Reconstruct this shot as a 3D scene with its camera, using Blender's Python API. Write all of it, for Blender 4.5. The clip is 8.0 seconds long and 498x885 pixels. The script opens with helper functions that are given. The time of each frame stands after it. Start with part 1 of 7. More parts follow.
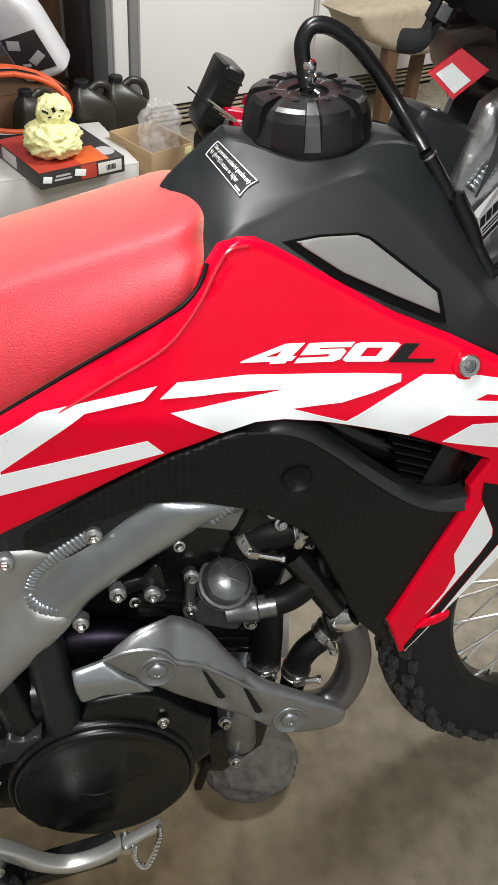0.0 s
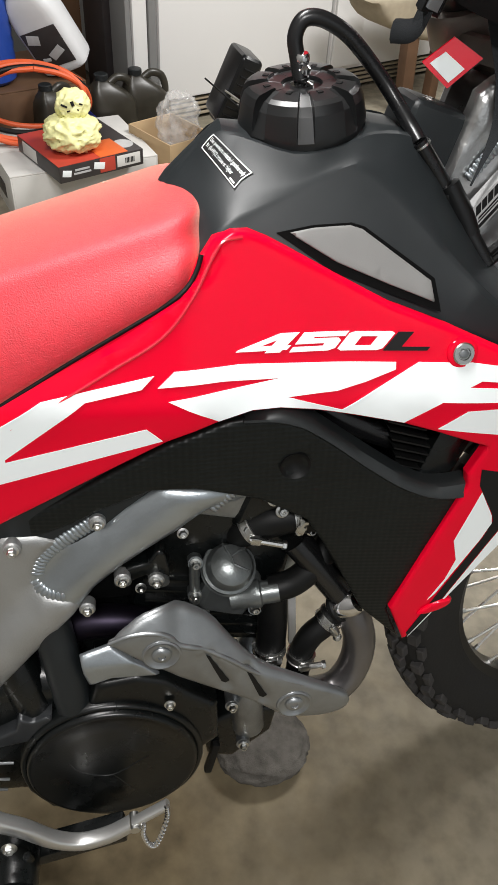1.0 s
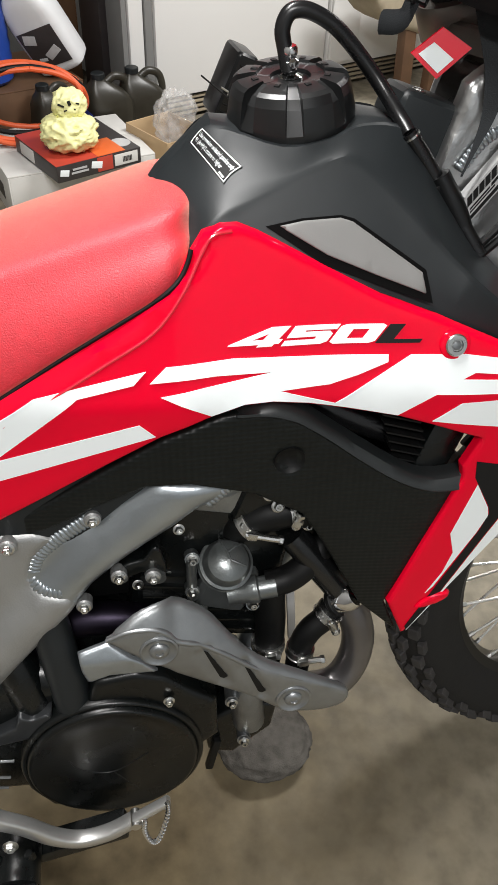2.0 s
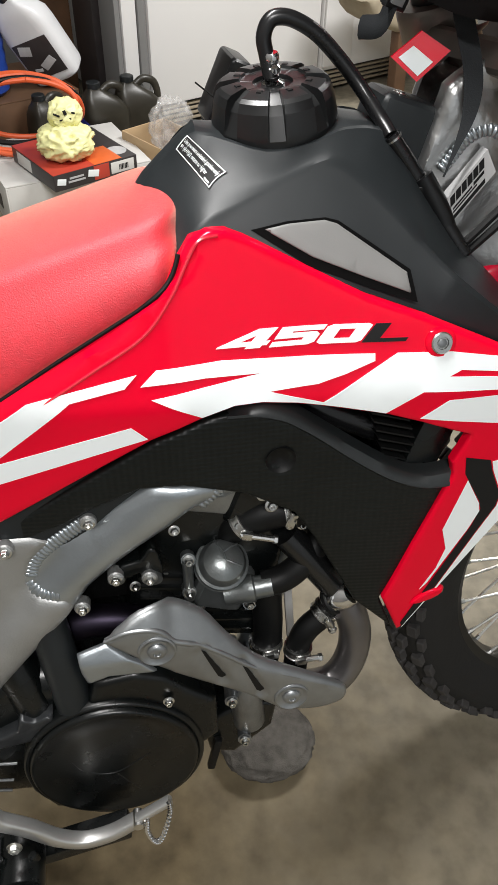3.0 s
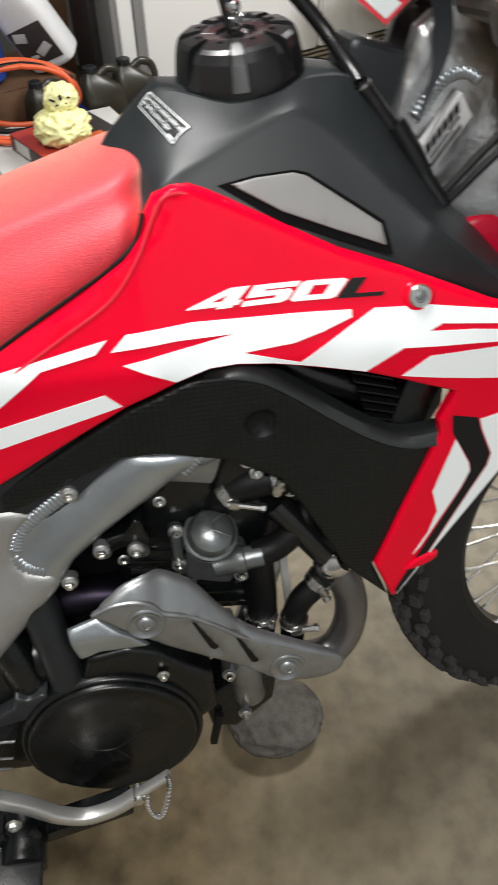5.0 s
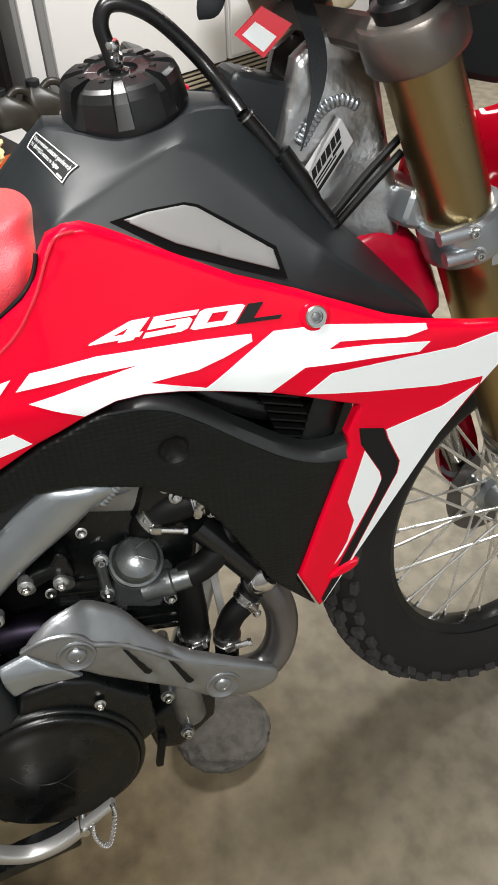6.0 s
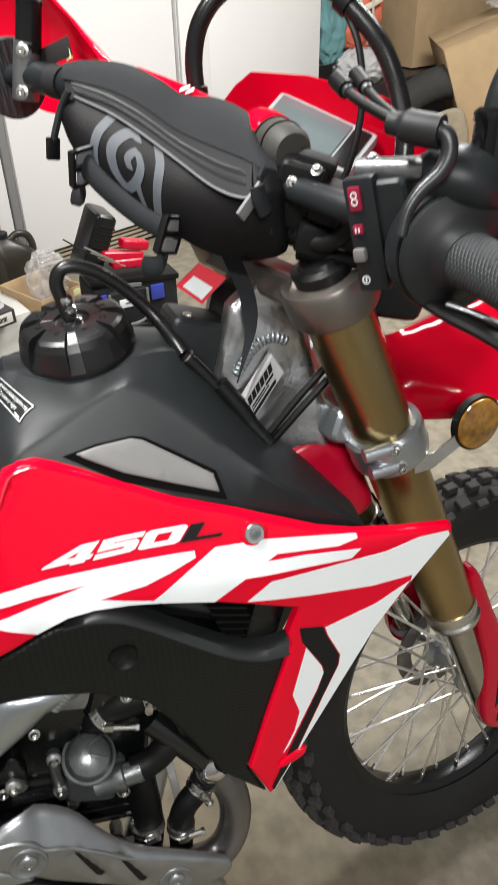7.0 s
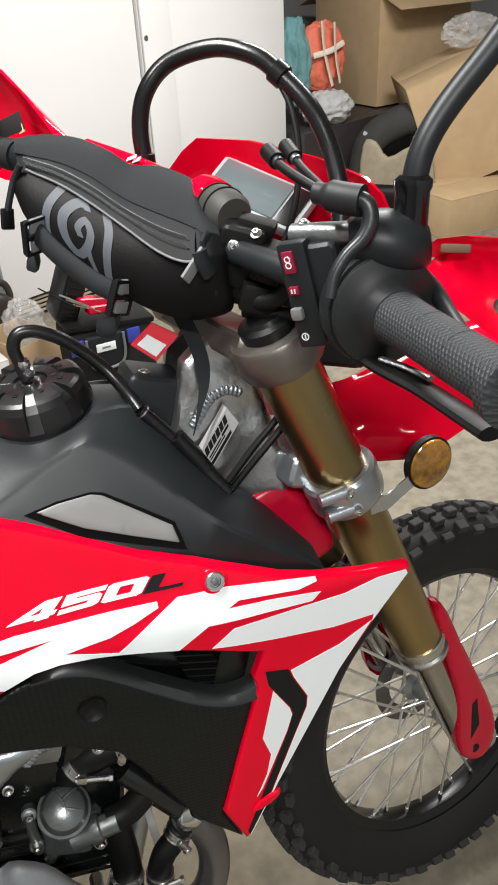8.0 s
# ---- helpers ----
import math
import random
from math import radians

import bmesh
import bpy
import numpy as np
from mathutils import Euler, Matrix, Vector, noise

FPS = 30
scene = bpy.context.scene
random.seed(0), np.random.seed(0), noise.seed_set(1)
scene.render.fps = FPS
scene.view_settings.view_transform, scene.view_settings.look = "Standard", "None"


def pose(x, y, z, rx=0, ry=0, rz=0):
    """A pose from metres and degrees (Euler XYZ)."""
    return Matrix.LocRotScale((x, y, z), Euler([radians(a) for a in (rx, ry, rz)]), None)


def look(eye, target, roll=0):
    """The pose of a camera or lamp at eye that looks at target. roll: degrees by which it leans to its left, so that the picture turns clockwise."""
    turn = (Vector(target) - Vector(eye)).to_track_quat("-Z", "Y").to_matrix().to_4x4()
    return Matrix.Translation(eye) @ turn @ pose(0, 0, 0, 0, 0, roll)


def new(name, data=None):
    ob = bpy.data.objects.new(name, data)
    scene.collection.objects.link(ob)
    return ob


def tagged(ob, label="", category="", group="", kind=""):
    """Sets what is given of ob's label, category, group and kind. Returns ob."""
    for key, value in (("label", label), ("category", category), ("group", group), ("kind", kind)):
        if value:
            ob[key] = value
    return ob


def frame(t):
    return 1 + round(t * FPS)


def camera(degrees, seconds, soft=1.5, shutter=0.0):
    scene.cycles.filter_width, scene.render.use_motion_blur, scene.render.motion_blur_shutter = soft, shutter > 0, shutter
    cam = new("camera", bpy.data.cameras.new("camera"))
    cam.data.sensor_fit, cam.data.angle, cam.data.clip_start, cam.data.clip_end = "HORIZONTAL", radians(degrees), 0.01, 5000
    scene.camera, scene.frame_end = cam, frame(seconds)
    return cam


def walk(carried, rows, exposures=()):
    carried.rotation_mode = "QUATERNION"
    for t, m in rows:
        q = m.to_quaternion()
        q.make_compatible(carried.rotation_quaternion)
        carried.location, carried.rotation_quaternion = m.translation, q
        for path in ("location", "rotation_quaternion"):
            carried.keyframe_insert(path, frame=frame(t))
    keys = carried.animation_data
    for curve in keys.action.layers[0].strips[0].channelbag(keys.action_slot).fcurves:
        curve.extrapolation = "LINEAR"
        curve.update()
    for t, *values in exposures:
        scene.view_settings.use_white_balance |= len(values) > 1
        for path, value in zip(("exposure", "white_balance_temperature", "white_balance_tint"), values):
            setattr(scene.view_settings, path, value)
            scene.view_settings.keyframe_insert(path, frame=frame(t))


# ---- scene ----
cam = camera(36.0, 8.0, soft=1.05, shutter=0.35)
PATH = [
    (0, (-0.173, -0.491, 1.215), (0.193, 0.949, -0.124), 5.8),
    (0.5, (-0.158, -0.502, 1.225), (0.16, 0.932, -0.133), 4.9),
    (1, (-0.151, -0.506, 1.223), (0.145, 0.93, -0.137), 3.8),
    (1.5, (-0.148, -0.507, 1.219), (0.143, 0.926, -0.145), 3.5),
    (3, (-0.132, -0.52, 1.225), (0.142, 0.924, -0.131), 1.3),
    (3.5, (-0.133, -0.527, 1.224), (0.143, 0.922, -0.127), 1.4),
    (4, (-0.169, -0.526, 1.219), (0.134, 0.922, -0.127), 5.0),
    (4.5, (-0.182, -0.526, 1.206), (0.076, 0.933, -0.138), 5.3),
    (5, (-0.097, -0.529, 1.2), (0.121, 0.902, -0.18), -2.1),
    (5.2, (-0.072, -0.533, 1.206), (0.193, 0.888, -0.176), -2.9),
    (6.3, (-0.064, -0.537, 1.227), (0.309, 0.887, -0.126), -2.2),
    (6.5, (-0.052, -0.539, 1.241), (0.338, 0.915, -0.076), -2.1),
    (7, (-0.038, -0.524, 1.326), (0.461, 1.029, 0.168), -1.4),
    (7.5, (-0.024, -0.531, 1.349), (0.484, 1.037, 0.216), -2.5),
    (8, (-0.011, -0.544, 1.352), (0.533, 1.043, 0.263), -3.2),
]
walk(cam, [(t, look(eye, target, roll)) for t, eye, target, roll in PATH], exposures=[(0, 0.0), (5.2, 0.0), (6.4, 0.28), (7.0, 0.12), (8.0, 0.05)])

# ---- world and lamps ----
world = bpy.data.worlds.new("garage_air")
scene.world = world
world.use_nodes = True
world.node_tree.nodes["Background"].inputs[0].default_value = (0.55, 0.58, 0.62, 1)
world.node_tree.nodes["Background"].inputs[1].default_value = 0.02


def area_lamp(name, eye, target, sx, sy, watts, colour):
    data = bpy.data.lights.new(name, "AREA")
    data.shape, data.size, data.size_y, data.energy, data.color = "RECTANGLE", sx, sy, watts, colour
    ob = new(name, data)
    ob.matrix_world = look(eye, target)
    return ob


area_lamp("ceiling_tube_lamp", (-0.45, 0.30, 2.45), (-0.40, 0.25, 0), 1.0, 0.16, 54, (1.0, 0.985, 0.97))
area_lamp("ceiling_tube_lamp", (1.5, 1.5, 2.45), (1.5, 1.6, 0), 1.2, 0.55, 92, (1.0, 0.985, 0.97))
area_lamp("ceiling_tube_lamp", (-0.2, -1.5, 2.45), (-0.1, -1.4, 0), 1.0, 0.16, 44, (1.0, 0.985, 0.97))

# ---- materials ----


def mat(name, colour, rough=0.5, metal=0.0, vary=0.12, scale=30.0, bump=0.0, bump_scale=200.0, coat=0.0, second=None, spread=(0.35, 0.65), detail=6.0, spec=0.5, kind="noise", rvar=0.08, depth=0.0006):
    """A surface with colour variation at two scales, rough variation and fine relief."""
    m = bpy.data.materials.new(name)
    m.use_nodes = True
    t = m.node_tree
    b = t.nodes["Principled BSDF"]
    b.inputs["Metallic"].default_value = metal
    b.inputs["Coat Weight"].default_value = coat
    b.inputs["Coat Roughness"].default_value = 0.06
    b.inputs["Specular IOR Level"].default_value = spec
    co = t.nodes.new("ShaderNodeTexCoord")
    n1 = t.nodes.new("ShaderNodeTexNoise")
    n1.inputs["Scale"].default_value, n1.inputs["Detail"].default_value = scale, detail
    n2 = t.nodes.new("ShaderNodeTexNoise")
    n2.inputs["Scale"].default_value, n2.inputs["Detail"].default_value = scale * 0.17, 3.0
    for n in (n1, n2):
        t.links.new(co.outputs["Object"], n.inputs["Vector"])
    mix = t.nodes.new("ShaderNodeMath")
    mix.operation = "MULTIPLY_ADD"
    mix.inputs[1].default_value, mix.inputs[2].default_value = 0.5, 0.0
    t.links.new(n1.outputs["Fac"], mix.inputs[0])
    add = t.nodes.new("ShaderNodeMath")
    add.operation = "MULTIPLY_ADD"
    add.inputs[1].default_value = 0.5
    t.links.new(n2.outputs["Fac"], add.inputs[0])
    t.links.new(mix.outputs[0], add.inputs[2])
    ramp = t.nodes.new("ShaderNodeValToRGB")
    ramp.color_ramp.elements[0].position, ramp.color_ramp.elements[1].position = spread
    c2 = second or tuple(min(1.0, c * (1 + vary)) for c in colour)
    c1 = colour if second else tuple(c * (1 - vary) for c in colour)
    ramp.color_ramp.elements[0].color, ramp.color_ramp.elements[1].color = (*c1, 1), (*c2, 1)
    t.links.new(add.outputs[0], ramp.inputs[0])
    t.links.new(ramp.outputs[0], b.inputs["Base Color"])
    rr = t.nodes.new("ShaderNodeMapRange")
    rr.inputs[3].default_value, rr.inputs[4].default_value = max(0.02, rough - rvar), min(1.0, rough + rvar)
    t.links.new(n1.outputs["Fac"], rr.inputs[0])
    t.links.new(rr.outputs[0], b.inputs["Roughness"])
    if bump:
        if kind == "voronoi":
            nb = t.nodes.new("ShaderNodeTexVoronoi")
            out = nb.outputs["Distance"]
        else:
            nb = t.nodes.new("ShaderNodeTexNoise")
            nb.inputs["Detail"].default_value = 3.0
            out = nb.outputs["Fac"]
        nb.inputs["Scale"].default_value = bump_scale
        t.links.new(co.outputs["Object"], nb.inputs["Vector"])
        bp = t.nodes.new("ShaderNodeBump")
        bp.inputs["Strength"].default_value, bp.inputs["Distance"].default_value = min(1.0, bump), depth
        t.links.new(out, bp.inputs["Height"])
        t.links.new(bp.outputs[0], b.inputs["Normal"])
    return m


RED = mat("red_gloss_plastic", (0.72, 0.0010, 0.022), 0.07, vary=0.02, spec=0.20, rvar=0.02)
RED_GUARD = mat("red_guard_plastic", (0.50, 0.003, 0.026), 0.25, vary=0.05, spec=0.3)
SEAT = mat("red_seat_vinyl", (0.58, 0.008, 0.026), 0.48, vary=0.14, scale=120, bump=0.9, bump_scale=800, spec=0.65, depth=0.0006)
SEAT_BSDF = SEAT.node_tree.nodes["Principled BSDF"]
SEAT_BSDF.inputs["Sheen Weight"].default_value, SEAT_BSDF.inputs["Sheen Roughness"].default_value = 1.0, 0.46
SEAT_BSDF.inputs["Sheen Tint"].default_value = (1.0, 0.74, 0.56, 1)
BLACK = mat("black_satin_plastic", (0.0120, 0.0145, 0.0158), 0.42, vary=0.12, bump=0.08, bump_scale=1500, spec=0.34, rvar=0.04)
BLACK_FINE = mat("black_grained_plastic", (0.0042, 0.0056, 0.0052), 0.42, vary=0.2, spec=0.30)


def dimple_relief(m, pitch_x, pitch_z, depth):
    """Rows of small moulded dimples, alternate rows offset, as relief."""
    t = m.node_tree
    co = t.nodes.new("ShaderNodeTexCoord")
    xyz = t.nodes.new("ShaderNodeSeparateXYZ")
    t.links.new(co.outputs["Object"], xyz.inputs[0])
    waves = []
    for a, b in ((1.0, 1.0), (1.0, -1.0)):
        px = t.nodes.new("ShaderNodeMath")
        px.operation = "MULTIPLY"
        px.inputs[1].default_value = a * math.pi / pitch_x
        t.links.new(xyz.outputs["X"], px.inputs[0])
        pz = t.nodes.new("ShaderNodeMath")
        pz.operation = "MULTIPLY_ADD"
        pz.inputs[1].default_value = b * math.pi / pitch_z
        t.links.new(xyz.outputs["Z"], pz.inputs[0])
        t.links.new(px.outputs[0], pz.inputs[2])
        sn = t.nodes.new("ShaderNodeMath")
        sn.operation = "SINE"
        t.links.new(pz.outputs[0], sn.inputs[0])
        waves.append(sn)
    prod = t.nodes.new("ShaderNodeMath")
    prod.operation = "MULTIPLY"
    t.links.new(waves[0].outputs[0], prod.inputs[0])
    t.links.new(waves[1].outputs[0], prod.inputs[1])
    bp = t.nodes.new("ShaderNodeBump")
    bp.inputs["Strength"].default_value, bp.inputs["Distance"].default_value = 1.0, depth
    t.links.new(prod.outputs[0], bp.inputs["Height"])
    t.links.new(bp.outputs[0], t.nodes["Principled BSDF"].inputs["Normal"])


dimple_relief(BLACK_FINE, 0.0062, 0.0046, 0.00022)
BLACK_GLOSS = mat("black_gloss_plastic", (0.0055, 0.0058, 0.0062), 0.30, vary=0.2, spec=0.42, rvar=0.05)
RED_EDGE = mat("polished_red_edge", (0.72, 0.004, 0.026), 0.16, vary=0.02, spec=0.9, coat=1.0, rvar=0.02)
ALLOY_MATT = mat("bead_blasted_aluminium", (0.40, 0.405, 0.40), 0.46, 0.75, vary=0.10, scale=20, bump=0.5, bump_scale=500)
# near-black that paints the shadow in the groove round the tank insert
GROOVE_SHADE = mat("groove_shadow_black", (0.0018, 0.0018, 0.0018), 0.8, vary=0.2, spec=0.08)
WET_BLACK = mat("shiny_black_rubber", (0.005, 0.005, 0.0055), 0.12, vary=0.15, spec=0.6, rvar=0.03)
WHITE = mat("white_vinyl_sticker", (0.84, 0.885, 0.89), 0.28, vary=0.005, coat=0.15, rvar=0.01)
STICKER_BLACK = mat("black_vinyl_sticker", (0.009, 0.009, 0.009), 0.55, spec=0.2)
GREY = mat("grey_plastic", (0.17, 0.168, 0.162), 0.46, vary=0.05, bump=0.15, bump_scale=900)
ALLOY = mat("cast_aluminium", (0.41, 0.445, 0.47), 0.31, 0.85, vary=0.14, scale=14, bump=0.3, bump_scale=300)
ALLOY_DARK = mat("engine_cast_alloy", (0.25, 0.26, 0.265), 0.34, 0.85, vary=0.28, scale=45, bump=0.7, bump_scale=320)
ENGINE_BLACK = mat("black_engine_paint", (0.0030, 0.0038, 0.0038), 0.27, vary=0.25, bump=0.15, bump_scale=350, spec=0.45)
STEEL = mat("zinc_steel", (0.62, 0.62, 0.60), 0.28, 1.0, vary=0.15)
CHROME = mat("polished_chrome", (0.75, 0.75, 0.75), 0.12, 1.0, vary=0.05)
POLISHED = mat("polished_fork_steel", (0.42, 0.41, 0.39), 0.16, 1.0, vary=0.08)
HEAT = mat("heat_tinted_steel", (0.20, 0.19, 0.19), 0.34, 0.9, vary=0.25, scale=12)
PURPLE = mat("blued_header_steel", (0.026, 0.021, 0.034), 0.42, 0.9, vary=0.35, scale=14)
GUARD = mat("silver_heat_shield_paint", (0.30, 0.312, 0.318), 0.36, 0.85, vary=0.10, scale=60, bump=0.15, bump_scale=500)
GOLD = mat("bronze_anodised_fork", (0.36, 0.27, 0.13), 0.3, 1.0, vary=0.12, scale=10)
RUBBER = mat("black_rubber", (0.0042, 0.0044, 0.0044), 0.5, vary=0.25, bump=0.2, bump_scale=300, spec=0.25)
TYRE = mat("tyre_rubber", (0.0065, 0.0065, 0.0065), 0.72, vary=0.35, scale=40, bump=0.5, bump_scale=160)
TYRE_DUST = mat("worn_tread_rubber", (0.035, 0.033, 0.032), 0.8, vary=0.35, scale=60, bump=0.5, bump_scale=160)
FABRIC = mat("black_nylon_fabric", (0.013, 0.0148, 0.0165), 0.75, vary=0.2, bump=0.8, bump_scale=900, kind="voronoi", spec=0.25, depth=0.0003)
FABRIC_LEATHER = mat("black_coated_fabric", (0.0045, 0.0042, 0.0043), 0.55, vary=0.2, bump=0.3, bump_scale=350, spec=0.14)
ZIP = mat("grey_zip_tape", (0.018, 0.0185, 0.019), 0.7, vary=0.2, spec=0.2)
AMBER = mat("amber_reflector_plastic", (0.36, 0.16, 0.005), 0.12, vary=0.75, scale=110, bump=0.8, bump_scale=260, kind="voronoi", coat=1.0)
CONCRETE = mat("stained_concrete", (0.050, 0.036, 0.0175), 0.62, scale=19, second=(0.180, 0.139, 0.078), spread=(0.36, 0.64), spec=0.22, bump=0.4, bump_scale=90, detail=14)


def fade_to_pale_concrete(m, centre, inner, outer, colour):
    """Mixes the mottled brown into a paler speckled colour with distance from the centre."""
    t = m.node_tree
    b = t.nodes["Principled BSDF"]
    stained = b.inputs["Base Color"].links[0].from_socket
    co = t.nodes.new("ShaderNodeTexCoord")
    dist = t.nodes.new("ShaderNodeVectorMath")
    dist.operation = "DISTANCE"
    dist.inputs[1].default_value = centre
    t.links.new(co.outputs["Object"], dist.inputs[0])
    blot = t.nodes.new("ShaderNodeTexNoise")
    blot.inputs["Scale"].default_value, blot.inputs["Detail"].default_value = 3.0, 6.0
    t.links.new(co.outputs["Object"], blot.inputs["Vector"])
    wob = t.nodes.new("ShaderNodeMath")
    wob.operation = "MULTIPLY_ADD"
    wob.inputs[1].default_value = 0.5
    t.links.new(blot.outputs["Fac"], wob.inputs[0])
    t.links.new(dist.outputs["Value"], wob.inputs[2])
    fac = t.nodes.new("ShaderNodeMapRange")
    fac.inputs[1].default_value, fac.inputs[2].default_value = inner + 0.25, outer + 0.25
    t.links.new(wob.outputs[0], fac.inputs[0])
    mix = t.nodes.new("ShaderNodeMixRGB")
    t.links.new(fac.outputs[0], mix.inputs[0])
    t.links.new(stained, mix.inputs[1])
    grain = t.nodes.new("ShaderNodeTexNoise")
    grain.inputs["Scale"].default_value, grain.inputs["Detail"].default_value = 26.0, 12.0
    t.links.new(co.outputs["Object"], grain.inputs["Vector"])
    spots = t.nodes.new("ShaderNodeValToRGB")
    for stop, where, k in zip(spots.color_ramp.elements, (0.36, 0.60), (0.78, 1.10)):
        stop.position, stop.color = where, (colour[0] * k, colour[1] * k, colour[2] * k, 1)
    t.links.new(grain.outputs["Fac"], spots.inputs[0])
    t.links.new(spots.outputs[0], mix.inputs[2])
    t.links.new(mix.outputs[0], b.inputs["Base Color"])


fade_to_pale_concrete(CONCRETE, (-0.24, -0.08, 0.0), 0.12, 0.78, (0.230, 0.205, 0.154))
CEILING = mat("ceiling_paint", (0.36, 0.36, 0.35), 0.9, vary=0.05, scale=5)
DOOR = mat("white_garage_door_paint", (0.40, 0.43, 0.46), 0.6, vary=0.04, scale=5)
PAINT = mat("white_enamel", (0.76, 0.755, 0.74), 0.35, vary=0.02, scale=4)
# wall tone darkened so the gloss red mirrors dark surroundings
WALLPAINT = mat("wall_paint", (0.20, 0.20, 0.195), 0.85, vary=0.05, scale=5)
CARD = mat("corrugated_cardboard", (0.50, 0.355, 0.20), 0.85, vary=0.08, scale=14, bump=0.2, bump_scale=60)
CARD_WHITE = mat("white_carton_board", (0.62, 0.61, 0.58), 0.7, vary=0.08, scale=12)
WOOD_BROWN = mat("brown_board", (0.10, 0.052, 0.026), 0.6, vary=0.3, scale=12)
DARK_GREEN = mat("dark_olive_jug_plastic", (0.030, 0.027, 0.020), 0.36, vary=0.2)
JUG_WHITE = mat("white_jug_plastic", (0.72, 0.73, 0.74), 0.35, vary=0.03)
JUG_BLUE = mat("blue_drum_plastic", (0.015, 0.055, 0.30), 0.35, vary=0.1)
CORD = mat("orange_cord_rubber", (0.66, 0.10, 0.025), 0.5, vary=0.1)
BAG_YELLOW = mat("yellow_thin_bag", (0.86, 0.84, 0.42), 0.45, vary=0.08, scale=20, bump=0.6, bump_scale=60)
CLEAR = mat("clear_plastic_wrap", (0.88, 0.88, 0.87), 0.10, vary=0.04, scale=40)
CLEAR.node_tree.nodes["Principled BSDF"].inputs["Transmission Weight"].default_value = 0.3
CLEAR.node_tree.nodes["Principled BSDF"].inputs["Alpha"].default_value = 0.34
DARK_BOX = mat("dark_printed_carton", (0.035, 0.03, 0.03), 0.4, vary=0.2)
ORANGE_PRINT = mat("orange_print", (0.65, 0.13, 0.03), 0.4, vary=0.08)
RED_PRINT = mat("faded_red_print", (0.45, 0.05, 0.03), 0.45, vary=0.1)
TEAL = mat("teal_cloth", (0.12, 0.27, 0.28), 0.8, vary=0.15)
VEST = mat("orange_safety_cloth", (0.70, 0.16, 0.09), 0.7, vary=0.12)
PALE = mat("pale_grey_cloth", (0.45, 0.45, 0.45), 0.8, vary=0.15)
TAN = mat("tan_padding", (0.33, 0.28, 0.20), 0.8, vary=0.15)
RAG = mat("grey_fibre_cloth", (0.095, 0.088, 0.078), 1.0, vary=0.35, scale=70, bump=0.8, bump_scale=420, spec=0.05, depth=0.0015)
WEBBING_GREY = mat("grey_woven_edging", (0.17, 0.175, 0.18), 0.7, vary=0.15)
BLUE_PRINT = mat("blue_print", (0.03, 0.05, 0.35), 0.5)

CLAMP = mat("bronze_grey_casting", (0.20, 0.18, 0.16), 0.4, 0.8, vary=0.15, bump=0.3, bump_scale=300)

# ---- mesh helpers ----


def mesh_ob(name, bm, material, parent=None, label="", sharp=35):
    me = bpy.data.meshes.new(name)
    bmesh.ops.recalc_face_normals(bm, faces=bm.faces)
    bm.to_mesh(me)
    bm.free()
    me.shade_smooth()
    me.set_sharp_from_angle(angle=radians(sharp))
    me.materials.append(material)
    ob = new(name, me)
    if parent:
        ob.parent = parent
    if label:
        ob["label"] = label
    return ob


def part(name, bm, material, parent, label="", sharp=35):
    return mesh_ob(name, bm, material, parent, label, sharp)


def thing(name, label, category, group="", m=None):
    ob = new(name)
    if m is not None:
        ob.matrix_world = m
    return tagged(ob, label, category, group)


def spline(pts, n=6, closed=False):
    """Catmull-Rom through the points."""
    p = [Vector(q) for q in pts]
    out, k = [], len(p)
    for i in range(k if closed else k - 1):
        a, b = p[(i - 1) % k] if closed or i else p[0] * 2 - p[1], p[i]
        c = p[(i + 1) % k]
        d = p[(i + 2) % k] if closed or i + 2 < k else p[-1] * 2 - p[-2]
        for j in range(n):
            u = j / n
            out.append(0.5 * (2 * b + (c - a) * u + (2 * a - 5 * b + 4 * c - d) * u * u + (3 * b - a - 3 * c + d) * u ** 3))
    if not closed:
        out.append(p[-1])
    return out


def tube_bm(pts, radius, segs=12, n=6, flat=1.0, bm=None):
    """A round tube along a smooth path; radius may be a function of 0..1."""
    bm = bm or bmesh.new()
    path = spline(pts, n) if n > 1 else [Vector(p) for p in pts]
    up = Vector((0.13, 0.21, 0.97)).normalized()
    rings = []
    for i, p in enumerate(path):
        d = (path[min(i + 1, len(path) - 1)] - path[max(i - 1, 0)]).normalized()
        side = d.cross(up)
        if side.length < 0.05:
            side = d.cross(Vector((1, 0, 0)))
        side.normalize()
        up = side.cross(d).normalized()
        r = radius(i / (len(path) - 1)) if callable(radius) else radius
        rings.append([bm.verts.new(p + (side * math.cos(a) * flat + up * math.sin(a)) * r) for a in [2 * math.pi * k / segs for k in range(segs)]])
    for a, b in zip(rings, rings[1:]):
        for k in range(segs):
            bm.faces.new((a[k], a[(k + 1) % segs], b[(k + 1) % segs], b[k]))
    bm.faces.new(rings[0])
    bm.faces.new(rings[-1][::-1])
    return bm


def loft_bm(rings, closed=True, caps=True, bm=None):
    bm = bm or bmesh.new()
    vs = [[bm.verts.new(p) for p in r] for r in rings]
    k = len(vs[0])
    for a, b in zip(vs, vs[1:]):
        for i in range(k if closed else k - 1):
            bm.faces.new((a[i], a[(i + 1) % k], b[(i + 1) % k], b[i]))
    if caps and closed:
        bm.faces.new(vs[0])
        bm.faces.new(vs[-1][::-1])
    return bm


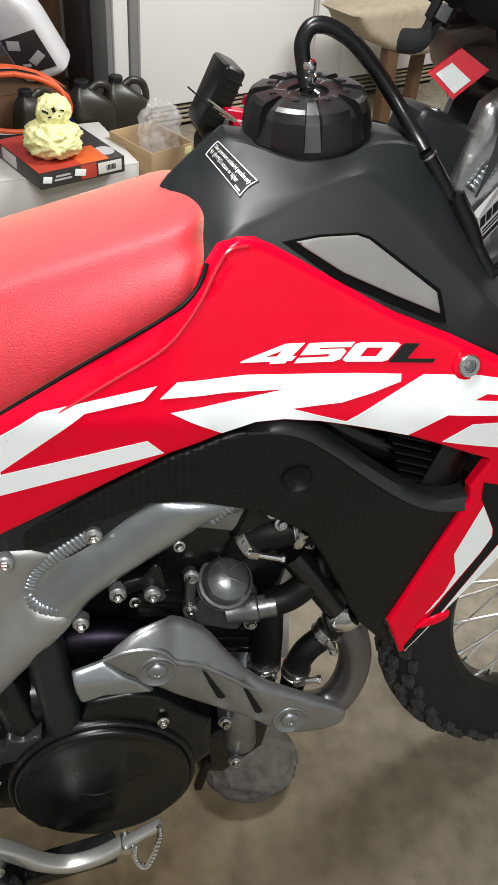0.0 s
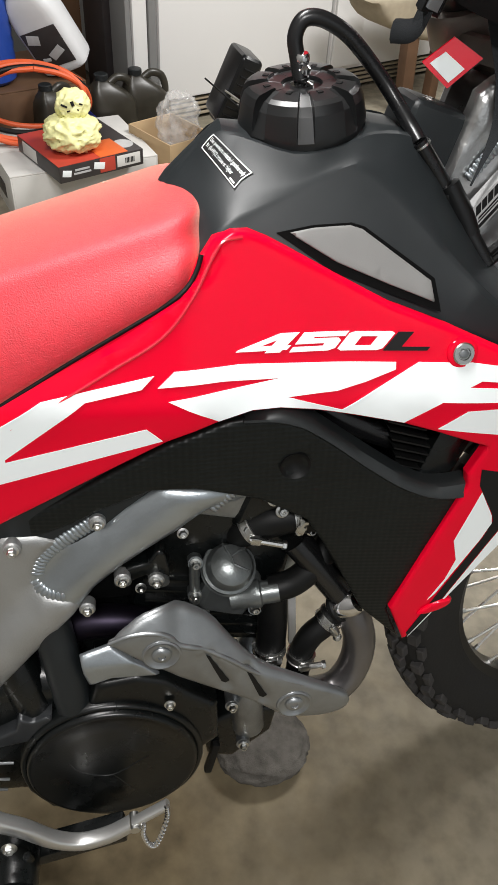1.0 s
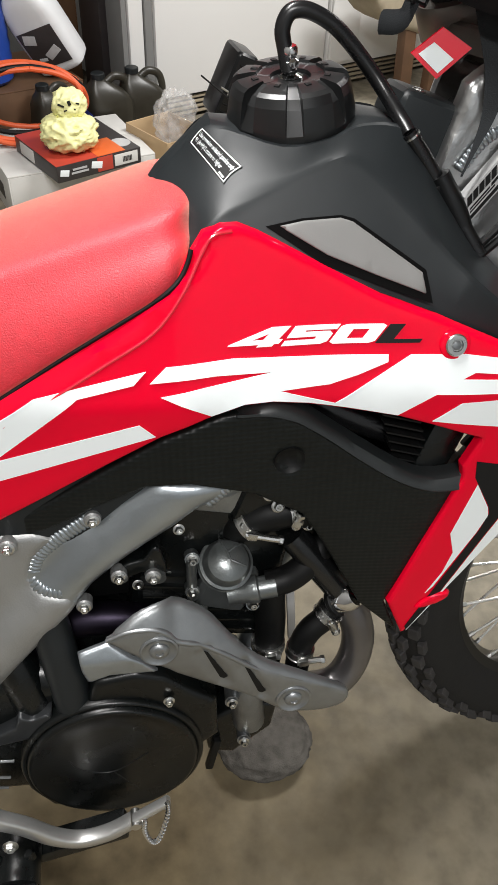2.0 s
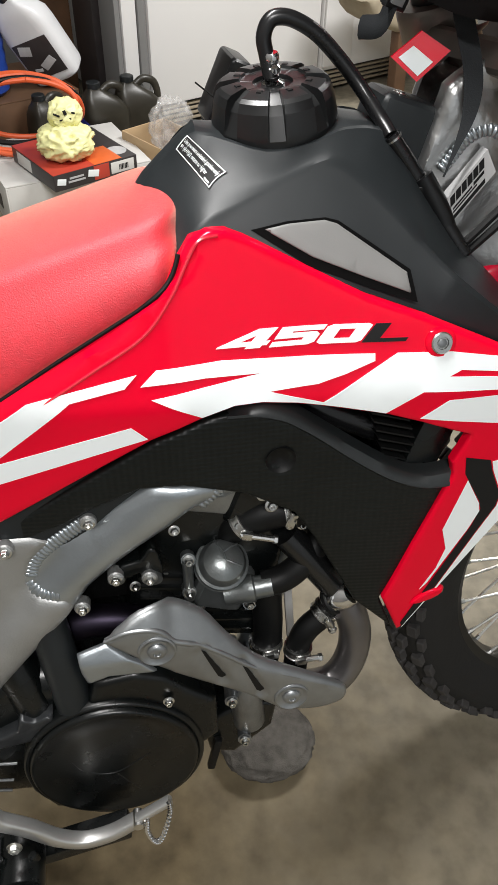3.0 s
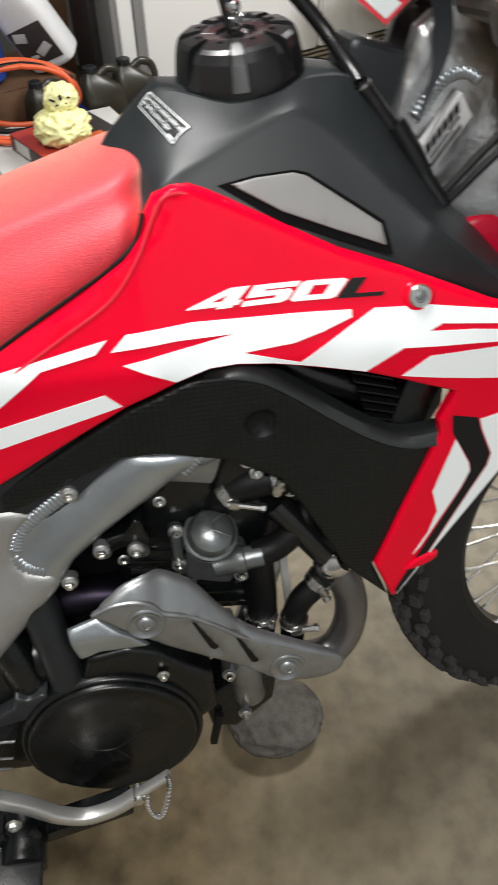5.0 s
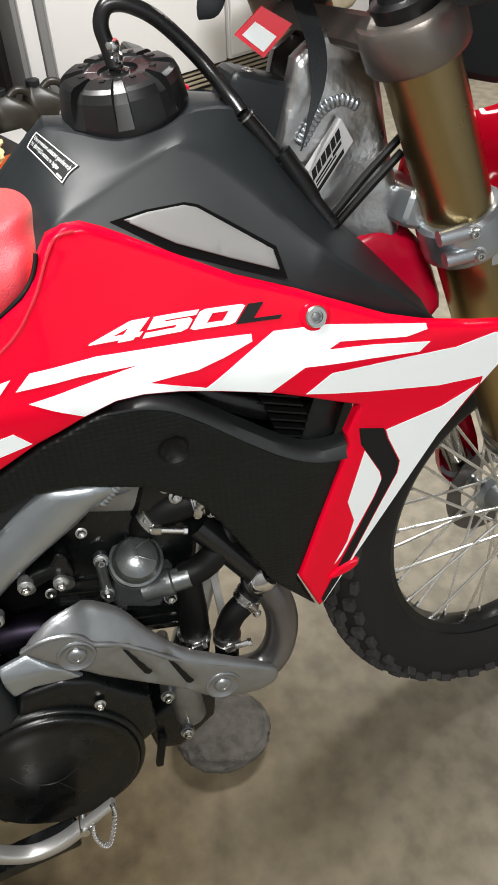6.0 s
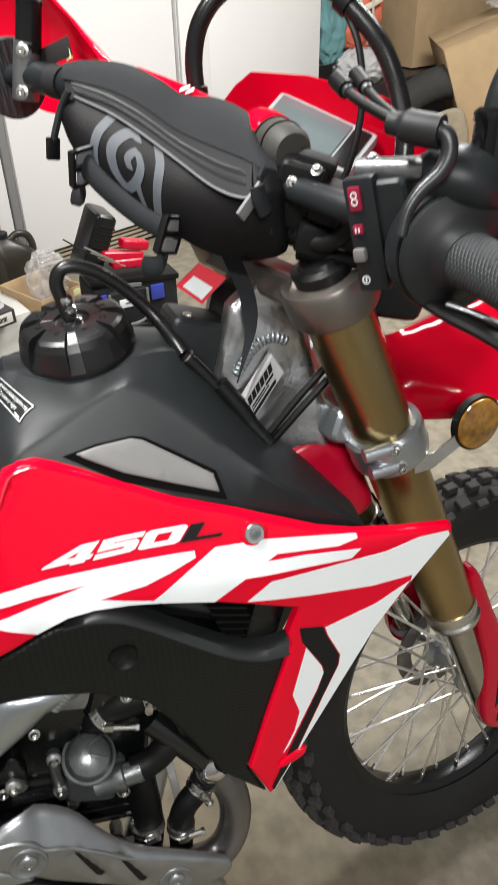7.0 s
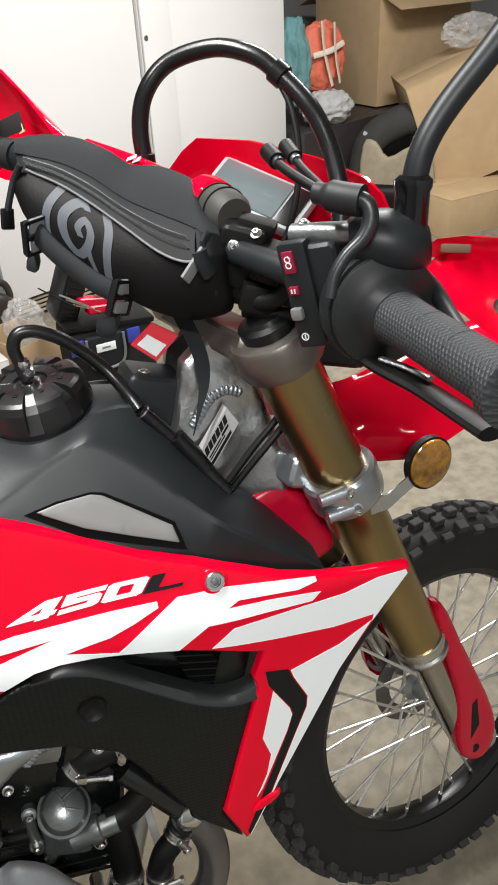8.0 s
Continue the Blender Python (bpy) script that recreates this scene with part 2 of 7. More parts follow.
def lathe_bm(profile, m=None, segs=24, wave=None, bm=None, caps=True):
    """Spin (radius, height) pairs round z; m places the result."""
    bm = bm or bmesh.new()
    m = m or Matrix()
    rings = []
    for r, h in profile:
        ring = []
        for k in range(segs):
            a = 2 * math.pi * k / segs
            q = r * (wave(a, h) if wave else 1.0)
            ring.append(bm.verts.new(m @ Vector((q * math.cos(a), q * math.sin(a), h))))
        rings.append(ring)
    for a, b in zip(rings, rings[1:]):
        for k in range(segs):
            bm.faces.new((a[k], a[(k + 1) % segs], b[(k + 1) % segs], b[k]))
    if caps:
        bm.faces.new(rings[0][::-1])
        bm.faces.new(rings[-1])
    return bm


def box_bm(size, m=None, bevel=0.004, segs=2, bm=None):
    own = bmesh.new()
    bmesh.ops.create_cube(own, size=1.0)
    bmesh.ops.scale(own, vec=size, verts=own.verts)
    if bevel:
        bmesh.ops.bevel(own, geom=own.edges[:], offset=bevel, segments=segs, profile=0.6, affect="EDGES", clamp_overlap=True)
    if m is not None:
        bmesh.ops.transform(own, matrix=m, verts=own.verts)
    if bm is None:
        return own
    tmp = bpy.data.meshes.new("tmp")
    own.to_mesh(tmp)
    own.free()
    bm.from_mesh(tmp)
    bpy.data.meshes.remove(tmp)
    return bm


def to_axis(p, axis):
    """A pose at p whose z runs along axis."""
    return Matrix.Translation(p) @ Vector(axis).to_track_quat("Z", "Y").to_matrix().to_4x4()


def bolt_bm(p, axis, r=0.006, h=0.005, washer=True):
    bm = bmesh.new()
    m = to_axis(p, axis)
    r *= 0.82
    h *= 0.7
    if washer:
        lathe_bm([(r * 1.36, 0), (r * 1.40, 0.0010), (r * 1.1, 0.0016)], m, 20, bm=bm)
    lathe_bm([(r, 0), (r, h * 0.8), (r * 0.82, h), (r * 0.5, h), (r * 0.45, h * 0.5)], m, 6 if washer else 16, bm=bm)
    return bm


def inside(p, poly):
    hit, k = False, len(poly)
    for i in range(k):
        (x0, y0), (x1, y1) = poly[i], poly[(i + 1) % k]
        if (y0 > p[1]) != (y1 > p[1]) and p[0] < (x1 - x0) * (p[1] - y0) / (y1 - y0) + x0:
            hit = not hit
    return hit


def resample(poly, step):
    out = []
    for i, a in enumerate(poly):
        a, b = Vector(a), Vector(poly[(i + 1) % len(poly)])
        n = max(1, round((b - a).length / step))
        out += [a.lerp(b, j / n) for j in range(n)]
    return out


def panel_bm(outline, yf, thick=0.004, r=0.0, step=0.008, side=1.0, rounding=0):
    """A curved sheet over the x-z outline: its outer face lies at yf(x, z), its rim is rounded by r, and it is thick metres deep."""
    from mathutils import geometry
    poly = [Vector(p) for p in outline]
    if rounding:
        poly = [v.to_2d() for v in spline([(*p, 0) for p in poly], rounding, True)]
    poly = resample(poly, step)
    if sum(a.x * b.y - a.y * b.x for a, b in zip(poly, poly[1:] + poly[:1])) < 0:
        poly.reverse()
    k = len(poly)
    flat = [tuple(p) for p in poly]
    arr = np.array(flat)
    nxt = np.roll(arr, -1, 0)
    seg = nxt - arr
    ln = (seg ** 2).sum(1) + 1e-12

    def edge_distance(p):
        u = np.clip(((np.array(p) - arr) * seg).sum(1) / ln, 0, 1)
        return float(np.sqrt((((arr + seg * u[:, None]) - np.array(p)) ** 2).sum(1).min()))

    pts = list(flat)
    if r:
        for i in range(k):
            d = (poly[(i + 1) % k] - poly[i - 1]).normalized()
            nrm = Vector((-d.y, d.x))
            for f in (0.12, 0.45, 1.0):
                q = poly[i] + nrm * r * f
                if inside(q, flat) and edge_distance(q) > 0.85 * r * f:
                    pts.append(tuple(q))
    lo, hi = arr.min(0), arr.max(0)
    for i, gx in enumerate(np.arange(lo[0], hi[0], step * 1.4)):
        for gz in np.arange(lo[1], hi[1], step * 1.4):
            q = (gx, gz + (step * 0.7 if i % 2 else 0))
            if inside(q, flat) and edge_distance(q) > max(r * 1.25, step * 0.6):
                pts.append(q)
    co, _, faces, *_ = geometry.delaunay_2d_cdt([Vector(p) for p in pts], [(i, (i + 1) % k) for i in range(k)], [], 1, 1e-6)
    bm = bmesh.new()
    front, rim = [], []
    for p in co:
        d = edge_distance(p)
        drop = r - math.sqrt(max(0.0, r * r - (r - d) ** 2)) if r and d < r else 0.0
        front.append(bm.verts.new((p.x, side * (yf(p.x, p.y) + drop), p.y)))
    for f in faces:
        try:
            bm.faces.new([front[i] for i in f])
        except ValueError:
            pass
    bm.edges.ensure_lookup_table()
    border = [e for e in bm.edges if len(e.link_faces) == 1]
    made = bmesh.ops.extrude_edge_only(bm, edges=border)
    for v in made["geom"]:
        if isinstance(v, bmesh.types.BMVert):
            v.co.y += side * max(0.0005, thick - r)
    return bm


def ease(a, b, x):
    u = min(1.0, max(0.0, (x - a) / (b - a)))
    return u * u * (3 - 2 * u)

# ---- the garage ----
ROOM = pose(0, 0, 0, 0, 0, 25)


def room_box(name, s0, s1, c0, c1, z0, z1, material, bevel=0.003):
    bm = box_bm((s1 - s0, c1 - c0, z1 - z0), ROOM @ pose((s0 + s1) / 2, (c0 + c1) / 2, (z0 + z1) / 2), bevel)
    return mesh_ob(name, bm, material)


def structure(ob, label, category):
    return tagged(ob, label, category, kind="structure")


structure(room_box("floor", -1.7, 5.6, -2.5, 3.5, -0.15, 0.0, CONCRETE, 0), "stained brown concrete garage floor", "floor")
structure(room_box("ceiling", -1.7, 5.6, -2.5, 3.5, 2.6, 2.75, CEILING, 0), "plain painted garage ceiling", "ceiling")
structure(room_box("wall_north", -1.7, 5.6, 3.3, 3.5, 0, 2.6, WALLPAINT, 0), "plain garage wall in darkened grey", "wall")
structure(room_box("wall_south", -1.7, 5.6, -2.5, -2.3, 0, 2.6, DOOR, 0), "plain white garage wall", "wall")
structure(room_box("wall_west", -1.7, -1.5, -2.3, 3.3, 0, 2.6, WALLPAINT, 0), "plain garage wall in darkened grey", "wall")
structure(room_box("wall_east", 5.4, 5.6, -2.3, 3.3, 0, 2.6, WALLPAINT, 0), "plain garage wall in darkened grey", "wall")


def room_part(name, s0, s1, c0, c1, z0, z1, material, parent, label="", bevel=0.003, m=None):
    bm = box_bm((s1 - s0, c1 - c0, z1 - z0), (m or ROOM) @ pose((s0 + s1) / 2, (c0 + c1) / 2, (z0 + z1) / 2), bevel)
    return part(name, bm, material, parent, label)


cabinet = thing("white_refrigerator", "tall white two-door refrigerator with a dark base grille", "refrigerator")
room_part("body", 1.20, 2.99, 2.50, 3.2, 0.02, 1.85, PAINT, cabinet, bevel=0.01)
room_part("door", 1.20, 2.052, 2.44, 2.497, 0.10, 1.84, PAINT, cabinet, bevel=0.012)
room_part("door", 2.066, 2.99, 2.44, 2.497, 0.10, 1.84, PAINT, cabinet, bevel=0.012)
room_part("handle_strip", 2.070, 2.232, 2.425, 2.439, 0.12, 1.80, PAINT, cabinet, "white moulded door edge strip", bevel=0.006)
part("screw", bolt_bm(ROOM @ Vector((2.088, 2.425, 1.035)), ROOM.to_3x3() @ Vector((0, -1, 0)), 0.010, 0.004), STEEL, cabinet)
room_part("base_grille", 1.22, 2.94, 2.47, 2.498, 0.01, 0.095, DARK_BOX, cabinet, "dark slatted base grille")
for i in range(4):
    room_part("slat", 1.24, 2.92, 2.455, 2.469, 0.018 + 0.02 * i, 0.028 + 0.02 * i, TAN, cabinet)

structure(room_box("trim", 1.075, 1.097, 2.47, 2.60, 0, 2.2, WALLPAINT), "grey vertical trim strip beside the refrigerator", "trim")
structure(room_box("trim", 1.100, 1.160, 2.46, 2.60, 0, 2.2, PAINT), "white vertical door trim strips", "trim")
structure(room_box("trim", 1.163, 1.196, 2.45, 2.60, 0, 2.2, WALLPAINT), "grey vertical trim strip beside the refrigerator", "trim")


def jug(name, label, at, size, turn, tilt, material, cap_material, category="jug", label_material=None, spin=0):
    """A moulded jug: bellied body, shoulder, neck, cap and a handle at one side."""
    w, d, h = size
    ob = thing(name, label, category, m=Matrix.Translation(at) @ pose(0, 0, 0, 0, tilt, turn) @ pose(0, 0, 0, 0, 0, spin))

    def ring(z, kx, ky, ox=0.0):
        pts = []
        for k in range(24):
            a = 2 * math.pi * k / 24
            c, s = math.cos(a), math.sin(a)
            pts.append((ox + kx * w / 2 * math.copysign(abs(c) ** 0.5, c), ky * d / 2 * math.copysign(abs(s) ** 0.5, s), z * h))
        return pts
    rings = [ring(0, 0.88, 0.86), ring(0.02, 0.97, 0.96), ring(0.06, 1, 1), ring(0.30, 1, 1), ring(0.55, 1, 1), ring(0.66, 0.97, 0.96), ring(0.76, 0.80, 0.84, -0.08 * w), ring(0.85, 0.52, 0.60, -0.17 * w), ring(0.90, 0.30, 0.40, -0.22 * w), ring(0.93, 0.27, 0.36, -0.22 * w)]
    part("body", loft_bm(rings), material, ob)
    part("cap", lathe_bm([(0.145 * w, 0), (0.15 * w, 0.005), (0.15 * w, 0.065 * h), (0.13 * w, 0.075 * h)], pose(-0.22 * w, 0, 0.925 * h), 24), cap_material, ob)
    hp = [(-0.05 * w, 0, 0.86 * h), (0.15 * w, 0, 0.93 * h), (0.38 * w, 0, 0.88 * h), (0.47 * w, 0, 0.74 * h), (0.46 * w, 0, 0.58 * h)]
    part("handle", tube_bm(hp, 0.085 * w, 10, 5, flat=0.8), material, ob)
    if label_material:
        part("label", box_bm((0.003, d * 0.74, h * 0.42), pose(-w / 2 - 0.0005, 0, 0.32 * h), 0.001), label_material, ob)
    return ob


def room_at(s, c, z):
    return ROOM @ Vector((s, c, z))


jug("oil_jug", "dark olive plastic oil jug with a black cap", Vector((-0.139, 2.515, 0)), (0.172, 0.12, 0.280), 20, 0, DARK_GREEN, BLACK, label_material=BLUE_PRINT)
jug("oil_jug", "dark olive plastic oil jug with a black cap", Vector((-0.012, 2.572, 0)), (0.172, 0.12, 0.280), 16, 0, DARK_GREEN, BLACK, label_material=BLUE_PRINT)
jug("oil_jug", "dark plastic jug standing behind the orange cord", room_at(0.72, 2.36, 0), (0.16, 0.11, 0.27), 40, 0, DARK_GREEN, BLACK)


def carton(name, label, m, size, material, category="box", flaps=0):
    """A closed or open carton; m is the pose of its base centre."""
    w, d, h = size
    ob = thing(name, label, category, m=m)
    t = 0.005
    part("base", box_bm((w, d, t), pose(0, 0, t / 2), 0.001), material, ob)
    for sx in (-1, 1):
        part("side_panel", box_bm((t, d, h - t), pose(sx * (w - t) / 2, 0, t + (h - t) / 2), 0.0015), material, ob)
    for sy in (-1, 1):
        part("side_panel", box_bm((w - 2 * t, t, h - t), pose(0, sy * (d - t) / 2, t + (h - t) / 2), 0.0015), material, ob)
    if flaps < 0:
        return ob
    if not flaps:
        for sy in (-1, 1):
            part("top_flap", box_bm((w + 0.001, d / 2 - 0.0015, t), pose(0, sy * d / 4, h + t / 2 + 0.0005), 0.0015), material, ob)
    else:
        for sx in (-1, 1):
            part("top_flap", box_bm((flaps, d, t), pose(sx * (w / 2 + flaps / 2 - 0.004), 0, h - flaps * 0.18, 0, sx * 22, 0), 0.0015), material, ob)
    return ob


white_carton = carton("white_carton", "scuffed white cardboard carton on the floor", Matrix.Translation((-0.30, 2.175, 0)) @ pose(0, 0, 0, 0, 0, 18), (0.50, 0.39, 0.15), CARD_WHITE)
part("printed_mark", box_bm((0.002, 0.12, 0.05), pose(-0.2512, -0.04, 0.07), 0.0005), DARK_BOX, white_carton, "black printed panel")
filter_box = thing("filter_box", "dark and orange printed air filter box lying on the carton", "box", m=Matrix.Translation((-0.256, 2.048, 0.1595)) @ pose(0, 0, 0, 0, 0, 28))
part("box_body", box_bm((0.30, 0.30, 0.052), pose(0, 0, 0.026), 0.003), DARK_BOX, filter_box)
part("top_print", box_bm((0.20, 0.296, 0.0012), pose(-0.05, 0, 0.0527), 0.0003), RED_PRINT, filter_box, "faded red and orange lid print")
part("top_print", box_bm((0.10, 0.12, 0.0012), pose(0.045, -0.088, 0.0535), 0.0003), ORANGE_PRINT, filter_box, "bright orange lid print")
part("top_print", lathe_bm([(0.034, 0), (0.034, 0.0012)], pose(0.112, -0.085, 0.0522), 24), PALE, filter_box, "round pale print")
part("label", box_bm((0.085, 0.0012, 0.036), pose(0.095, -0.1506, 0.028), 0.0003), CARD_WHITE, filter_box, "white barcode label")
for i in range(7):
    part("barcode_bar", box_bm((0.0022 + 0.001 * (i % 3), 0.0008, 0.017), pose(0.083 + 0.0052 * i, -0.1516, 0.027), 0), STICKER_BLACK, filter_box)
part("front_print", box_bm((0.055, 0.0012, 0.045), pose(0.018, -0.1506, 0.028), 0.0003), RED_PRINT, filter_box)
part("logo_shape", box_bm((0.038, 0.001, 0.022), pose(-0.012, -0.1515, 0.030, 0, 12, 0), 0.002), WHITE, filter_box, "white block shape")
part("side_print", box_bm((0.0012, 0.10, 0.040), pose(-0.1506, 0.06, 0.027), 0.0003), CARD_WHITE, filter_box, "white end label")
part("logo_shape", box_bm((0.030, 0.001, 0.020), pose(-0.125, -0.1512, 0.028, 0, 12, 0), 0.002), WHITE, filter_box, "white block shape")
for i, w in enumerate((0.05, 0.06)):
    part("text_bar", box_bm((w, 0.001, 0.006), pose(-0.072, -0.1512, 0.033 - 0.011 * i), 0), PALE, filter_box)


def crumpled(name, label, at, size, material, category, seed, fold=0.35, knot=False, fine_scale=1.0):
    """A crumpled thin sack: a folded ball, with a gathered top if asked."""
    rnd = random.Random(seed)
    ob = thing(name, label, category, m=Matrix.Translation(at))
    bm = bmesh.new()
    bmesh.ops.create_icosphere(bm, subdivisions=5, radius=1.0)
    off = Vector((rnd.random() * 9, rnd.random() * 9, rnd.random() * 9))
    for v in bm.verts:
        n = v.co.normalized()
        ridge = 1 - abs(noise.noise(n * 2.6 * fine_scale + off)) * 1.6
        fine = 1 - abs(noise.noise(n * 6.5 * fine_scale + off * 2)) * 1.4
        tiny = 1 - abs(noise.noise(n * 15 + off * 3)) * 1.4
        k = 1 + fold * (0.75 * (ridge - 0.6) + 0.45 * (fine - 0.6) + 0.035 * (tiny - 0.6))
        x, y, z = n * k
        if knot and z > 0.15:
            pinch = 1 - 0.42 * math.exp(-((z - 0.55) / 0.16) ** 2)
            x, y = x * pinch, y * pinch
            z = z * 1.25
        v.co = (x * size[0], y * size[1], max(-0.93, z) * size[2])
    low = min(v.co.z for v in bm.verts)
    for v in bm.verts:
        v.co.z -= low
    part("sack", bm, material, ob, sharp=80)
    return ob


crumpled("yellow_bag", "crumpled thin yellow plastic bag on the filter box", (-0.272, 1.985, 0.2125), (0.088, 0.078, 0.058), BAG_YELLOW, "plastic bag", 5, 0.30, fine_scale=0.75)
bundle = crumpled("yellow_bag", "knotted top bundle of yellow plastic bag with dark print", (-0.266, 2.000, 0.305), (0.054, 0.050, 0.046), BAG_YELLOW, "plastic bag", 8, 0.22, fine_scale=0.6)
for x, z, w, h, ry in ((-0.022, 0.052, 0.020, 0.006, 25), (0.004, 0.060, 0.010, 0.014, -20), (0.024, 0.058, 0.022, 0.005, 12), (0.014, 0.044, 0.018, 0.004, 30), (-0.008, 0.038, 0.014, 0.004, -15)):
    part("text_bar", box_bm((w, 0.004, h), pose(x, -0.0495 + 9.0 * x * x, z, -14, ry, 0), 0.0015), STICKER_BLACK, bundle, "dark printed bar")

small_box = carton("cardboard_box", "small open cardboard box filled with clear plastic bags", Matrix.Translation((0.055, 2.22, 0)) @ pose(0, 0, 0, 0, 0, 33), (0.19, 0.24, 0.185), CARD, flaps=-1)
part("tape", box_bm((0.03, 0.0012, 0.025), pose(0.065, -0.1206, 0.165), 0.0003), BAG_YELLOW, small_box, "strip of yellowish tape")
crumpled("clear_wrap", "crumpled clear plastic wrap stuffed in the small box", (0.085, 2.235, 0.115), (0.072, 0.074, 0.095), CLEAR, "plastic wrap", 3, 0.42, fine_scale=0.62)

# orange cord coil leaning on the carton pile
coil = thing("extension_cord", "coiled orange extension cord lying over the carton", "extension cord", m=Matrix.Translation((-0.44, 2.13, 0.163)))
rnd = random.Random(4)
for j in range(4):
    pts = []
    for i in range(15):
        a = 2 * math.pi * i / 14 + 0.5 * j
        rr = 1 - 0.035 * j + 0.02 * math.sin(3 * a + j)
        pts.append((0.20 * rr * math.cos(a) + 0.01 * j + 0.015, 0.05 + 0.04 * math.sin(a + j) + 0.012 * j, 0.125 + 0.118 * rr * math.sin(a)))
    part("cord_loop", tube_bm(pts, 0.0088, 10, 6), CORD if j in (0, 1, 3) else RUBBER, coil)

pile = carton("brown_carton", "low brown carton under the jugs and drum", Matrix.Translation(room_at(0.56, 2.62, 0)) @ pose(0, 0, 0, 0, 0, 25), (0.62, 0.42, 0.235), WOOD_BROWN)
jug("white_jug", "tilted white plastic jug with a dark blue label", room_at(0.838, 2.48, 0.285), (0.12, 0.19, 0.34), 25, -30, JUG_WHITE, BLACK, label_material=DARK_BOX, spin=48)
jug_label = bpy.data.objects["white_jug"]
for y, z, w, h, rx in ((0.035, 0.150, 0.045, 0.035, 20), (-0.02, 0.085, 0.060, 0.030, -25), (0.03, 0.070, 0.030, 0.012, 10)):
    part("label_print", box_bm((0.002, w, h), pose(-0.0632, y, z, rx, 0, 0), 0.0005), PALE, jug_label, "pale printed patch")
drum = thing("blue_drum", "blue ribbed plastic drum on the low carton", "drum", m=Matrix.Translation(room_at(0.555, 2.55, 0.2455)))
part("body", lathe_bm([(0.085, 0), (0.098, 0.012), (0.10, 0.05)] + [(0.10 + 0.004 * (i % 2), 0.06 + 0.022 * i) for i in range(9)] + [(0.10, 0.28), (0.085, 0.315), (0.04, 0.33)], None, 32), JUG_BLUE, drum)
part("lid", lathe_bm([(0.04, 0), (0.04, 0.03), (0.035, 0.034)], pose(0, 0, 0.325), 24), JUG_BLUE, drum)

board = room_box("brown_board", 0.88, 1.06, 2.84, 2.87, 0, 1.3, WOOD_BROWN)
tagged(board, "brown wooden board leaning by the wall", "board")
tall = thing("tall_box", "tall narrow dark box with white printed labels", "box")
room_part("box_body", 1.055, 1.195, 2.62, 2.80, 0, 1.5, DARK_BOX, tall)
room_part("label", 1.103, 1.138, 2.6165, 2.6195, 0.25, 1.1, PALE, tall, "long pale label")
for i in range(9):
    room_part("text_bar", 1.147, 1.170, 2.6165, 2.6195, 0.16 + 0.024 * i, 0.178 + 0.024 * i, WHITE, tall, bevel=0.0005)

# far side of the garage, beyond the refrigerator
def room_axes(corner, along, up):
    """A pose whose x runs along one vector and z as near as it can along the other."""
    x = Vector(along).normalized()
    y = Vector(up).cross(x).normalized()
    z = x.cross(y)
    return ROOM @ Matrix.Translation(corner) @ Matrix((x, y, z)).transposed().to_4x4()


carton("cardboard_box", "large brown cardboard box on a dark heap", room_axes((4.22, 2.66, 0.50), (0.2, 1.0, 0.0), (0, 0, 1)), (0.58, 0.74, 0.58), CARD, flaps=0.18)
carton("cardboard_box", "large brown cardboard box leaning at a slant", room_axes((3.98, 1.80, 0.235), (0.62, -0.62, 0.34), (-0.28, 0.26, 0.92)), (0.66, 0.46, 0.60), CARD)
carton("cardboard_box", "wide brown cardboard box low on the floor", ROOM @ pose(3.78, 1.70, 0, 0, 0, -15), (0.9, 0.5, 0.20), CARD)
heap = thing("car_seat", "dark grey padded seat with a tan shell on the floor", "seat", m=ROOM @ pose(3.52, 2.02, 0, 0, 0, -58))
part("seat_base", box_bm((0.50, 0.42, 0.20), pose(0, 0.05, 0.10), 0.06, 4), RUBBER, heap)
arch = [(-0.25, 0.0, 0.20), (-0.20, 0.0, 0.40), (-0.05, 0.02, 0.50), (0.06, 0.04, 0.51), (0.10, 0.045, 0.505)]
part("backrest", tube_bm(arch, 0.085, 18, 6), mat("dark_grey_upholstery", (0.035, 0.034, 0.032), 0.85, vary=0.2, bump=0.4, bump_scale=200), heap, "dark grey curved backrest")
part("shell", panel_bm([(-0.22, 0.12), (-0.24, 0.40), (-0.17, 0.42), (-0.10, 0.34), (0.02, 0.40), (0.12, 0.38), (0.14, 0.12)], lambda x, z: -0.13 + 0.12 * abs(x), 0.03, 0.015, 0.02, 1.0, 3), TAN, heap, "tan moulded shell")
part("buckle", box_bm((0.05, 0.03, 0.02), pose(-0.22, -0.05, 0.45, 0, 20, 0), 0.006), PALE, heap)
crate = room_box("dark_crate", 3.02, 4.55, 2.34, 2.95, 0, 0.49, DARK_BOX)
tagged(crate, "dark plastic crate under the cardboard box", "crate")
vest = crumpled("safety_vest", "folded orange safety vest with pale stripes", room_at(3.30, 2.46, 0.665), (0.135, 0.08, 0.17), VEST, "vest", 21, 0.22, fine_scale=0.6)
for pts in ([(-0.04, -0.095, 0.34), (-0.03, -0.105, 0.20), (0.02, -0.100, 0.03)], [(0.03, -0.095, 0.33), (0.035, -0.105, 0.18), (0.07, -0.090, 0.04)], [(-0.09, -0.095, 0.18), (0.00, -0.112, 0.20), (0.09, -0.085, 0.23)]):
    part("reflective_stripe", tube_bm(pts, 0.014, 8, 6, flat=0.35), mat("cream_tape", (0.62, 0.56, 0.46), 0.6, vary=0.1), vest, "cream reflective tape")
crumpled("teal_cloth", "folded teal cloth beside the orange vest", room_at(3.14, 2.52, 0.60), (0.10, 0.08, 0.22), TEAL, "cloth", 22, 0.30, fine_scale=0.6)
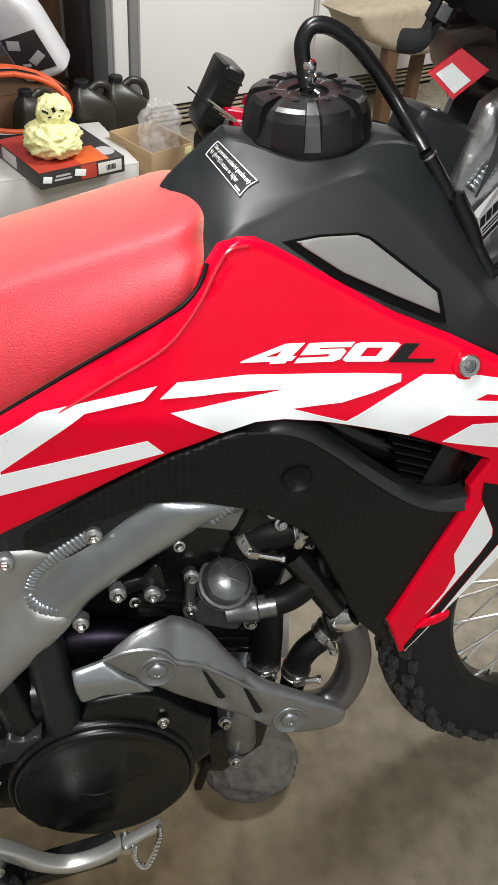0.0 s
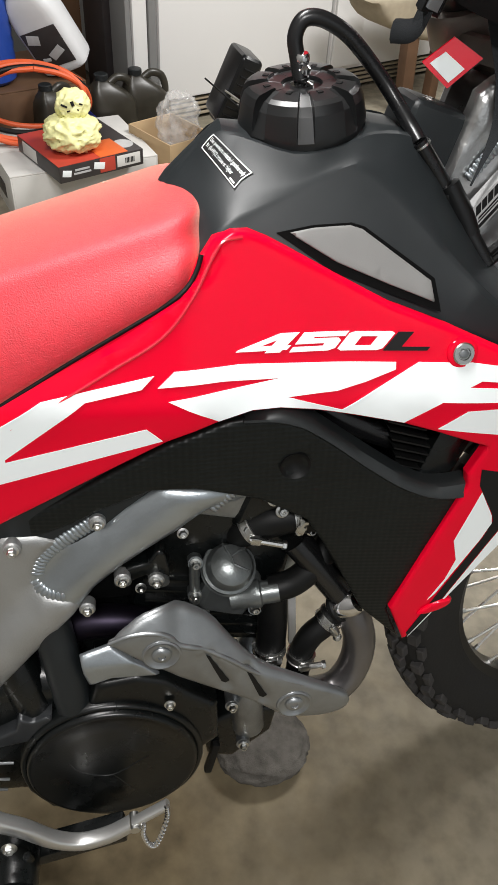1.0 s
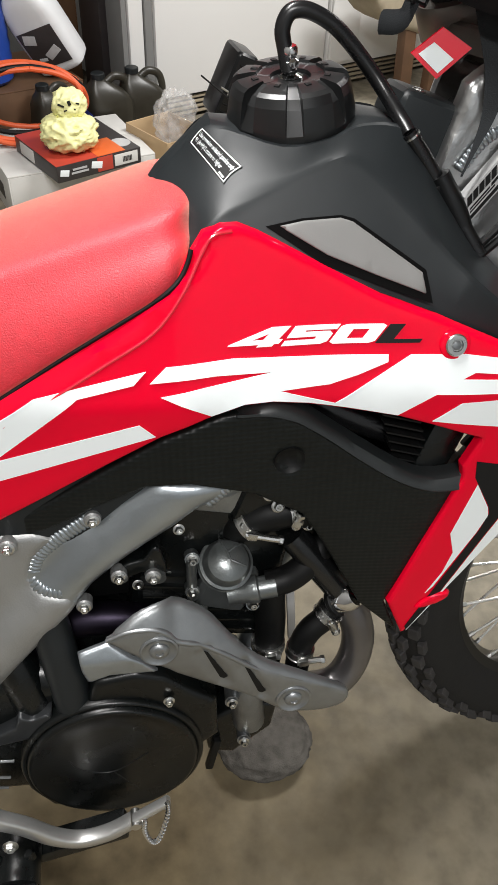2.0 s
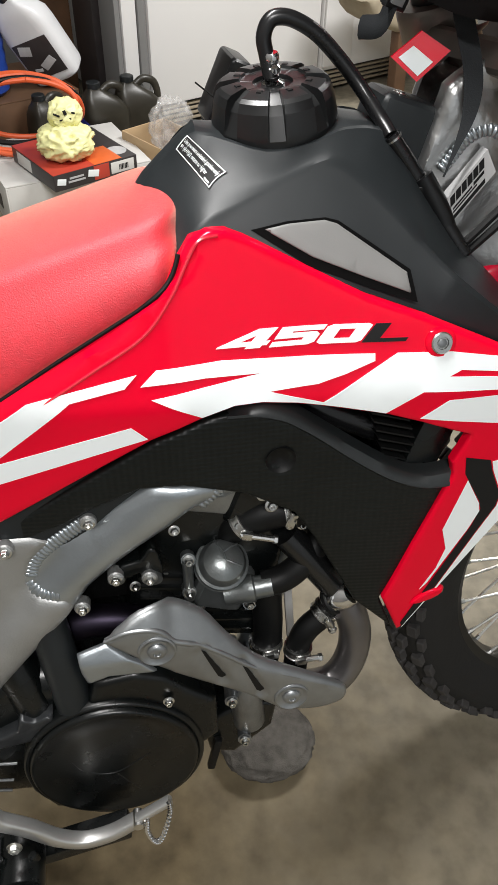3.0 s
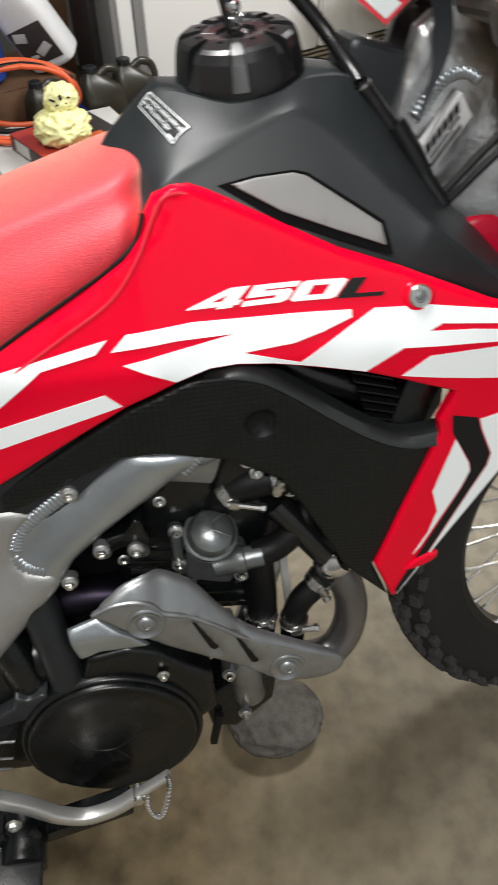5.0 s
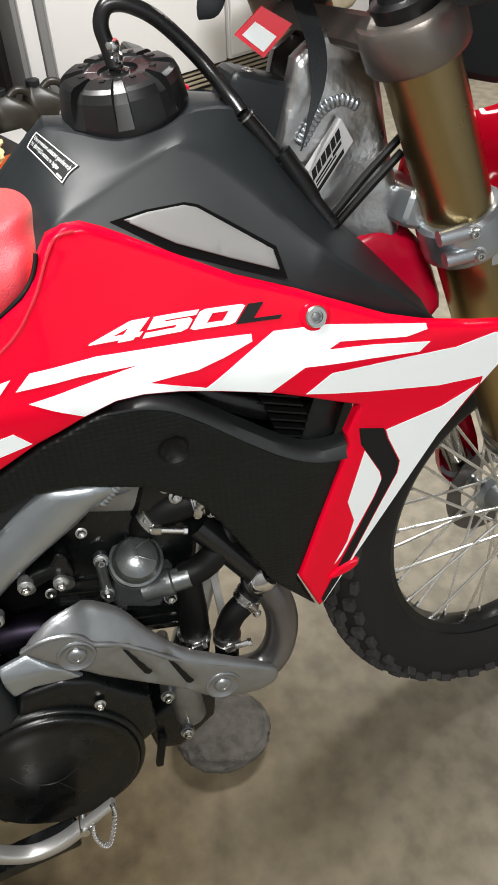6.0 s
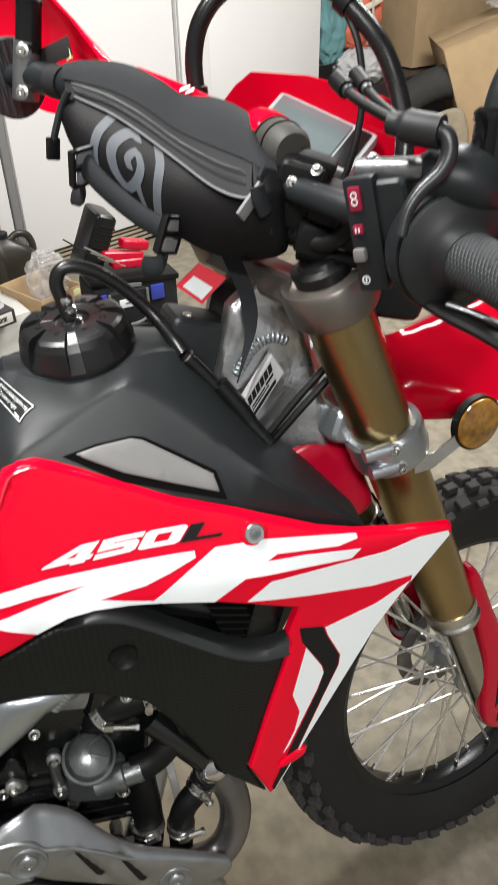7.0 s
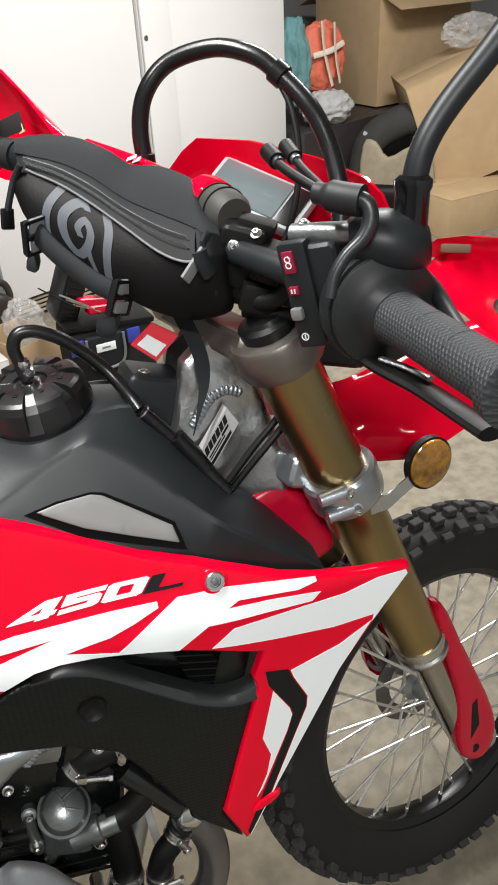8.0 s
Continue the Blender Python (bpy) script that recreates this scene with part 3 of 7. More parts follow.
crumpled("pale_cloth", "bundle of pale grey cloth on the crate", room_at(3.30, 2.42, 0.49), (0.15, 0.09, 0.09), PALE, "cloth", 23, 0.3, fine_scale=0.6)
crumpled("shop_rag", "bunched grey fibre rag on the concrete floor", (0.018, 0.050, 0.0), (0.076, 0.066, 0.026), RAG, "rag", 31, 0.10)
crumpled("clear_wrap", "crumpled clear plastic sheet on the leaning box", room_at(3.92, 1.93, 0.83), (0.15, 0.10, 0.08), CLEAR, "plastic wrap", 41, 0.5, fine_scale=0.7)
# ---- the motorcycle ----
BIKE = thing("motorcycle", "red, white and black off-road motorcycle leaning on its stand", "motorcycle", m=pose(0, 0, 0, -8, 0, 0))


def shroud_y(x, z):
    return -0.143 - 0.012 * ease(0, 0.15, x) + 0.30 * max(0, z - 0.80) + 0.10 * max(0, -0.1 - x)


def red_y(x, z):
    """The shroud with a step along its seat edge."""
    line = 0.905 + 0.76 * (x + 0.085) if x > -0.14 else 0.8632 + 0.62 * (x + 0.14)
    if x > -0.085:
        line = 0.905 + 2.2 * (x + 0.085)
    return shroud_y(x, z) + (0.005 * ease(-0.0015, 0.0035, z - line) if x < -0.055 else 0.0)


def inner_y(x, z):
    return shroud_y(x, z) + 0.006


def wing_y(x, z):
    return -0.120 + 0.50 * max(0, z - 0.87) - 0.012 * ease(0.05, 0.25, x)


def lift(f, d):
    return lambda x, z: f(x, z) - d


red_outline = [(-0.42, 0.70), (-0.33, 0.752), (-0.257, 0.802), (-0.195, 0.839), (-0.127, 0.877), (-0.108, 0.888), (-0.097, 0.903), (-0.087, 0.917), (-0.079, 0.928), (-0.065, 0.934), (-0.051, 0.934), (-0.036, 0.928), (0.019, 0.900), (0.065, 0.877), (0.113, 0.860), (0.16, 0.840), (0.192, 0.826), (0.226, 0.816), (0.274, 0.807), (0.328, 0.800), (0.328, 0.791), (0.284, 0.741), (0.242, 0.692), (0.185, 0.608), (0.134, 0.519), (0.120, 0.495), (0.099, 0.545), (0.121, 0.615), (0.152, 0.705), (0.149, 0.718), (0.162, 0.748), (0.114, 0.766), (0.082, 0.776), (0.042, 0.784), (0.002, 0.792), (-0.028, 0.796), (-0.052, 0.795), (-0.08, 0.786), (-0.123, 0.768), (-0.172, 0.740), (-0.223, 0.710), (-0.275, 0.680), (-0.330, 0.612), (-0.40, 0.56)]
side_cover = part("side_fairing", panel_bm(red_outline, red_y, 0.012, 0.004, 0.0055), RED, BIKE, "glossy red radiator shroud and side cover")
part("side_fairing", panel_bm(red_outline, shroud_y, 0.012, 0.005, 0.014, -1.0), RED, BIKE)
decals = {
    "white_stripe": [(-0.36, 0.724), (-0.308, 0.756), (-0.223, 0.809), (-0.131, 0.829), (-0.142, 0.818), (-0.188, 0.808), (-0.259, 0.754), (-0.259, 0.751), (-0.14, 0.783), (-0.127, 0.771), (-0.313, 0.714), (-0.36, 0.70)],
    "white_stripe ": [(-0.129, 0.819), (-0.115, 0.832), (-0.061, 0.836), (0.001, 0.834), (0.069, 0.833), (0.069, 0.827), (0.044, 0.817), (0.02, 0.810), (-0.022, 0.807), (0.025, 0.793), (0.080, 0.779), (0.042, 0.787), (0.002, 0.795), (-0.028, 0.799), (-0.052, 0.798), (-0.08, 0.789), (-0.121, 0.808), (-0.08, 0.815), (-0.028, 0.823), (-0.075, 0.823)],
    "white_stripe  ": [(0.025, 0.793), (0.088, 0.833), (0.134, 0.832), (0.224, 0.817), (0.225, 0.812), (0.205, 0.809), (0.144, 0.816), (0.133, 0.811), (0.173, 0.808), (0.227, 0.801), (0.217, 0.793), (0.172, 0.796), (0.111, 0.799), (0.080, 0.779)],
    "white_stripe   ": [(0.111, 0.772), (0.135, 0.789), (0.204, 0.790), (0.253, 0.790), (0.290, 0.797), (0.322, 0.796), (0.324, 0.791), (0.282, 0.745), (0.284, 0.753), (0.239, 0.753), (0.178, 0.761)],
    "white_stripe    ": [(0.281, 0.746), (0.244, 0.729), (0.188, 0.716), (0.191, 0.705), (0.204, 0.675), (0.202, 0.661), (0.186, 0.628), (0.152, 0.555), (0.123, 0.503), (0.160, 0.566), (0.242, 0.697)],
    "white_stripe     ": [(0.167, 0.697), (0.183, 0.667), (0.185, 0.657), (0.177, 0.636), (0.143, 0.567), (0.136, 0.558), (0.150, 0.586), (0.157, 0.612), (0.150, 0.638)],
    "black_stripe": [(0.161, 0.724), (0.186, 0.718), (0.190, 0.705), (0.203, 0.675), (0.201, 0.661), (0.185, 0.628), (0.151, 0.555), (0.123, 0.504), (0.121, 0.509), (0.138, 0.548), (0.180, 0.639), (0.186, 0.659), (0.183, 0.669), (0.163, 0.705)],
}
for name, outline in decals.items():
    white = name.startswith("white")
    for sd in (1.0, -1.0):
        part(name.strip(), panel_bm(outline, lift(shroud_y, 0.0011 if white else 0.0008), 0.0005, 0, 0.010, sd), WHITE if white else STICKER_BLACK, side_cover, "white vinyl graphic stripe" if white else "black vinyl stripe")

# slanted 450L lettering in flat strokes
glyphs = {
    "4": [[(-0.08, 0.12), (-0.08, 0.20), (0.52, 1.0), (0.94, 1.0), (0.94, 0.34), (1.04, 0.34), (1.04, 0.12), (0.94, 0.12), (0.94, 0.0), (0.60, 0.0), (0.60, 0.12), (0.50, 0.12), (0.50, 0.36), (0.60, 0.36), (0.60, 0.66), (0.35, 0.36), (0.495, 0.36), (0.495, 0.12)]],
    "5": [[(0, 0), (0.86, 0), (0.98, 0.12), (0.98, 0.52), (0.88, 0.66), (0.32, 0.66), (0.32, 0.74), (1.0, 0.74), (1.0, 1), (0, 1), (0, 0.40), (0.66, 0.40), (0.66, 0.26), (0, 0.26)]],
    "0": [[(0, 0.1), (0.1, 0), (0.90, 0), (1.0, 0.1), (1.0, 0.9), (0.90, 1), (0.50, 1), (0.50, 0.74), (0.68, 0.74), (0.68, 0.26), (0.32, 0.26), (0.32, 0.74), (0.495, 0.74), (0.495, 1), (0.1, 1), (0, 0.9)]],
    "L": [[(0, 0), (0.98, 0), (0.98, 0.2), (0.34, 0.2), (0.34, 1), (0, 1)]],
}
for i, ch in enumerate("450L"):
    for g in glyphs[ch]:
        pts = [(-0.060 + 0.0392 * (i + u * 0.96) + 0.0125 * v, 0.8435 - 0.0004 * i + 0.0150 * v) for u, v in g]
        if ch == "4":
            pts = [(x - 0.004 * (1 - (z - 0.843) / 0.0145), z) for x, z in pts]
        part("letter", panel_bm(pts, lift(shroud_y, 0.0010), 0.0005, 0, 0.006), STICKER_BLACK if ch == "L" else WHITE, side_cover, f"{'black' if ch == 'L' else 'white'} slanted character {ch}")

side_bolt = Vector((0.125, shroud_y(0.125, 0.84), 0.84))
part("shroud_bolt", lathe_bm([(0.0135, -0.002), (0.0135, 0.0006), (0.012, 0.0014), (0.0098, 0.0014)], to_axis(side_bolt, (0, -1, 0.28)), 28), RED, BIKE, "red boss round the bolt")
part("shroud_bolt", lathe_bm([(0.0095, 0), (0.0095, 0.0018), (0.0085, 0.0028), (0.0055, 0.0028), (0.005, 0.0014), (0.004, 0.0014)], to_axis(side_bolt + Vector((0, -0.0016, 0)), (0, -1, 0.28)), 28), STEEL, BIKE, "bright steel flange bolt")
part("shroud_bolt", lathe_bm([(0.0042, 0), (0.0042, 0.0030), (0.003, 0.0034)], to_axis(side_bolt + Vector((0, -0.0016, 0)), (0, -1, 0.28)), 6), ALLOY_DARK, BIKE)

# extra glossy bead on the moulded step, there to draw its highlight line
line_pts = spline([(x, shroud_y(x, z) + 0.0004, z) for x, z in ((-0.057, 0.931), (-0.072, 0.928), (-0.082, 0.915), (-0.098, 0.887), (-0.123, 0.858), (-0.165, 0.833), (-0.207, 0.809), (-0.25, 0.784))], 5)
part("moulded_line", tube_bm(line_pts, 0.0016, 8, 1), RED_EDGE, side_cover, "thin glossy ridge added for the highlight of the moulded step")

black_outline = [(-0.33, 0.64), (-0.278, 0.669), (-0.224, 0.700), (-0.172, 0.732), (-0.123, 0.761), (-0.074, 0.781), (-0.055, 0.7845), (-0.031, 0.7825), (-0.0082, 0.7755), (0.0060, 0.7665), (0.0235, 0.7538), (0.057, 0.7276), (0.092, 0.7047), (0.1245, 0.6922), (0.151, 0.6920), (0.150, 0.680), (0.098, 0.541), (0.117, 0.493), (0.071, 0.540), (0.042, 0.598), (0.024, 0.633), (0.005, 0.665), (-0.042, 0.695), (-0.099, 0.712), (-0.139, 0.711), (-0.185, 0.690), (-0.212, 0.674), (-0.249, 0.658), (-0.30, 0.645)]


def black_y(x, z):
    hole = math.hypot(x + 0.010, z - 0.731)
    dent = 0.006 * (1 - ease(0.006, 0.0135, hole))
    return inner_y(x, z) + dent


side_panel = part("side_panel", panel_bm(black_outline, black_y, 0.010, 0.004, 0.0055), BLACK_FINE, BIKE, "matt black grained side panel with a round recess")
part("side_panel", panel_bm(black_outline, lambda x, z: inner_y(x, z) + 0.004, 0.010, 0.004, 0.014, -1.0), BLACK_FINE, BIKE)

lip_top = [(-0.0534, 0.7873), (-0.031, 0.7925), (-0.016, 0.7900), (0.0018, 0.7811), (0.0229, 0.765), (0.056, 0.7407), (0.0966, 0.7137), (0.123, 0.7036), (0.158, 0.7065)]
lip_low = [(-0.0584, 0.7833), (-0.031, 0.7819), (-0.0082, 0.7746), (0.0060, 0.7655), (0.0235, 0.7528), (0.057, 0.7266), (0.092, 0.7037), (0.1245, 0.6912), (0.158, 0.6912)]
rings = []
for p, q in zip(spline([(x, 0, z) for x, z in lip_top], 5), spline([(x, 0, z) for x, z in lip_low], 5)):
    yb = shroud_y(p.x, q.z) + 0.002
    rings.append([Vector((p.x, yb + 0.020, p.z + 0.002)), Vector((p.x, yb + 0.008, p.z)), Vector((p.x, yb + 0.0035, p.z - 0.0015)), Vector((q.x, yb - 0.0012, q.z + 0.0035)), Vector((q.x, yb - 0.0016, q.z + 0.0010)), Vector((q.x, yb + 0.0002, q.z - 0.0008)), Vector((q.x, yb + 0.010, q.z - 0.001))])
part("panel_lip", loft_bm(rings), mat("smooth_black_lip_plastic", (0.0125, 0.0150, 0.0155), 0.40, vary=0.1, spec=0.6), side_panel, "smooth satin lip of the black panel", 40)
rec = Vector((-0.010, black_y(-0.010, 0.731), 0.731))
part("round_recess", lathe_bm([(0.0150, 0.0), (0.0146, 0.0014), (0.0128, 0.0012), (0.0118, -0.006)], to_axis(rec + Vector((0, -0.005, 0)), (0, -1, 0)), 32, caps=False), BLACK_GLOSS, side_panel, "round moulded recess")
part("duct_hose", tube_bm([(0.0, -0.085, 0.778), (0.037, -0.095, 0.757), (0.085, -0.098, 0.735), (0.14, -0.10, 0.712)], 0.016, 16, 5), mat("glossy_duct_rubber", (0.006, 0.006, 0.0065), 0.25, vary=0.2), BIKE, "glossy black coolant hose behind the panel")
part("recess_cup", lathe_bm([(0.0140, 0.0012), (0.0130, 0.0004), (0.0095, -0.0028), (0.0, -0.0042)], to_axis(rec + Vector((0, -0.006, 0)), (0, -1, 0)), 32, caps=False), RUBBER, side_panel, "dark round recess")
# fuel tank: a crowned body folded along a ridge on each side
ridge = [(-0.104, 0.893), (-0.088, 0.913), (-0.067, 0.935), (-0.042, 0.944), (-0.005, 0.958), (0.031, 0.972), (0.052, 0.970), (0.092, 0.935), (0.128, 0.898), (0.162, 0.871), (0.213, 0.832), (0.243, 0.808)]
skirt = [(-0.106, 0.880), (-0.092, 0.893), (-0.074, 0.903), (-0.052, 0.915), (-0.018, 0.898), (0.019, 0.882), (0.050, 0.868), (0.078, 0.856), (0.115, 0.838), (0.150, 0.824), (0.195, 0.808), (0.238, 0.796)]
inner = [(-0.124, 0.930, -0.012), (-0.108, 0.951, -0.012), (-0.090, 0.968, -0.012), (-0.062, 0.991, -0.020), (-0.010, 0.982, -0.056), (0.030, 0.986, -0.054), (0.060, 0.994, -0.046), (0.100, 0.988, -0.040), (0.134, 0.948, -0.040), (0.167, 0.898, -0.045), (0.207, 0.858, -0.058), (0.247, 0.812, -0.092)]


def tank_lines(sd):
    tuck = lambda x: 0.022 * ease(-0.078, -0.104, x)
    a = spline([(x, sd * (wing_y(x, z) + tuck(x)), z) for x, z in ridge], 4)
    b = spline([(x, sd * y, z) for x, z, y in inner], 4)
    c = spline([(x, sd * (wing_y(x, z) + tuck(x)), z) for x, z in skirt], 4)
    return a, b, c


def tank_point(a, b, s, w, out=0.0):
    """A point of the upper facet: s along the rows, w from the ridge up to the crown."""
    i = min(int(s), len(a) - 2)
    p, q = a[i].lerp(a[i + 1], s - i), b[i].lerp(b[i + 1], s - i)
    d = (a[i + 1] - a[i]).cross(q - p).normalized()
    if d.z < 0:
        d.negate()
    return p.lerp(q, w) + Vector((0, 0, -0.006 * w * (1 - w))) + d * out


for sd in (1.0, -1.0):
    a, b, c = tank_lines(sd)
    rows = []
    for i, (p, q, l) in enumerate(zip(a, b, c)):
        inward = Vector((0, -math.copysign(0.012, p.y), -0.012))
        rows.append([l + inward, l, l.lerp(p, 0.5), p.lerp(l, 0.06), p.lerp(q, 0.05)] + [tank_point(a, b, i, w) for w in (0.25, 0.5, 0.75, 0.95)] + [q + Vector((0, -q.y * 0.1, -0.001)), q + Vector((0, -q.y * 0.3, -0.03))])
    wing = part("tank_shell", loft_bm(rows, closed=False, caps=False), BLACK, BIKE, "satin black folded tank shell", 28)
    grey_outline = [(-0.018, 0.929), (0.003, 0.932), (0.033, 0.933), (0.043, 0.930), (0.100, 0.892), (0.103, 0.876), (0.064, 0.890), (0.021, 0.907)]
    rim_outline = [(-0.028, 0.929), (0.002, 0.9335), (0.034, 0.9345), (0.045, 0.9315), (0.103, 0.8935), (0.108, 0.869), (0.062, 0.884), (0.018, 0.900)]
    # flat band; the groove's shadow is in its colour, not its depth
    part("insert_rim", panel_bm(rim_outline, lift(wing_y, 0.0008), 0.002, 0.0, 0.008, sd), GROOVE_SHADE, wing, "flat black band for the groove shadow round the insert")
    part("insert", panel_bm(grey_outline, lift(wing_y, 0.0024), 0.003, 0.002, 0.006, sd), GREY, wing, "plain grey tank insert")
mid = []
for x, z, y in inner[:8]:
    mid.append([(x, y - 0.004, z - 0.03), (x, y - 0.001, z - 0.004), (x, y * 0.6, z + 0.002), (x, 0, z + 0.004), (x, -y * 0.6, z + 0.002), (x, -y + 0.001, z - 0.004), (x, -y + 0.004, z - 0.03)])
tank = part("fuel_tank", loft_bm([[Vector(p) for p in r] for r in mid]), BLACK, BIKE, "satin black plastic fuel tank")

# fuel cap with moulded grips, vent spigot and hose
cap_at = Vector((0.009, 0.0, 0.986))
cap_m = to_axis(cap_at, (-0.09, -0.16, 1.0)) @ pose(0, 0, 0, 0, 0, 90)
lobe = [(0.050, -0.012), (0.0530, -0.008), (0.0540, 0.010), (0.0538, 0.0135), (0.0508, 0.0300), (0.0478, 0.0368), (0.0440, 0.0392), (0.0330, 0.0410), (0.0285, 0.0412), (0.0275, 0.0390), (0.0170, 0.0382), (0.0163, 0.0350), (0.009, 0.0350)]
groove = [(0.050, -0.012), (0.0530, -0.008), (0.0540, 0.010), (0.0522, 0.0140), (0.0462, 0.0275), (0.0405, 0.0338), (0.0315, 0.0385), (0.0285, 0.0394), (0.0275, 0.0386), (0.0170, 0.0382), (0.0163, 0.0350), (0.009, 0.0350)]
groove.insert(5, (0.0440, 0.0300))
rings = []
for i in range(8):
    a0 = 45 * i + 14
    for da, low in ((0.0, True), (7.0, True), (14.0, True), (14.8, False), (22.0, False), (29.5, False), (37.0, False), (44.2, False)):
        ang = radians(a0 + da)
        rings.append([cap_m @ Vector((r * math.cos(ang), r * math.sin(ang), h)) for r, h in (groove if low else lobe)])
cap = part("fuel_cap", loft_bm(rings + rings[:1], closed=False, caps=False), mat("satin_black_cap_plastic", (0.0075, 0.0080, 0.0084), 0.34, vary=0.15, spec=0.62, rvar=0.05), BIKE, "large black screw cap with moulded grips", 12)
for i in range(8):
    ang = radians(45 * i + 14 + 29.5)
    part("vent_slot", box_bm((0.0050, 0.0045, 0.0016), cap_m @ pose(0.0315 * math.cos(ang), 0.0315 * math.sin(ang), 0.0410, 0, 0, math.degrees(ang)), 0.0004), RUBBER, cap)
spig = part("vent_spigot", lathe_bm([(0.010, 0), (0.010, 0.003), (0.0055, 0.005), (0.0055, 0.009), (0.0072, 0.0105), (0.0072, 0.015), (0.005, 0.017), (0.0062, 0.020), (0.0062, 0.024), (0.005, 0.026)], cap_m @ pose(0, 0, 0.0350), 20), CHROME, cap, "bright metal vent fitting")
HOSE = mat("glossy_black_hose_rubber", (0.006, 0.006, 0.0065), 0.28, vary=0.2, spec=0.5)
part("vent_hose", tube_bm([(0.0035, -0.0090, 1.0265), (0.0005, -0.006, 1.042), (-0.0020, -0.005, 1.056), (0.0020, -0.005, 1.0668), (0.0100, -0.005, 1.0705), (0.0235, -0.005, 1.0680), (0.0422, -0.005, 1.0574), (0.0625, -0.006, 1.0380), (0.0800, -0.012, 1.0170), (0.0925, -0.028, 0.9975), (0.0989, -0.045, 0.9845)], 0.0064, 14, 6), HOSE, BIKE, "black rubber breather hose")
sleeve = part("hose_sleeve", tube_bm([(0.0985, -0.044, 0.9855), (0.1117, -0.046, 0.9678), (0.1258, -0.048, 0.9481), (0.1385, -0.052, 0.9302), (0.1516, -0.058, 0.9116), (0.170, -0.065, 0.885)], 0.0076, 14, 5), HOSE, BIKE, "ribbed black sleeve on the hose")
part("sleeve_band", lathe_bm([(0.0078, -0.005), (0.0096, -0.004), (0.0096, 0.004), (0.0078, 0.005)], to_axis((0.1300, -0.0495, 0.9420), (0.6, -0.1, -0.8)), 18), BLACK_GLOSS, sleeve)
part("sleeve_band", lathe_bm([(0.0076, -0.0010), (0.0081, -0.0008), (0.0081, 0.0008), (0.0076, 0.0010)], to_axis((0.1010, -0.0445, 0.9825), (0.6, -0.1, -0.8)), 18), STEEL, sleeve)


def text_mesh(body, size):
    cu = bpy.data.curves.new("lettering", "FONT")
    cu.body, cu.size = body, size
    tmp = new("lettering", cu)
    bpy.context.view_layer.update()
    me = bpy.data.meshes.new_from_object(tmp.evaluated_get(bpy.context.evaluated_depsgraph_get()))
    bpy.data.objects.remove(tmp)
    return me


# fuel sticker on the tank shoulder
tank_a, tank_b, tank_c = tank_lines(1.0)
sticker_corners = [(11.2, 0.98), (13.0, 0.46), (10.8, 0.32), (9.6, 0.94)]


def sticker_point(u, v, out):
    """u along the writing, v up; both 0 to 1."""
    (s0, w0), (s1, w1), (s2, w2), (s3, w3) = sticker_corners
    s = (s0 * (1 - u) + s1 * u) * v + (s3 * (1 - u) + s2 * u) * (1 - v)
    w = (w0 * (1 - u) + w1 * u) * v + (w3 * (1 - u) + w2 * u) * (1 - v)
    return tank_point(tank_a, tank_b, s, w, out)


def sticker_patch(name, u0, v0, u1, v1, out, material, parent, label=""):
    return part(name, loft_bm([[sticker_point(u0 + (u1 - u0) * i / 8, v0 + (v1 - v0) * j / 4, out) for j in range(5)] for i in range(9)], closed=False, caps=False), material, parent, label)


sticker = sticker_patch("fuel_label", 0, 0, 1, 1, 0.0008, STICKER_BLACK, BIKE, "black fuel label with white writing")
for u0, v0, u1, v1 in ((0.02, 0.93, 0.98, 0.97), (0.02, 0.03, 0.98, 0.07), (0.015, 0.03, 0.03, 0.97), (0.97, 0.03, 0.985, 0.97)):
    sticker_patch("label_border", u0, v0, u1, v1, 0.0012, WHITE, sticker)
for body, u0, u1, v0, hgt in (("Use premium unleaded gasoline only", 0.06, 0.95, 0.60, 0.30), ("91 (R+M)/2 octane or higher", 0.06, 0.78, 0.27, 0.30)):
    me = text_mesh(body, 1.0)
    xs = [v.co.x for v in me.vertices]
    lo, hi = min(xs), max(xs)
    for v in me.vertices:
        v.co = sticker_point(u0 + (u1 - u0) * (v.co.x - lo) / (hi - lo), v0 + hgt * v.co.y, 0.0013)
    me.materials.clear()
    me.materials.append(WHITE)
    line = new("label_text", me)
    line.parent = sticker
sticker_patch("label_text", 0.80, 0.12, 0.93, 0.20, 0.0012, WHITE, sticker)

# seat
cover_edge = [(-0.42, 0.700), (-0.33, 0.752), (-0.257, 0.802), (-0.195, 0.839), (-0.127, 0.877), (-0.108, 0.888), (-0.08, 0.892)]


def seat_low(x):
    return 0.0065 + float(np.interp(x, [p[0] for p in cover_edge], [p[1] for p in cover_edge]))


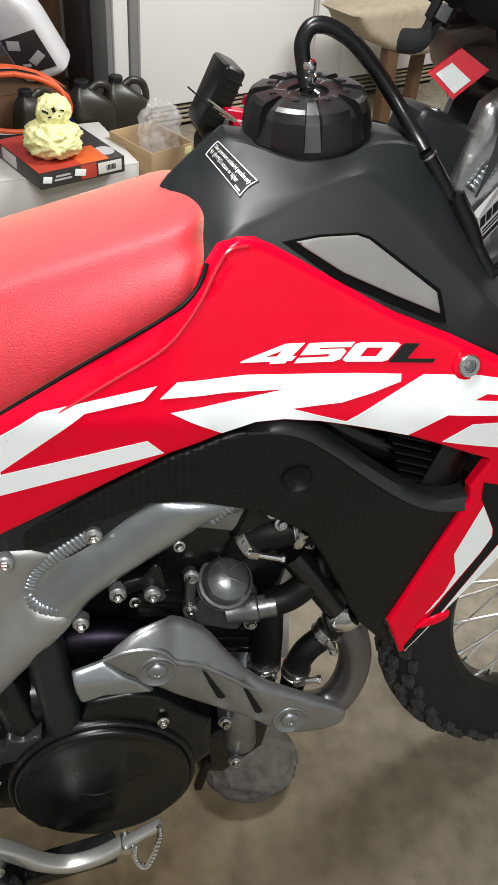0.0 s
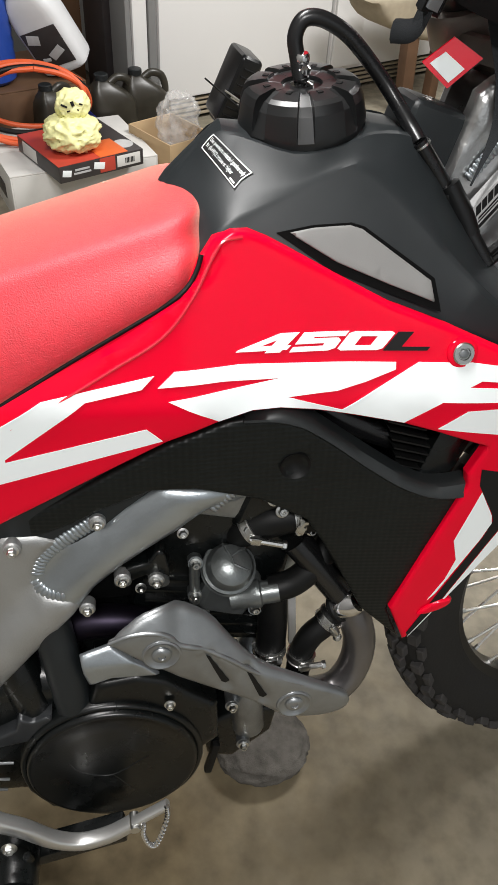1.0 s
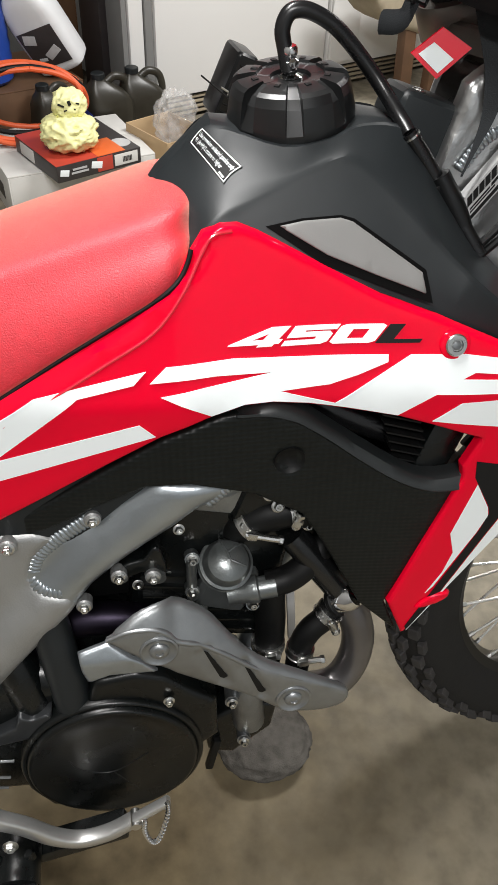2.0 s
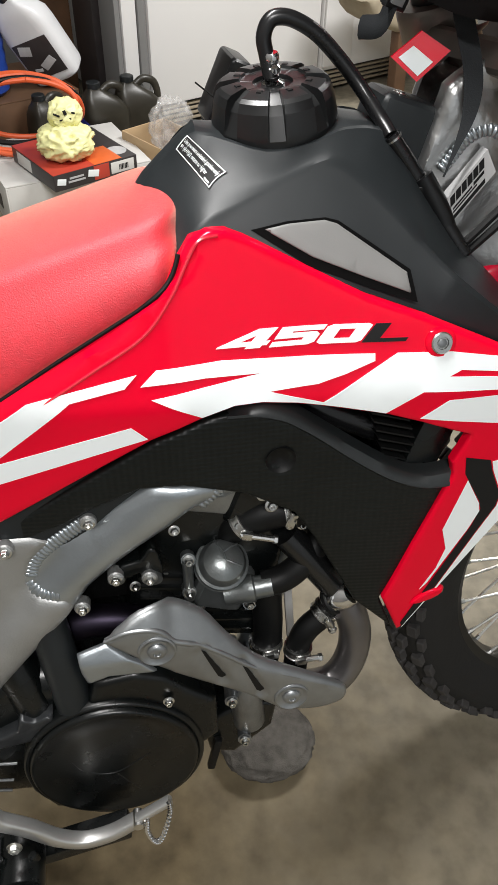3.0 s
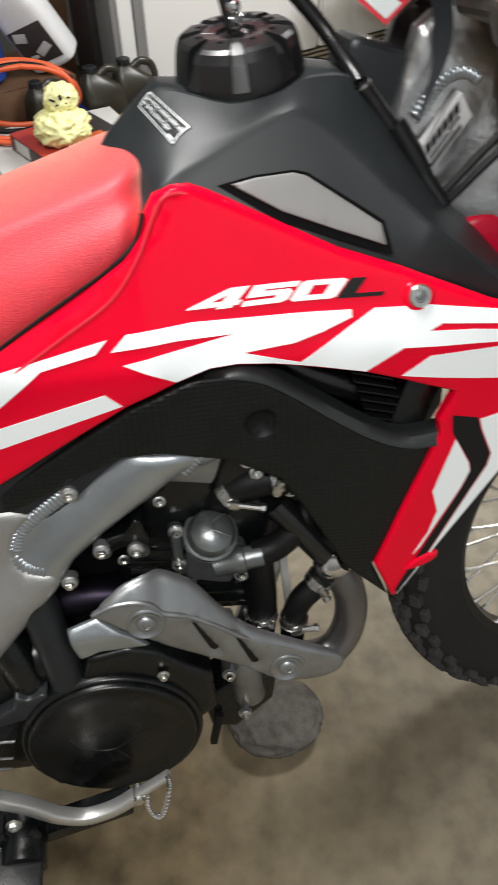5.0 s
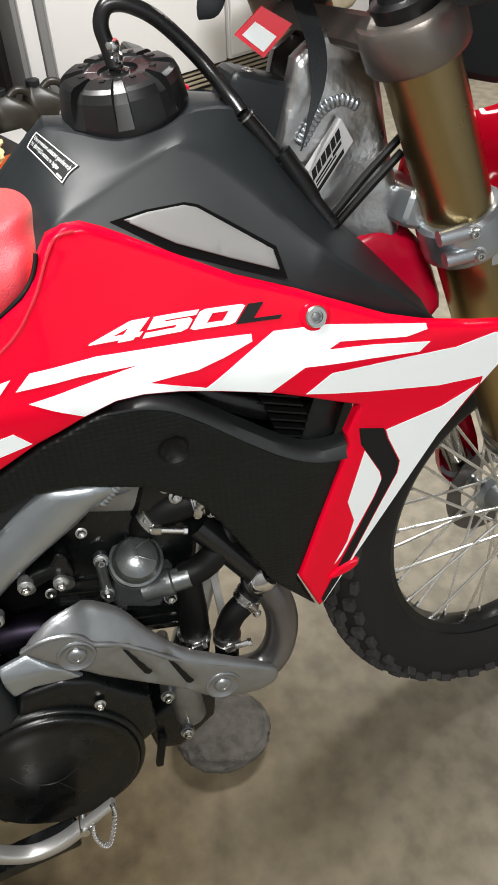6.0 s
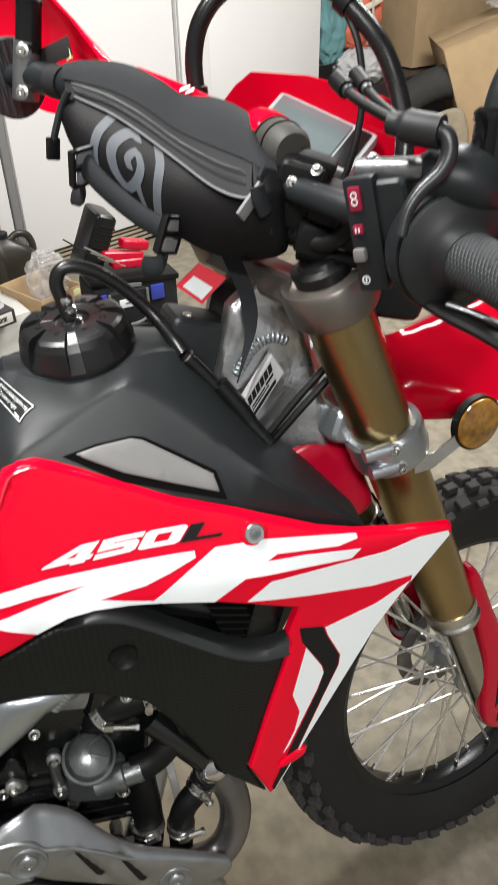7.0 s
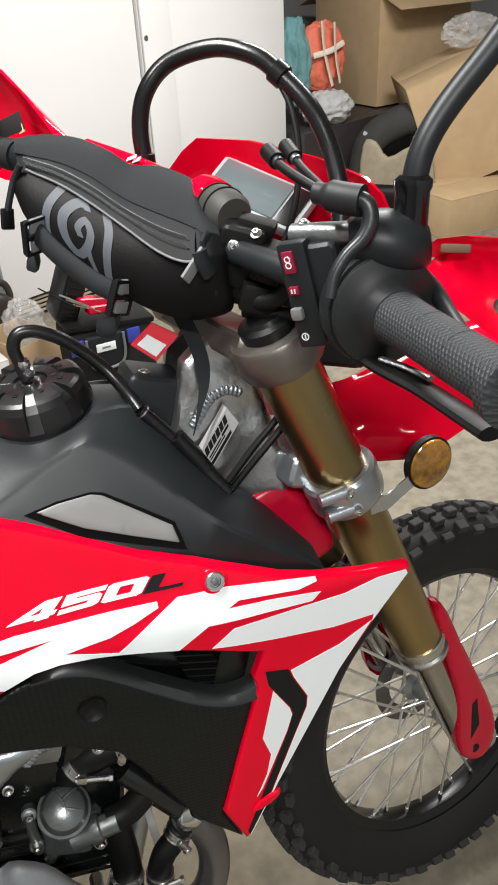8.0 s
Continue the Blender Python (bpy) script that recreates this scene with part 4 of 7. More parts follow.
rows = []
for i in range(40):
    u = i / 39
    x = -0.42 + 0.3415 * math.sin(u * math.pi / 2) ** 0.9
    k = max(0.0, (x + 0.125) / 0.0465)
    nose = (1 - min(1.0, k) ** 2.8) ** (1 / 2.8)
    crease = 0.9705 + 0.295 * x
    low = seat_low(min(x, -0.108)) - 0.0045 + 0.30 * max(0.0, x + 0.108)
    w = 0.086
    lw = 0.116 + 0.04 * max(0, -0.12 - x)
    half = [(lw - 0.004, low - 0.010), (lw, low), (lw * 0.5 + w * 0.5 + 0.010, low + (crease - low) * 0.45), (w + 0.008, crease - 0.019), (w + 0.001, crease - 0.0045), (w - 0.008, crease + 0.0010), (w * 0.55, crease + 0.007)]
    zc = low * 0.45 + crease * 0.55
    half = [(x, y * (0.06 + 0.94 * nose), zc + (z - zc) * (0.30 + 0.70 * nose)) for y, z in half]
    rows.append([(a, -b, c) for a, b, c in half] + [(x, 0, zc + (crease + 0.011 - zc) * (0.30 + 0.70 * nose))] + half[::-1])
bm = loft_bm([[Vector(p) for p in r] for r in rows])
seat_ob = part("seat", bm, SEAT, BIKE, "red textured vinyl seat", 80)
# thin black tube that draws the shadow gap between seat and fairing
edge = []
for i in range(24):
    x = -0.42 + 0.296 * i / 23
    edge.append((x, -(0.116 + 0.04 * max(0, -0.12 - x)) + 0.003, seat_low(x) - 0.0075))
edge += [(x, red_y(x, z) - 0.0006, z) for x, z in ((-0.1090, 0.8880), (-0.0985, 0.8975), (-0.0920, 0.9090), (-0.0890, 0.9180))]
part("seat_base", tube_bm(edge, 0.0020, 10, 2), RUBBER, BIKE, "black strip drawn as the shadow gap under the seat")
sub = seat_ob.modifiers.new("smooth", "SUBSURF")
sub.levels, sub.render_levels = 1, 2

# alloy frame spar
spar = [(-0.40, 0.30), (-0.39, 0.42), (-0.355, 0.55), (-0.31, 0.640), (-0.277, 0.664), (-0.245, 0.6625), (-0.222, 0.653), (-0.188, 0.6687), (-0.165, 0.689), (-0.132, 0.712), (-0.081, 0.7065), (-0.06, 0.6995), (-0.0375, 0.691), (-0.060, 0.679), (-0.090, 0.677), (-0.115, 0.6575), (-0.1435, 0.640), (-0.1726, 0.619), (-0.197, 0.597), (-0.221, 0.562), (-0.244, 0.537), (-0.272, 0.504), (-0.309, 0.458), (-0.345, 0.40), (-0.36, 0.30)]
cast_joint = [(-0.401, 0.30), (-0.391, 0.42), (-0.356, 0.55), (-0.311, 0.642), (-0.277, 0.666), (-0.245, 0.6645), (-0.222, 0.655), (-0.196, 0.668), (-0.2098, 0.6617), (-0.2299, 0.6473), (-0.2453, 0.6319), (-0.2546, 0.6075), (-0.2434, 0.594), (-0.2209, 0.589), (-0.211, 0.578), (-0.222, 0.560), (-0.244, 0.535), (-0.272, 0.502), (-0.309, 0.456), (-0.346, 0.40), (-0.361, 0.30)]


def spar_y(x, z):
    """A rounded beam: its crown runs along the middle of the spar."""
    crown = 0.664 + 0.88 * (x + 0.14) if x > -0.20 else 0.611 + 1.05 * (x + 0.20)
    return -0.135 + 6.0 * min(0.045, abs(z - crown)) ** 2


for sd in (1.0, -1.0):
    part("frame_spar", panel_bm(spar, spar_y, 0.045, 0.010, 0.008, sd), ALLOY, BIKE, "satin extruded aluminium frame spar")
    part("frame_casting", panel_bm(cast_joint, lambda x, z: spar_y(x, z) - 0.0028, 0.045, 0.010, 0.008, sd), ALLOY_MATT, BIKE, "bead-blasted cast frame joint")
part("inner_side_cover", panel_bm([(-0.34, 0.70), (-0.25, 0.725), (-0.13, 0.74), (-0.06, 0.72), (-0.08, 0.695), (-0.135, 0.695), (-0.19, 0.652), (-0.235, 0.640), (-0.30, 0.650)], lambda x, z: -0.122, 0.010, 0.003, 0.012), BLACK, BIKE, "black inner plastic behind the frame")


def weld(points, name, y, r=0.0065):
    path = spline([(x, y(x, z) if callable(y) else y, z) for x, z in points], 6)
    bm = bmesh.new()
    total = sum((b - a).length for a, b in zip(path, path[1:]))
    n = int(total / 0.0046)
    acc, j = 0.0, 0
    for a, b in zip(path, path[1:]):
        d = (b - a)
        while j * 0.0046 < acc + d.length and j < n:
            p = a + d * ((j * 0.0046 - acc) / d.length)
            side = Vector((-d.z, 0, d.x)).normalized()
            m = Matrix.Translation(p) @ Matrix((d.normalized(), Vector((0, 1, 0)), side)).transposed().to_4x4() @ Matrix.Diagonal((0.0034, 0.0036, r, 1))
            bmesh.ops.create_uvsphere(bm, u_segments=10, v_segments=6, radius=1.0, matrix=m)
            j += 1
        acc += d.length
    return tagged(part(name, bm, ALLOY, BIKE, "rippled bright weld bead"), kind="stuff")


weld([(-0.1901, 0.6745), (-0.2098, 0.6617), (-0.2299, 0.6473), (-0.2453, 0.6319), (-0.2546, 0.6075)], "weld_bead", lambda x, z: spar_y(x, z) + 0.0014, 0.0082)
weld([(-0.2546, 0.6050), (-0.2434, 0.594), (-0.2209, 0.5891)], "weld_bead", lambda x, z: spar_y(x, z) + 0.0014, 0.0070)
weld([(-0.083, 0.682), (-0.066, 0.697), (-0.058, 0.700)], "weld_bead", lambda x, z: spar_y(x, z) + 0.0026, 0.0062)
for x, z, y in ((-0.2673, 0.6565, -0.133), (-0.1895, 0.6755, -0.128), (-0.1716, 0.6022, -0.130), (-0.1389, 0.5949, -0.128), (-0.2081, 0.5694, -0.132)):
    part("frame_lug", lathe_bm([(0.0082, -0.012), (0.0080, -0.001), (0.0066, 0.0005)], to_axis((x, y, z), (0, -1, 0.1)), 18), ALLOY_MATT, BIKE)
    part("frame_bolt", bolt_bm((x, y, z), (0, -1, 0.1), 0.0056, 0.009), STEEL, BIKE)

# engine
CASE_GREY = mat("dark_grey_case_paint", (0.026, 0.028, 0.030), 0.32, 0.3, vary=0.15, bump=0.2, bump_scale=300)
eng = part("engine_block", box_bm((0.16, 0.15, 0.20), pose(-0.078, -0.012, 0.55, 0, 10, 0), 0.015, 3), ENGINE_BLACK, BIKE, "dark engine cylinder and head")
part("crankcase", box_bm((0.38, 0.20, 0.22), pose(-0.285, -0.03, 0.365, 0, 6, 0), 0.04, 4), ENGINE_BLACK, BIKE, "dark engine crankcase")
for i in range(6):
    part("cooling_fin", box_bm((0.15, 0.16, 0.004), pose(-0.078, -0.012, 0.47 + 0.016 * i, 0, 10, 0), 0.001), ENGINE_BLACK, eng)
part("head_cover", box_bm((0.15, 0.16, 0.05), pose(-0.06, -0.01, 0.655, 0, 14, 0), 0.014, 3), ALLOY_DARK, BIKE)
# added black box that stands in for the shade behind the frame
part("inner_shadow_panel", box_bm((0.30, 0.10, 0.22), pose(-0.26, 0.0, 0.60), 0.02, 2), RUBBER, BIKE, "black filler box for the shade behind the frame")
part("radiator", box_bm((0.035, 0.10, 0.26), pose(0.12, -0.082, 0.68, 0, 18, 0), 0.006), ENGINE_BLACK, BIKE, "aluminium radiator")
for i in range(22):
    part("radiator_fin", box_bm((0.040, 0.094, 0.0018), pose(0.152 - 0.0031 * i, -0.084, 0.575 + 0.0098 * i, 0, 18, 0), 0), RUBBER, BIKE)

part("inner_cover", panel_bm([(-0.08, 0.70), (-0.06, 0.80), (0.02, 0.83), (0.12, 0.82), (0.20, 0.79), (0.20, 0.66), (0.14, 0.55), (0.06, 0.60), (0.0, 0.66)], lambda x, z: -0.045, 0.01, 0.003, 0.014), ENGINE_BLACK, BIKE, "dark inner air duct")
part("shroud_tab", panel_bm([(0.128, 0.538), (0.140, 0.552), (0.160, 0.559), (0.162, 0.552), (0.150, 0.543)], lift(shroud_y, 0.004), 0.006, 0.003, 0.004, 1.0, 2), RED, side_cover, "raised red tab")
cover = [(-0.2096, 0.4701), (-0.1646, 0.4757), (-0.1355, 0.4646), (-0.1065, 0.4342), (-0.080, 0.4125), (-0.0787, 0.3503), (-0.1403, 0.297), (-0.1837, 0.2640), (-0.1998, 0.2506), (-0.2019, 0.232), (-0.2371, 0.2408), (-0.2791, 0.2536), (-0.3007, 0.2925), (-0.3023, 0.333), (-0.2836, 0.3714), (-0.2522, 0.4047), (-0.224, 0.4257)]


CASE_PAINT = mat("satin_black_case_paint", (0.0028, 0.0035, 0.0035), 0.28, vary=0.2, bump=0.15, bump_scale=420, spec=0.42, rvar=0.04)
clutch = part("clutch_cover", panel_bm(cover, lambda x, z: -0.146, 0.06, 0.008, 0.0060), CASE_PAINT, BIKE, "black clutch cover with a raised round lid", 40)
lid_profile = [(0.1030, -0.012), (0.1025, 0.0015), (0.1010, 0.0046), (0.0990, 0.0058), (0.0968, 0.0055), (0.0958, 0.0046), (0.0952, 0.0075), (0.0940, 0.0100), (0.0918, 0.0112), (0.0895, 0.0108), (0.0870, 0.0090), (0.060, 0.0076), (0.025, 0.0064), (0.0, 0.0060)]
lid = part("cover_lid", lathe_bm(lid_profile, to_axis((-0.2000, -0.146, 0.338), (0, -1, 0)), 72), CASE_PAINT, clutch, "round lid with a stepped rim", 50)
for rib in ([(-0.2491, 0.3506), (-0.2364, 0.3290), (-0.2022, 0.3170), (-0.1606, 0.3452)], [(-0.2022, 0.3160), (-0.1850, 0.2900), (-0.176, 0.278)]):
    part("lid_rib", tube_bm([(x, -0.1512 - 0.021 * math.hypot(x + 0.2, z - 0.338), z) for x, z in rib], 0.0016, 8, 5), CASE_PAINT, lid)
part("cover_foot", panel_bm([(-0.1985, 0.2600), (-0.2005, 0.2340), (-0.2361, 0.2450), (-0.2200, 0.2580)], lambda x, z: -0.1545, 0.02, 0.003, 0.005), CASE_GREY, clutch, "grey machined foot")
part("case_lug", panel_bm([(-0.375, 0.372), (-0.3214, 0.3839), (-0.2902, 0.3882), (-0.2534, 0.3973), (-0.2586, 0.4158), (-0.2585, 0.4287), (-0.2700, 0.4240), (-0.2789, 0.4208), (-0.2927, 0.4272), (-0.2985, 0.4107), (-0.3183, 0.4006), (-0.375, 0.398)], lambda x, z: -0.146, 0.03, 0.0025, 0.005), CASE_GREY, BIKE, "grey cast lug")
part("pump_bottle", tube_bm([(-0.2500, -0.112, 0.56), (-0.2400, -0.128, 0.482), (-0.2330, -0.133, 0.408)], 0.0200, 20, 1), BLACK, BIKE, "small black cylinder")
part("bottle_collar", lathe_bm([(0.0212, -0.004), (0.0222, -0.002), (0.0222, 0.004), (0.0205, 0.006)], to_axis((-0.2345, -0.132, 0.418), (0.1, -0.07, -1)), 24), BLACK_GLOSS, BIKE)
part("pump_bottle", tube_bm([(-0.300, -0.10, 0.50), (-0.287, -0.112, 0.455), (-0.278, -0.116, 0.415)], 0.024, 18, 3), ENGINE_BLACK, BIKE)
for x0, z0, x1, z1 in ((-0.3448, 0.367, -0.3069, 0.3606), (-0.3502, 0.339, -0.3154, 0.3310), (-0.3538, 0.320, -0.3204, 0.3122)):
    part("case_rib", tube_bm([(x0, -0.150, z0), ((x0 + x1) / 2, -0.150, (z0 + z1) / 2), (x1, -0.150, z1)], 0.0017, 8, 4), ALLOY_DARK, BIKE)

for x, y, z in ((-0.005, -0.098, 0.655), (0.012, -0.102, 0.640), (0.022, -0.100, 0.618), (-0.045, -0.096, 0.625), (-0.110, -0.10, 0.63), (-0.155, -0.10, 0.560), (-0.14, -0.10, 0.575)):
    part("engine_bolt", bolt_bm((x, y, z), (0.1, -1, 0.25), 0.0052, 0.008), STEEL, BIKE)
part("cam_chain_cover", box_bm((0.07, 0.05, 0.075), pose(-0.018, -0.070, 0.645, 0, 20, 0), 0.016, 3), ENGINE_BLACK, BIKE, "black cylinder head cover")
PUMP = mat("grey_cast_pump_alloy", (0.21, 0.225, 0.225), 0.32, 0.80, vary=0.15, scale=60, bump=0.45, bump_scale=420)
part("head_bracket", panel_bm([(-0.1809, 0.595), (-0.1654, 0.6103), (-0.1472, 0.6142), (-0.1382, 0.6278), (-0.1304, 0.6265), (-0.1275, 0.6113), (-0.1247, 0.5943), (-0.136, 0.579), (-0.1487, 0.597), (-0.1677, 0.5874)], lambda x, z: -0.122, 0.02, 0.004, 0.005, 1.0, 2), ENGINE_BLACK, BIKE, "dark cast engine bracket with small lugs")
for x, z in ((-0.1715, 0.5955), (-0.1345, 0.5900)):
    part("bracket_lug", tube_bm([(x, -0.100, z + 0.004), (x, -0.125, z)], 0.0085, 16, 1), PUMP, BIKE)
# water pump, hoses and clamps
pump_m = to_axis((-0.0630, -0.100, 0.5770), (0.10, -0.72, 0.95)) @ Matrix.Scale(0.90, 4)
pump = part("water_pump", lathe_bm([(0.024, -0.055), (0.0262, -0.024), (0.0285, -0.013), (0.0318, -0.0115), (0.0324, -0.0085), (0.0302, -0.0065), (0.0288, -0.0040), (0.0298, -0.0020), (0.0320, -0.0005), (0.0314, 0.0028), (0.0282, 0.0042), (0.0272, 0.0098), (0.0235, 0.0165), (0.0160, 0.0218), (0.006, 0.0243), (0.0, 0.0246)], pump_m, 44), PUMP, BIKE, "grey cast water pump cover", 22)
for pts in (((-0.004, 0.0265, 0.0108), (-0.003, 0.018, 0.0206), (0.0, 0.009, 0.0235), (0.001, 0.0, 0.0247)), ((0.001, 0.0, 0.0247), (0.010, -0.006, 0.0232), (0.018, -0.010, 0.0185)), ((0.0, 0.009, 0.0235), (0.011, 0.014, 0.0210), (0.020, 0.016, 0.0145))):
    part("pump_rib", tube_bm([pump_m @ Vector(p) for p in pts], 0.0013, 8, 5), PUMP, pump)
part("pump_body", box_bm((0.062, 0.05, 0.062), pose(-0.062, -0.078, 0.535, 0, 20, 0), 0.016, 3), PUMP, BIKE)
part("pump_outlet", lathe_bm([(0.0125, -0.01), (0.0135, 0.010), (0.0150, 0.013), (0.0150, 0.022), (0.0125, 0.024), (0.0125, 0.042)], to_axis((-0.0530, -0.110, 0.5430), (1, -0.06, 0.16)), 24), PUMP, BIKE)
for x, z, d in ((-0.0991, 0.5446, 0.0), (-0.0979, 0.5880, 0.003), (-0.0903, 0.5109, 0.008), (-0.0350, 0.5200, -0.004), (-0.1223, 0.5559, 0.022), (-0.0522, 0.4305, 0.006)):
    base = Vector((x, -0.104 + d, z))
    part("pump_lug", tube_bm([base + Vector((0, 0.03, -0.012)), base], 0.0078, 14, 1), PUMP, BIKE)
    part("pump_bolt", bolt_bm(base, (0.03, -1, 0.2), 0.0055, 0.010), STEEL, BIKE)
part("pump_lug", tube_bm([(-0.099, -0.098, 0.530), (-0.099, -0.101, 0.590)], 0.0058, 12, 1), PUMP, BIKE)
hoses = [([(-0.050, -0.074, 0.604), (-0.0420, -0.082, 0.614), (-0.028, -0.086, 0.6230), (-0.0098, -0.088, 0.6300), (0.0109, -0.088, 0.6320), (0.035, -0.085, 0.625), (0.06, -0.07, 0.64)], 0.0195),
         ([(-0.020, -0.108, 0.5470), (0.0024, -0.108, 0.5530), (0.0200, -0.106, 0.5660), (0.034, -0.10, 0.5800), (0.05, -0.09, 0.60)], 0.0150),
         ([(-0.0150, -0.098, 0.535), (-0.0145, -0.100, 0.510), (-0.0136, -0.102, 0.4791), (-0.0159, -0.104, 0.4367), (-0.022, -0.104, 0.405)], 0.0170),
         ([(0.0590, -0.106, 0.508), (0.0470, -0.110, 0.488), (0.0300, -0.112, 0.4720), (0.0205, -0.112, 0.4480), (0.0175, -0.112, 0.4100)], 0.0140)]
for pts, r in hoses:
    part("coolant_hose", tube_bm(pts, r, 18, 6), RUBBER, BIKE, "black rubber coolant hose")
part("coolant_pipe", tube_bm([(0.006, -0.096, 0.604), (0.0220, -0.102, 0.5840), (0.0397, -0.106, 0.5590), (0.0560, -0.108, 0.5350), (0.0640, -0.110, 0.5240)], 0.0160, 20, 5), mat("black_enamelled_pipe", (0.0060, 0.0062, 0.0064), 0.22, vary=0.2, spec=0.6), BIKE, "glossy black coolant pipe")
part("head_casting", box_bm((0.085, 0.05, 0.050), pose(0.000, -0.066, 0.668, 0, 24, 0), 0.016, 3), ENGINE_BLACK, BIKE, "black cast housing over the hoses")
for p, ax in (((-0.0132, -0.112, 0.6580), (0.1, -1, 0.3)), ((-0.0210, -0.108, 0.6700), (0.1, -1, 0.3)), ((0.0330, -0.112, 0.6380), (0.4, -1, 0.3))):
    part("housing_screw", bolt_bm(p, ax, 0.0060, 0.008), STEEL, BIKE)


def hose_clamp(at, axis, r, screw=(1, 0, 0.1), bolt=0.018):
    """A band with ridged edges, a screw housing and a screw whose head stands off."""
    at, screw = Vector(at), Vector(screw).normalized()
    cl = part("hose_clamp", lathe_bm([(r, -0.0055), (r + 0.0018, -0.0055), (r + 0.0020, -0.0042), (r + 0.0012, -0.0034), (r + 0.0012, 0.0034), (r + 0.0020, 0.0042), (r + 0.0018, 0.0055), (r, 0.0055)], to_axis(at, axis), 28), STEEL, BIKE, "bright steel hose clamp")
    base = at + Vector((0, -r - 0.0035, 0))
    part("clamp_screw", tube_bm([base - screw * 0.007, base + screw * (bolt - 0.005)], 0.0036, 10, 1), STEEL, cl)
    part("screw_housing", box_bm((0.011, 0.007, 0.009), Matrix.Translation(base) @ screw.to_track_quat("X", "Z").to_matrix().to_4x4(), 0.0015), STEEL, cl)
    part("clamp_screw_head", lathe_bm([(0.0050, 0), (0.0050, 0.0035), (0.004, 0.0045)], to_axis(base + screw * (bolt - 0.006), screw), 6), STEEL, cl)


hose_clamp((-0.0370, -0.084, 0.6180), (0.75, -0.15, 0.60), 0.0198, (1, -0.1, -0.25), 0.034)
hose_clamp((0.0075, -0.0880, 0.6320), (1.0, 0.05, 0.08), 0.0200, (0.25, -0.1, 0.9), 0.016)
hose_clamp((-0.0160, -0.104, 0.4500), (-0.06, 0, 1), 0.0175, (1, 0, 0.1), 0.012)
hose_clamp((0.0200, -0.1120, 0.4400), (0.12, 0, 1), 0.0145, (1, 0, 0.05), 0.026)
hose_clamp((0.0500, -0.1100, 0.4940), (0.55, 0, 0.8), 0.0148, (0.35, -0.2, -0.8), 0.014)
part("pipe_collar", lathe_bm([(0.0125, -0.022), (0.0160, -0.018), (0.0172, -0.004), (0.0165, 0.008), (0.0130, 0.015), (0.006, 0.0185), (0.0, 0.019)], to_axis((0.0660, -0.116, 0.5230), (0.55, -0.40, 0.62)), 28), CHROME, BIKE, "bright metal pipe collar")
part("collar_ring", lathe_bm([(0.0170, -0.003), (0.0182, -0.002), (0.0182, 0.002), (0.0170, 0.003)], to_axis((0.0580, -0.111, 0.5140), (0.55, -0.40, 0.62)), 28), RUBBER, BIKE)
part("stand_bar", box_bm((0.010, 0.008, 0.10), pose(0.028, -0.03, 0.415, 0, -4, 0), 0.002), PALE, BIKE, "pale grey strut behind the hoses")

# exhaust header and its shield
part("exhaust_header", tube_bm([(0.035, -0.05, 0.62), (0.058, -0.085, 0.565), (0.0720, -0.108, 0.5118), (0.0845, -0.118, 0.4655), (0.0790, -0.124, 0.4228), (0.0580, -0.130, 0.3985), (0.0231, -0.134, 0.4000), (-0.015, -0.136, 0.420), (-0.06, -0.136, 0.455), (-0.11, -0.128, 0.49)], 0.0185, 24, 8), HEAT, BIKE, "grey heat-stained exhaust header pipe")
part("exhaust_pipe", tube_bm([(-0.10, -0.115, 0.48), (-0.15, -0.100, 0.505), (-0.205, -0.095, 0.512), (-0.25, -0.090, 0.496), (-0.30, -0.080, 0.455)], 0.018, 18, 8), PURPLE, BIKE, "blue and purple heat-tinted pipe")
shield = [(-0.1895, 0.5540), (-0.1830, 0.5590), (-0.1752, 0.5665), (-0.1531, 0.5800), (-0.1232, 0.5815), (-0.0915, 0.5620), (-0.0678, 0.5310), (-0.0384, 0.4960), (0.0044, 0.4680), (0.0492, 0.4408), (0.0636, 0.427), (0.0595, 0.4101), (0.0311, 0.4006), (-0.0082, 0.407), (-0.0457, 0.4400), (-0.0709, 0.4570), (-0.1113, 0.4849), (-0.1488, 0.5152), (-0.1763, 0.5417)]
fold = [(-0.1889, 0.5549), (-0.1678, 0.5633), (-0.1462, 0.5637), (-0.1328, 0.5575), (-0.1226, 0.5440), (-0.1067, 0.5369), (-0.094, 0.5290), (-0.0682, 0.5100), (-0.0401, 0.4841), (0.0096, 0.4575), (0.0634, 0.431)]
slots = [((-0.0938, 0.522), (-0.0750, 0.476)), ((-0.0533, 0.4942), (-0.0340, 0.444))]


def shield_y(x, z):
    fz = float(np.interp(x, [p[0] for p in fold], [p[1] for p in fold]))
    d = z - fz
    y = -0.168 + (0.55 * d if d > 0 else 0.10 * d + 2.2 * d * d)
    for (x0, z0), (x1, z1) in slots:
        u = min(1.0, max(0.0, ((x - x0) * (x1 - x0) + (z - z0) * (z1 - z0)) / ((x1 - x0) ** 2 + (z1 - z0) ** 2)))
        dist = math.hypot(x - x0 - u * (x1 - x0), z - z0 - u * (z1 - z0))
        y += 0.0045 * (1 - ease(0.003, 0.011, dist))
    return y


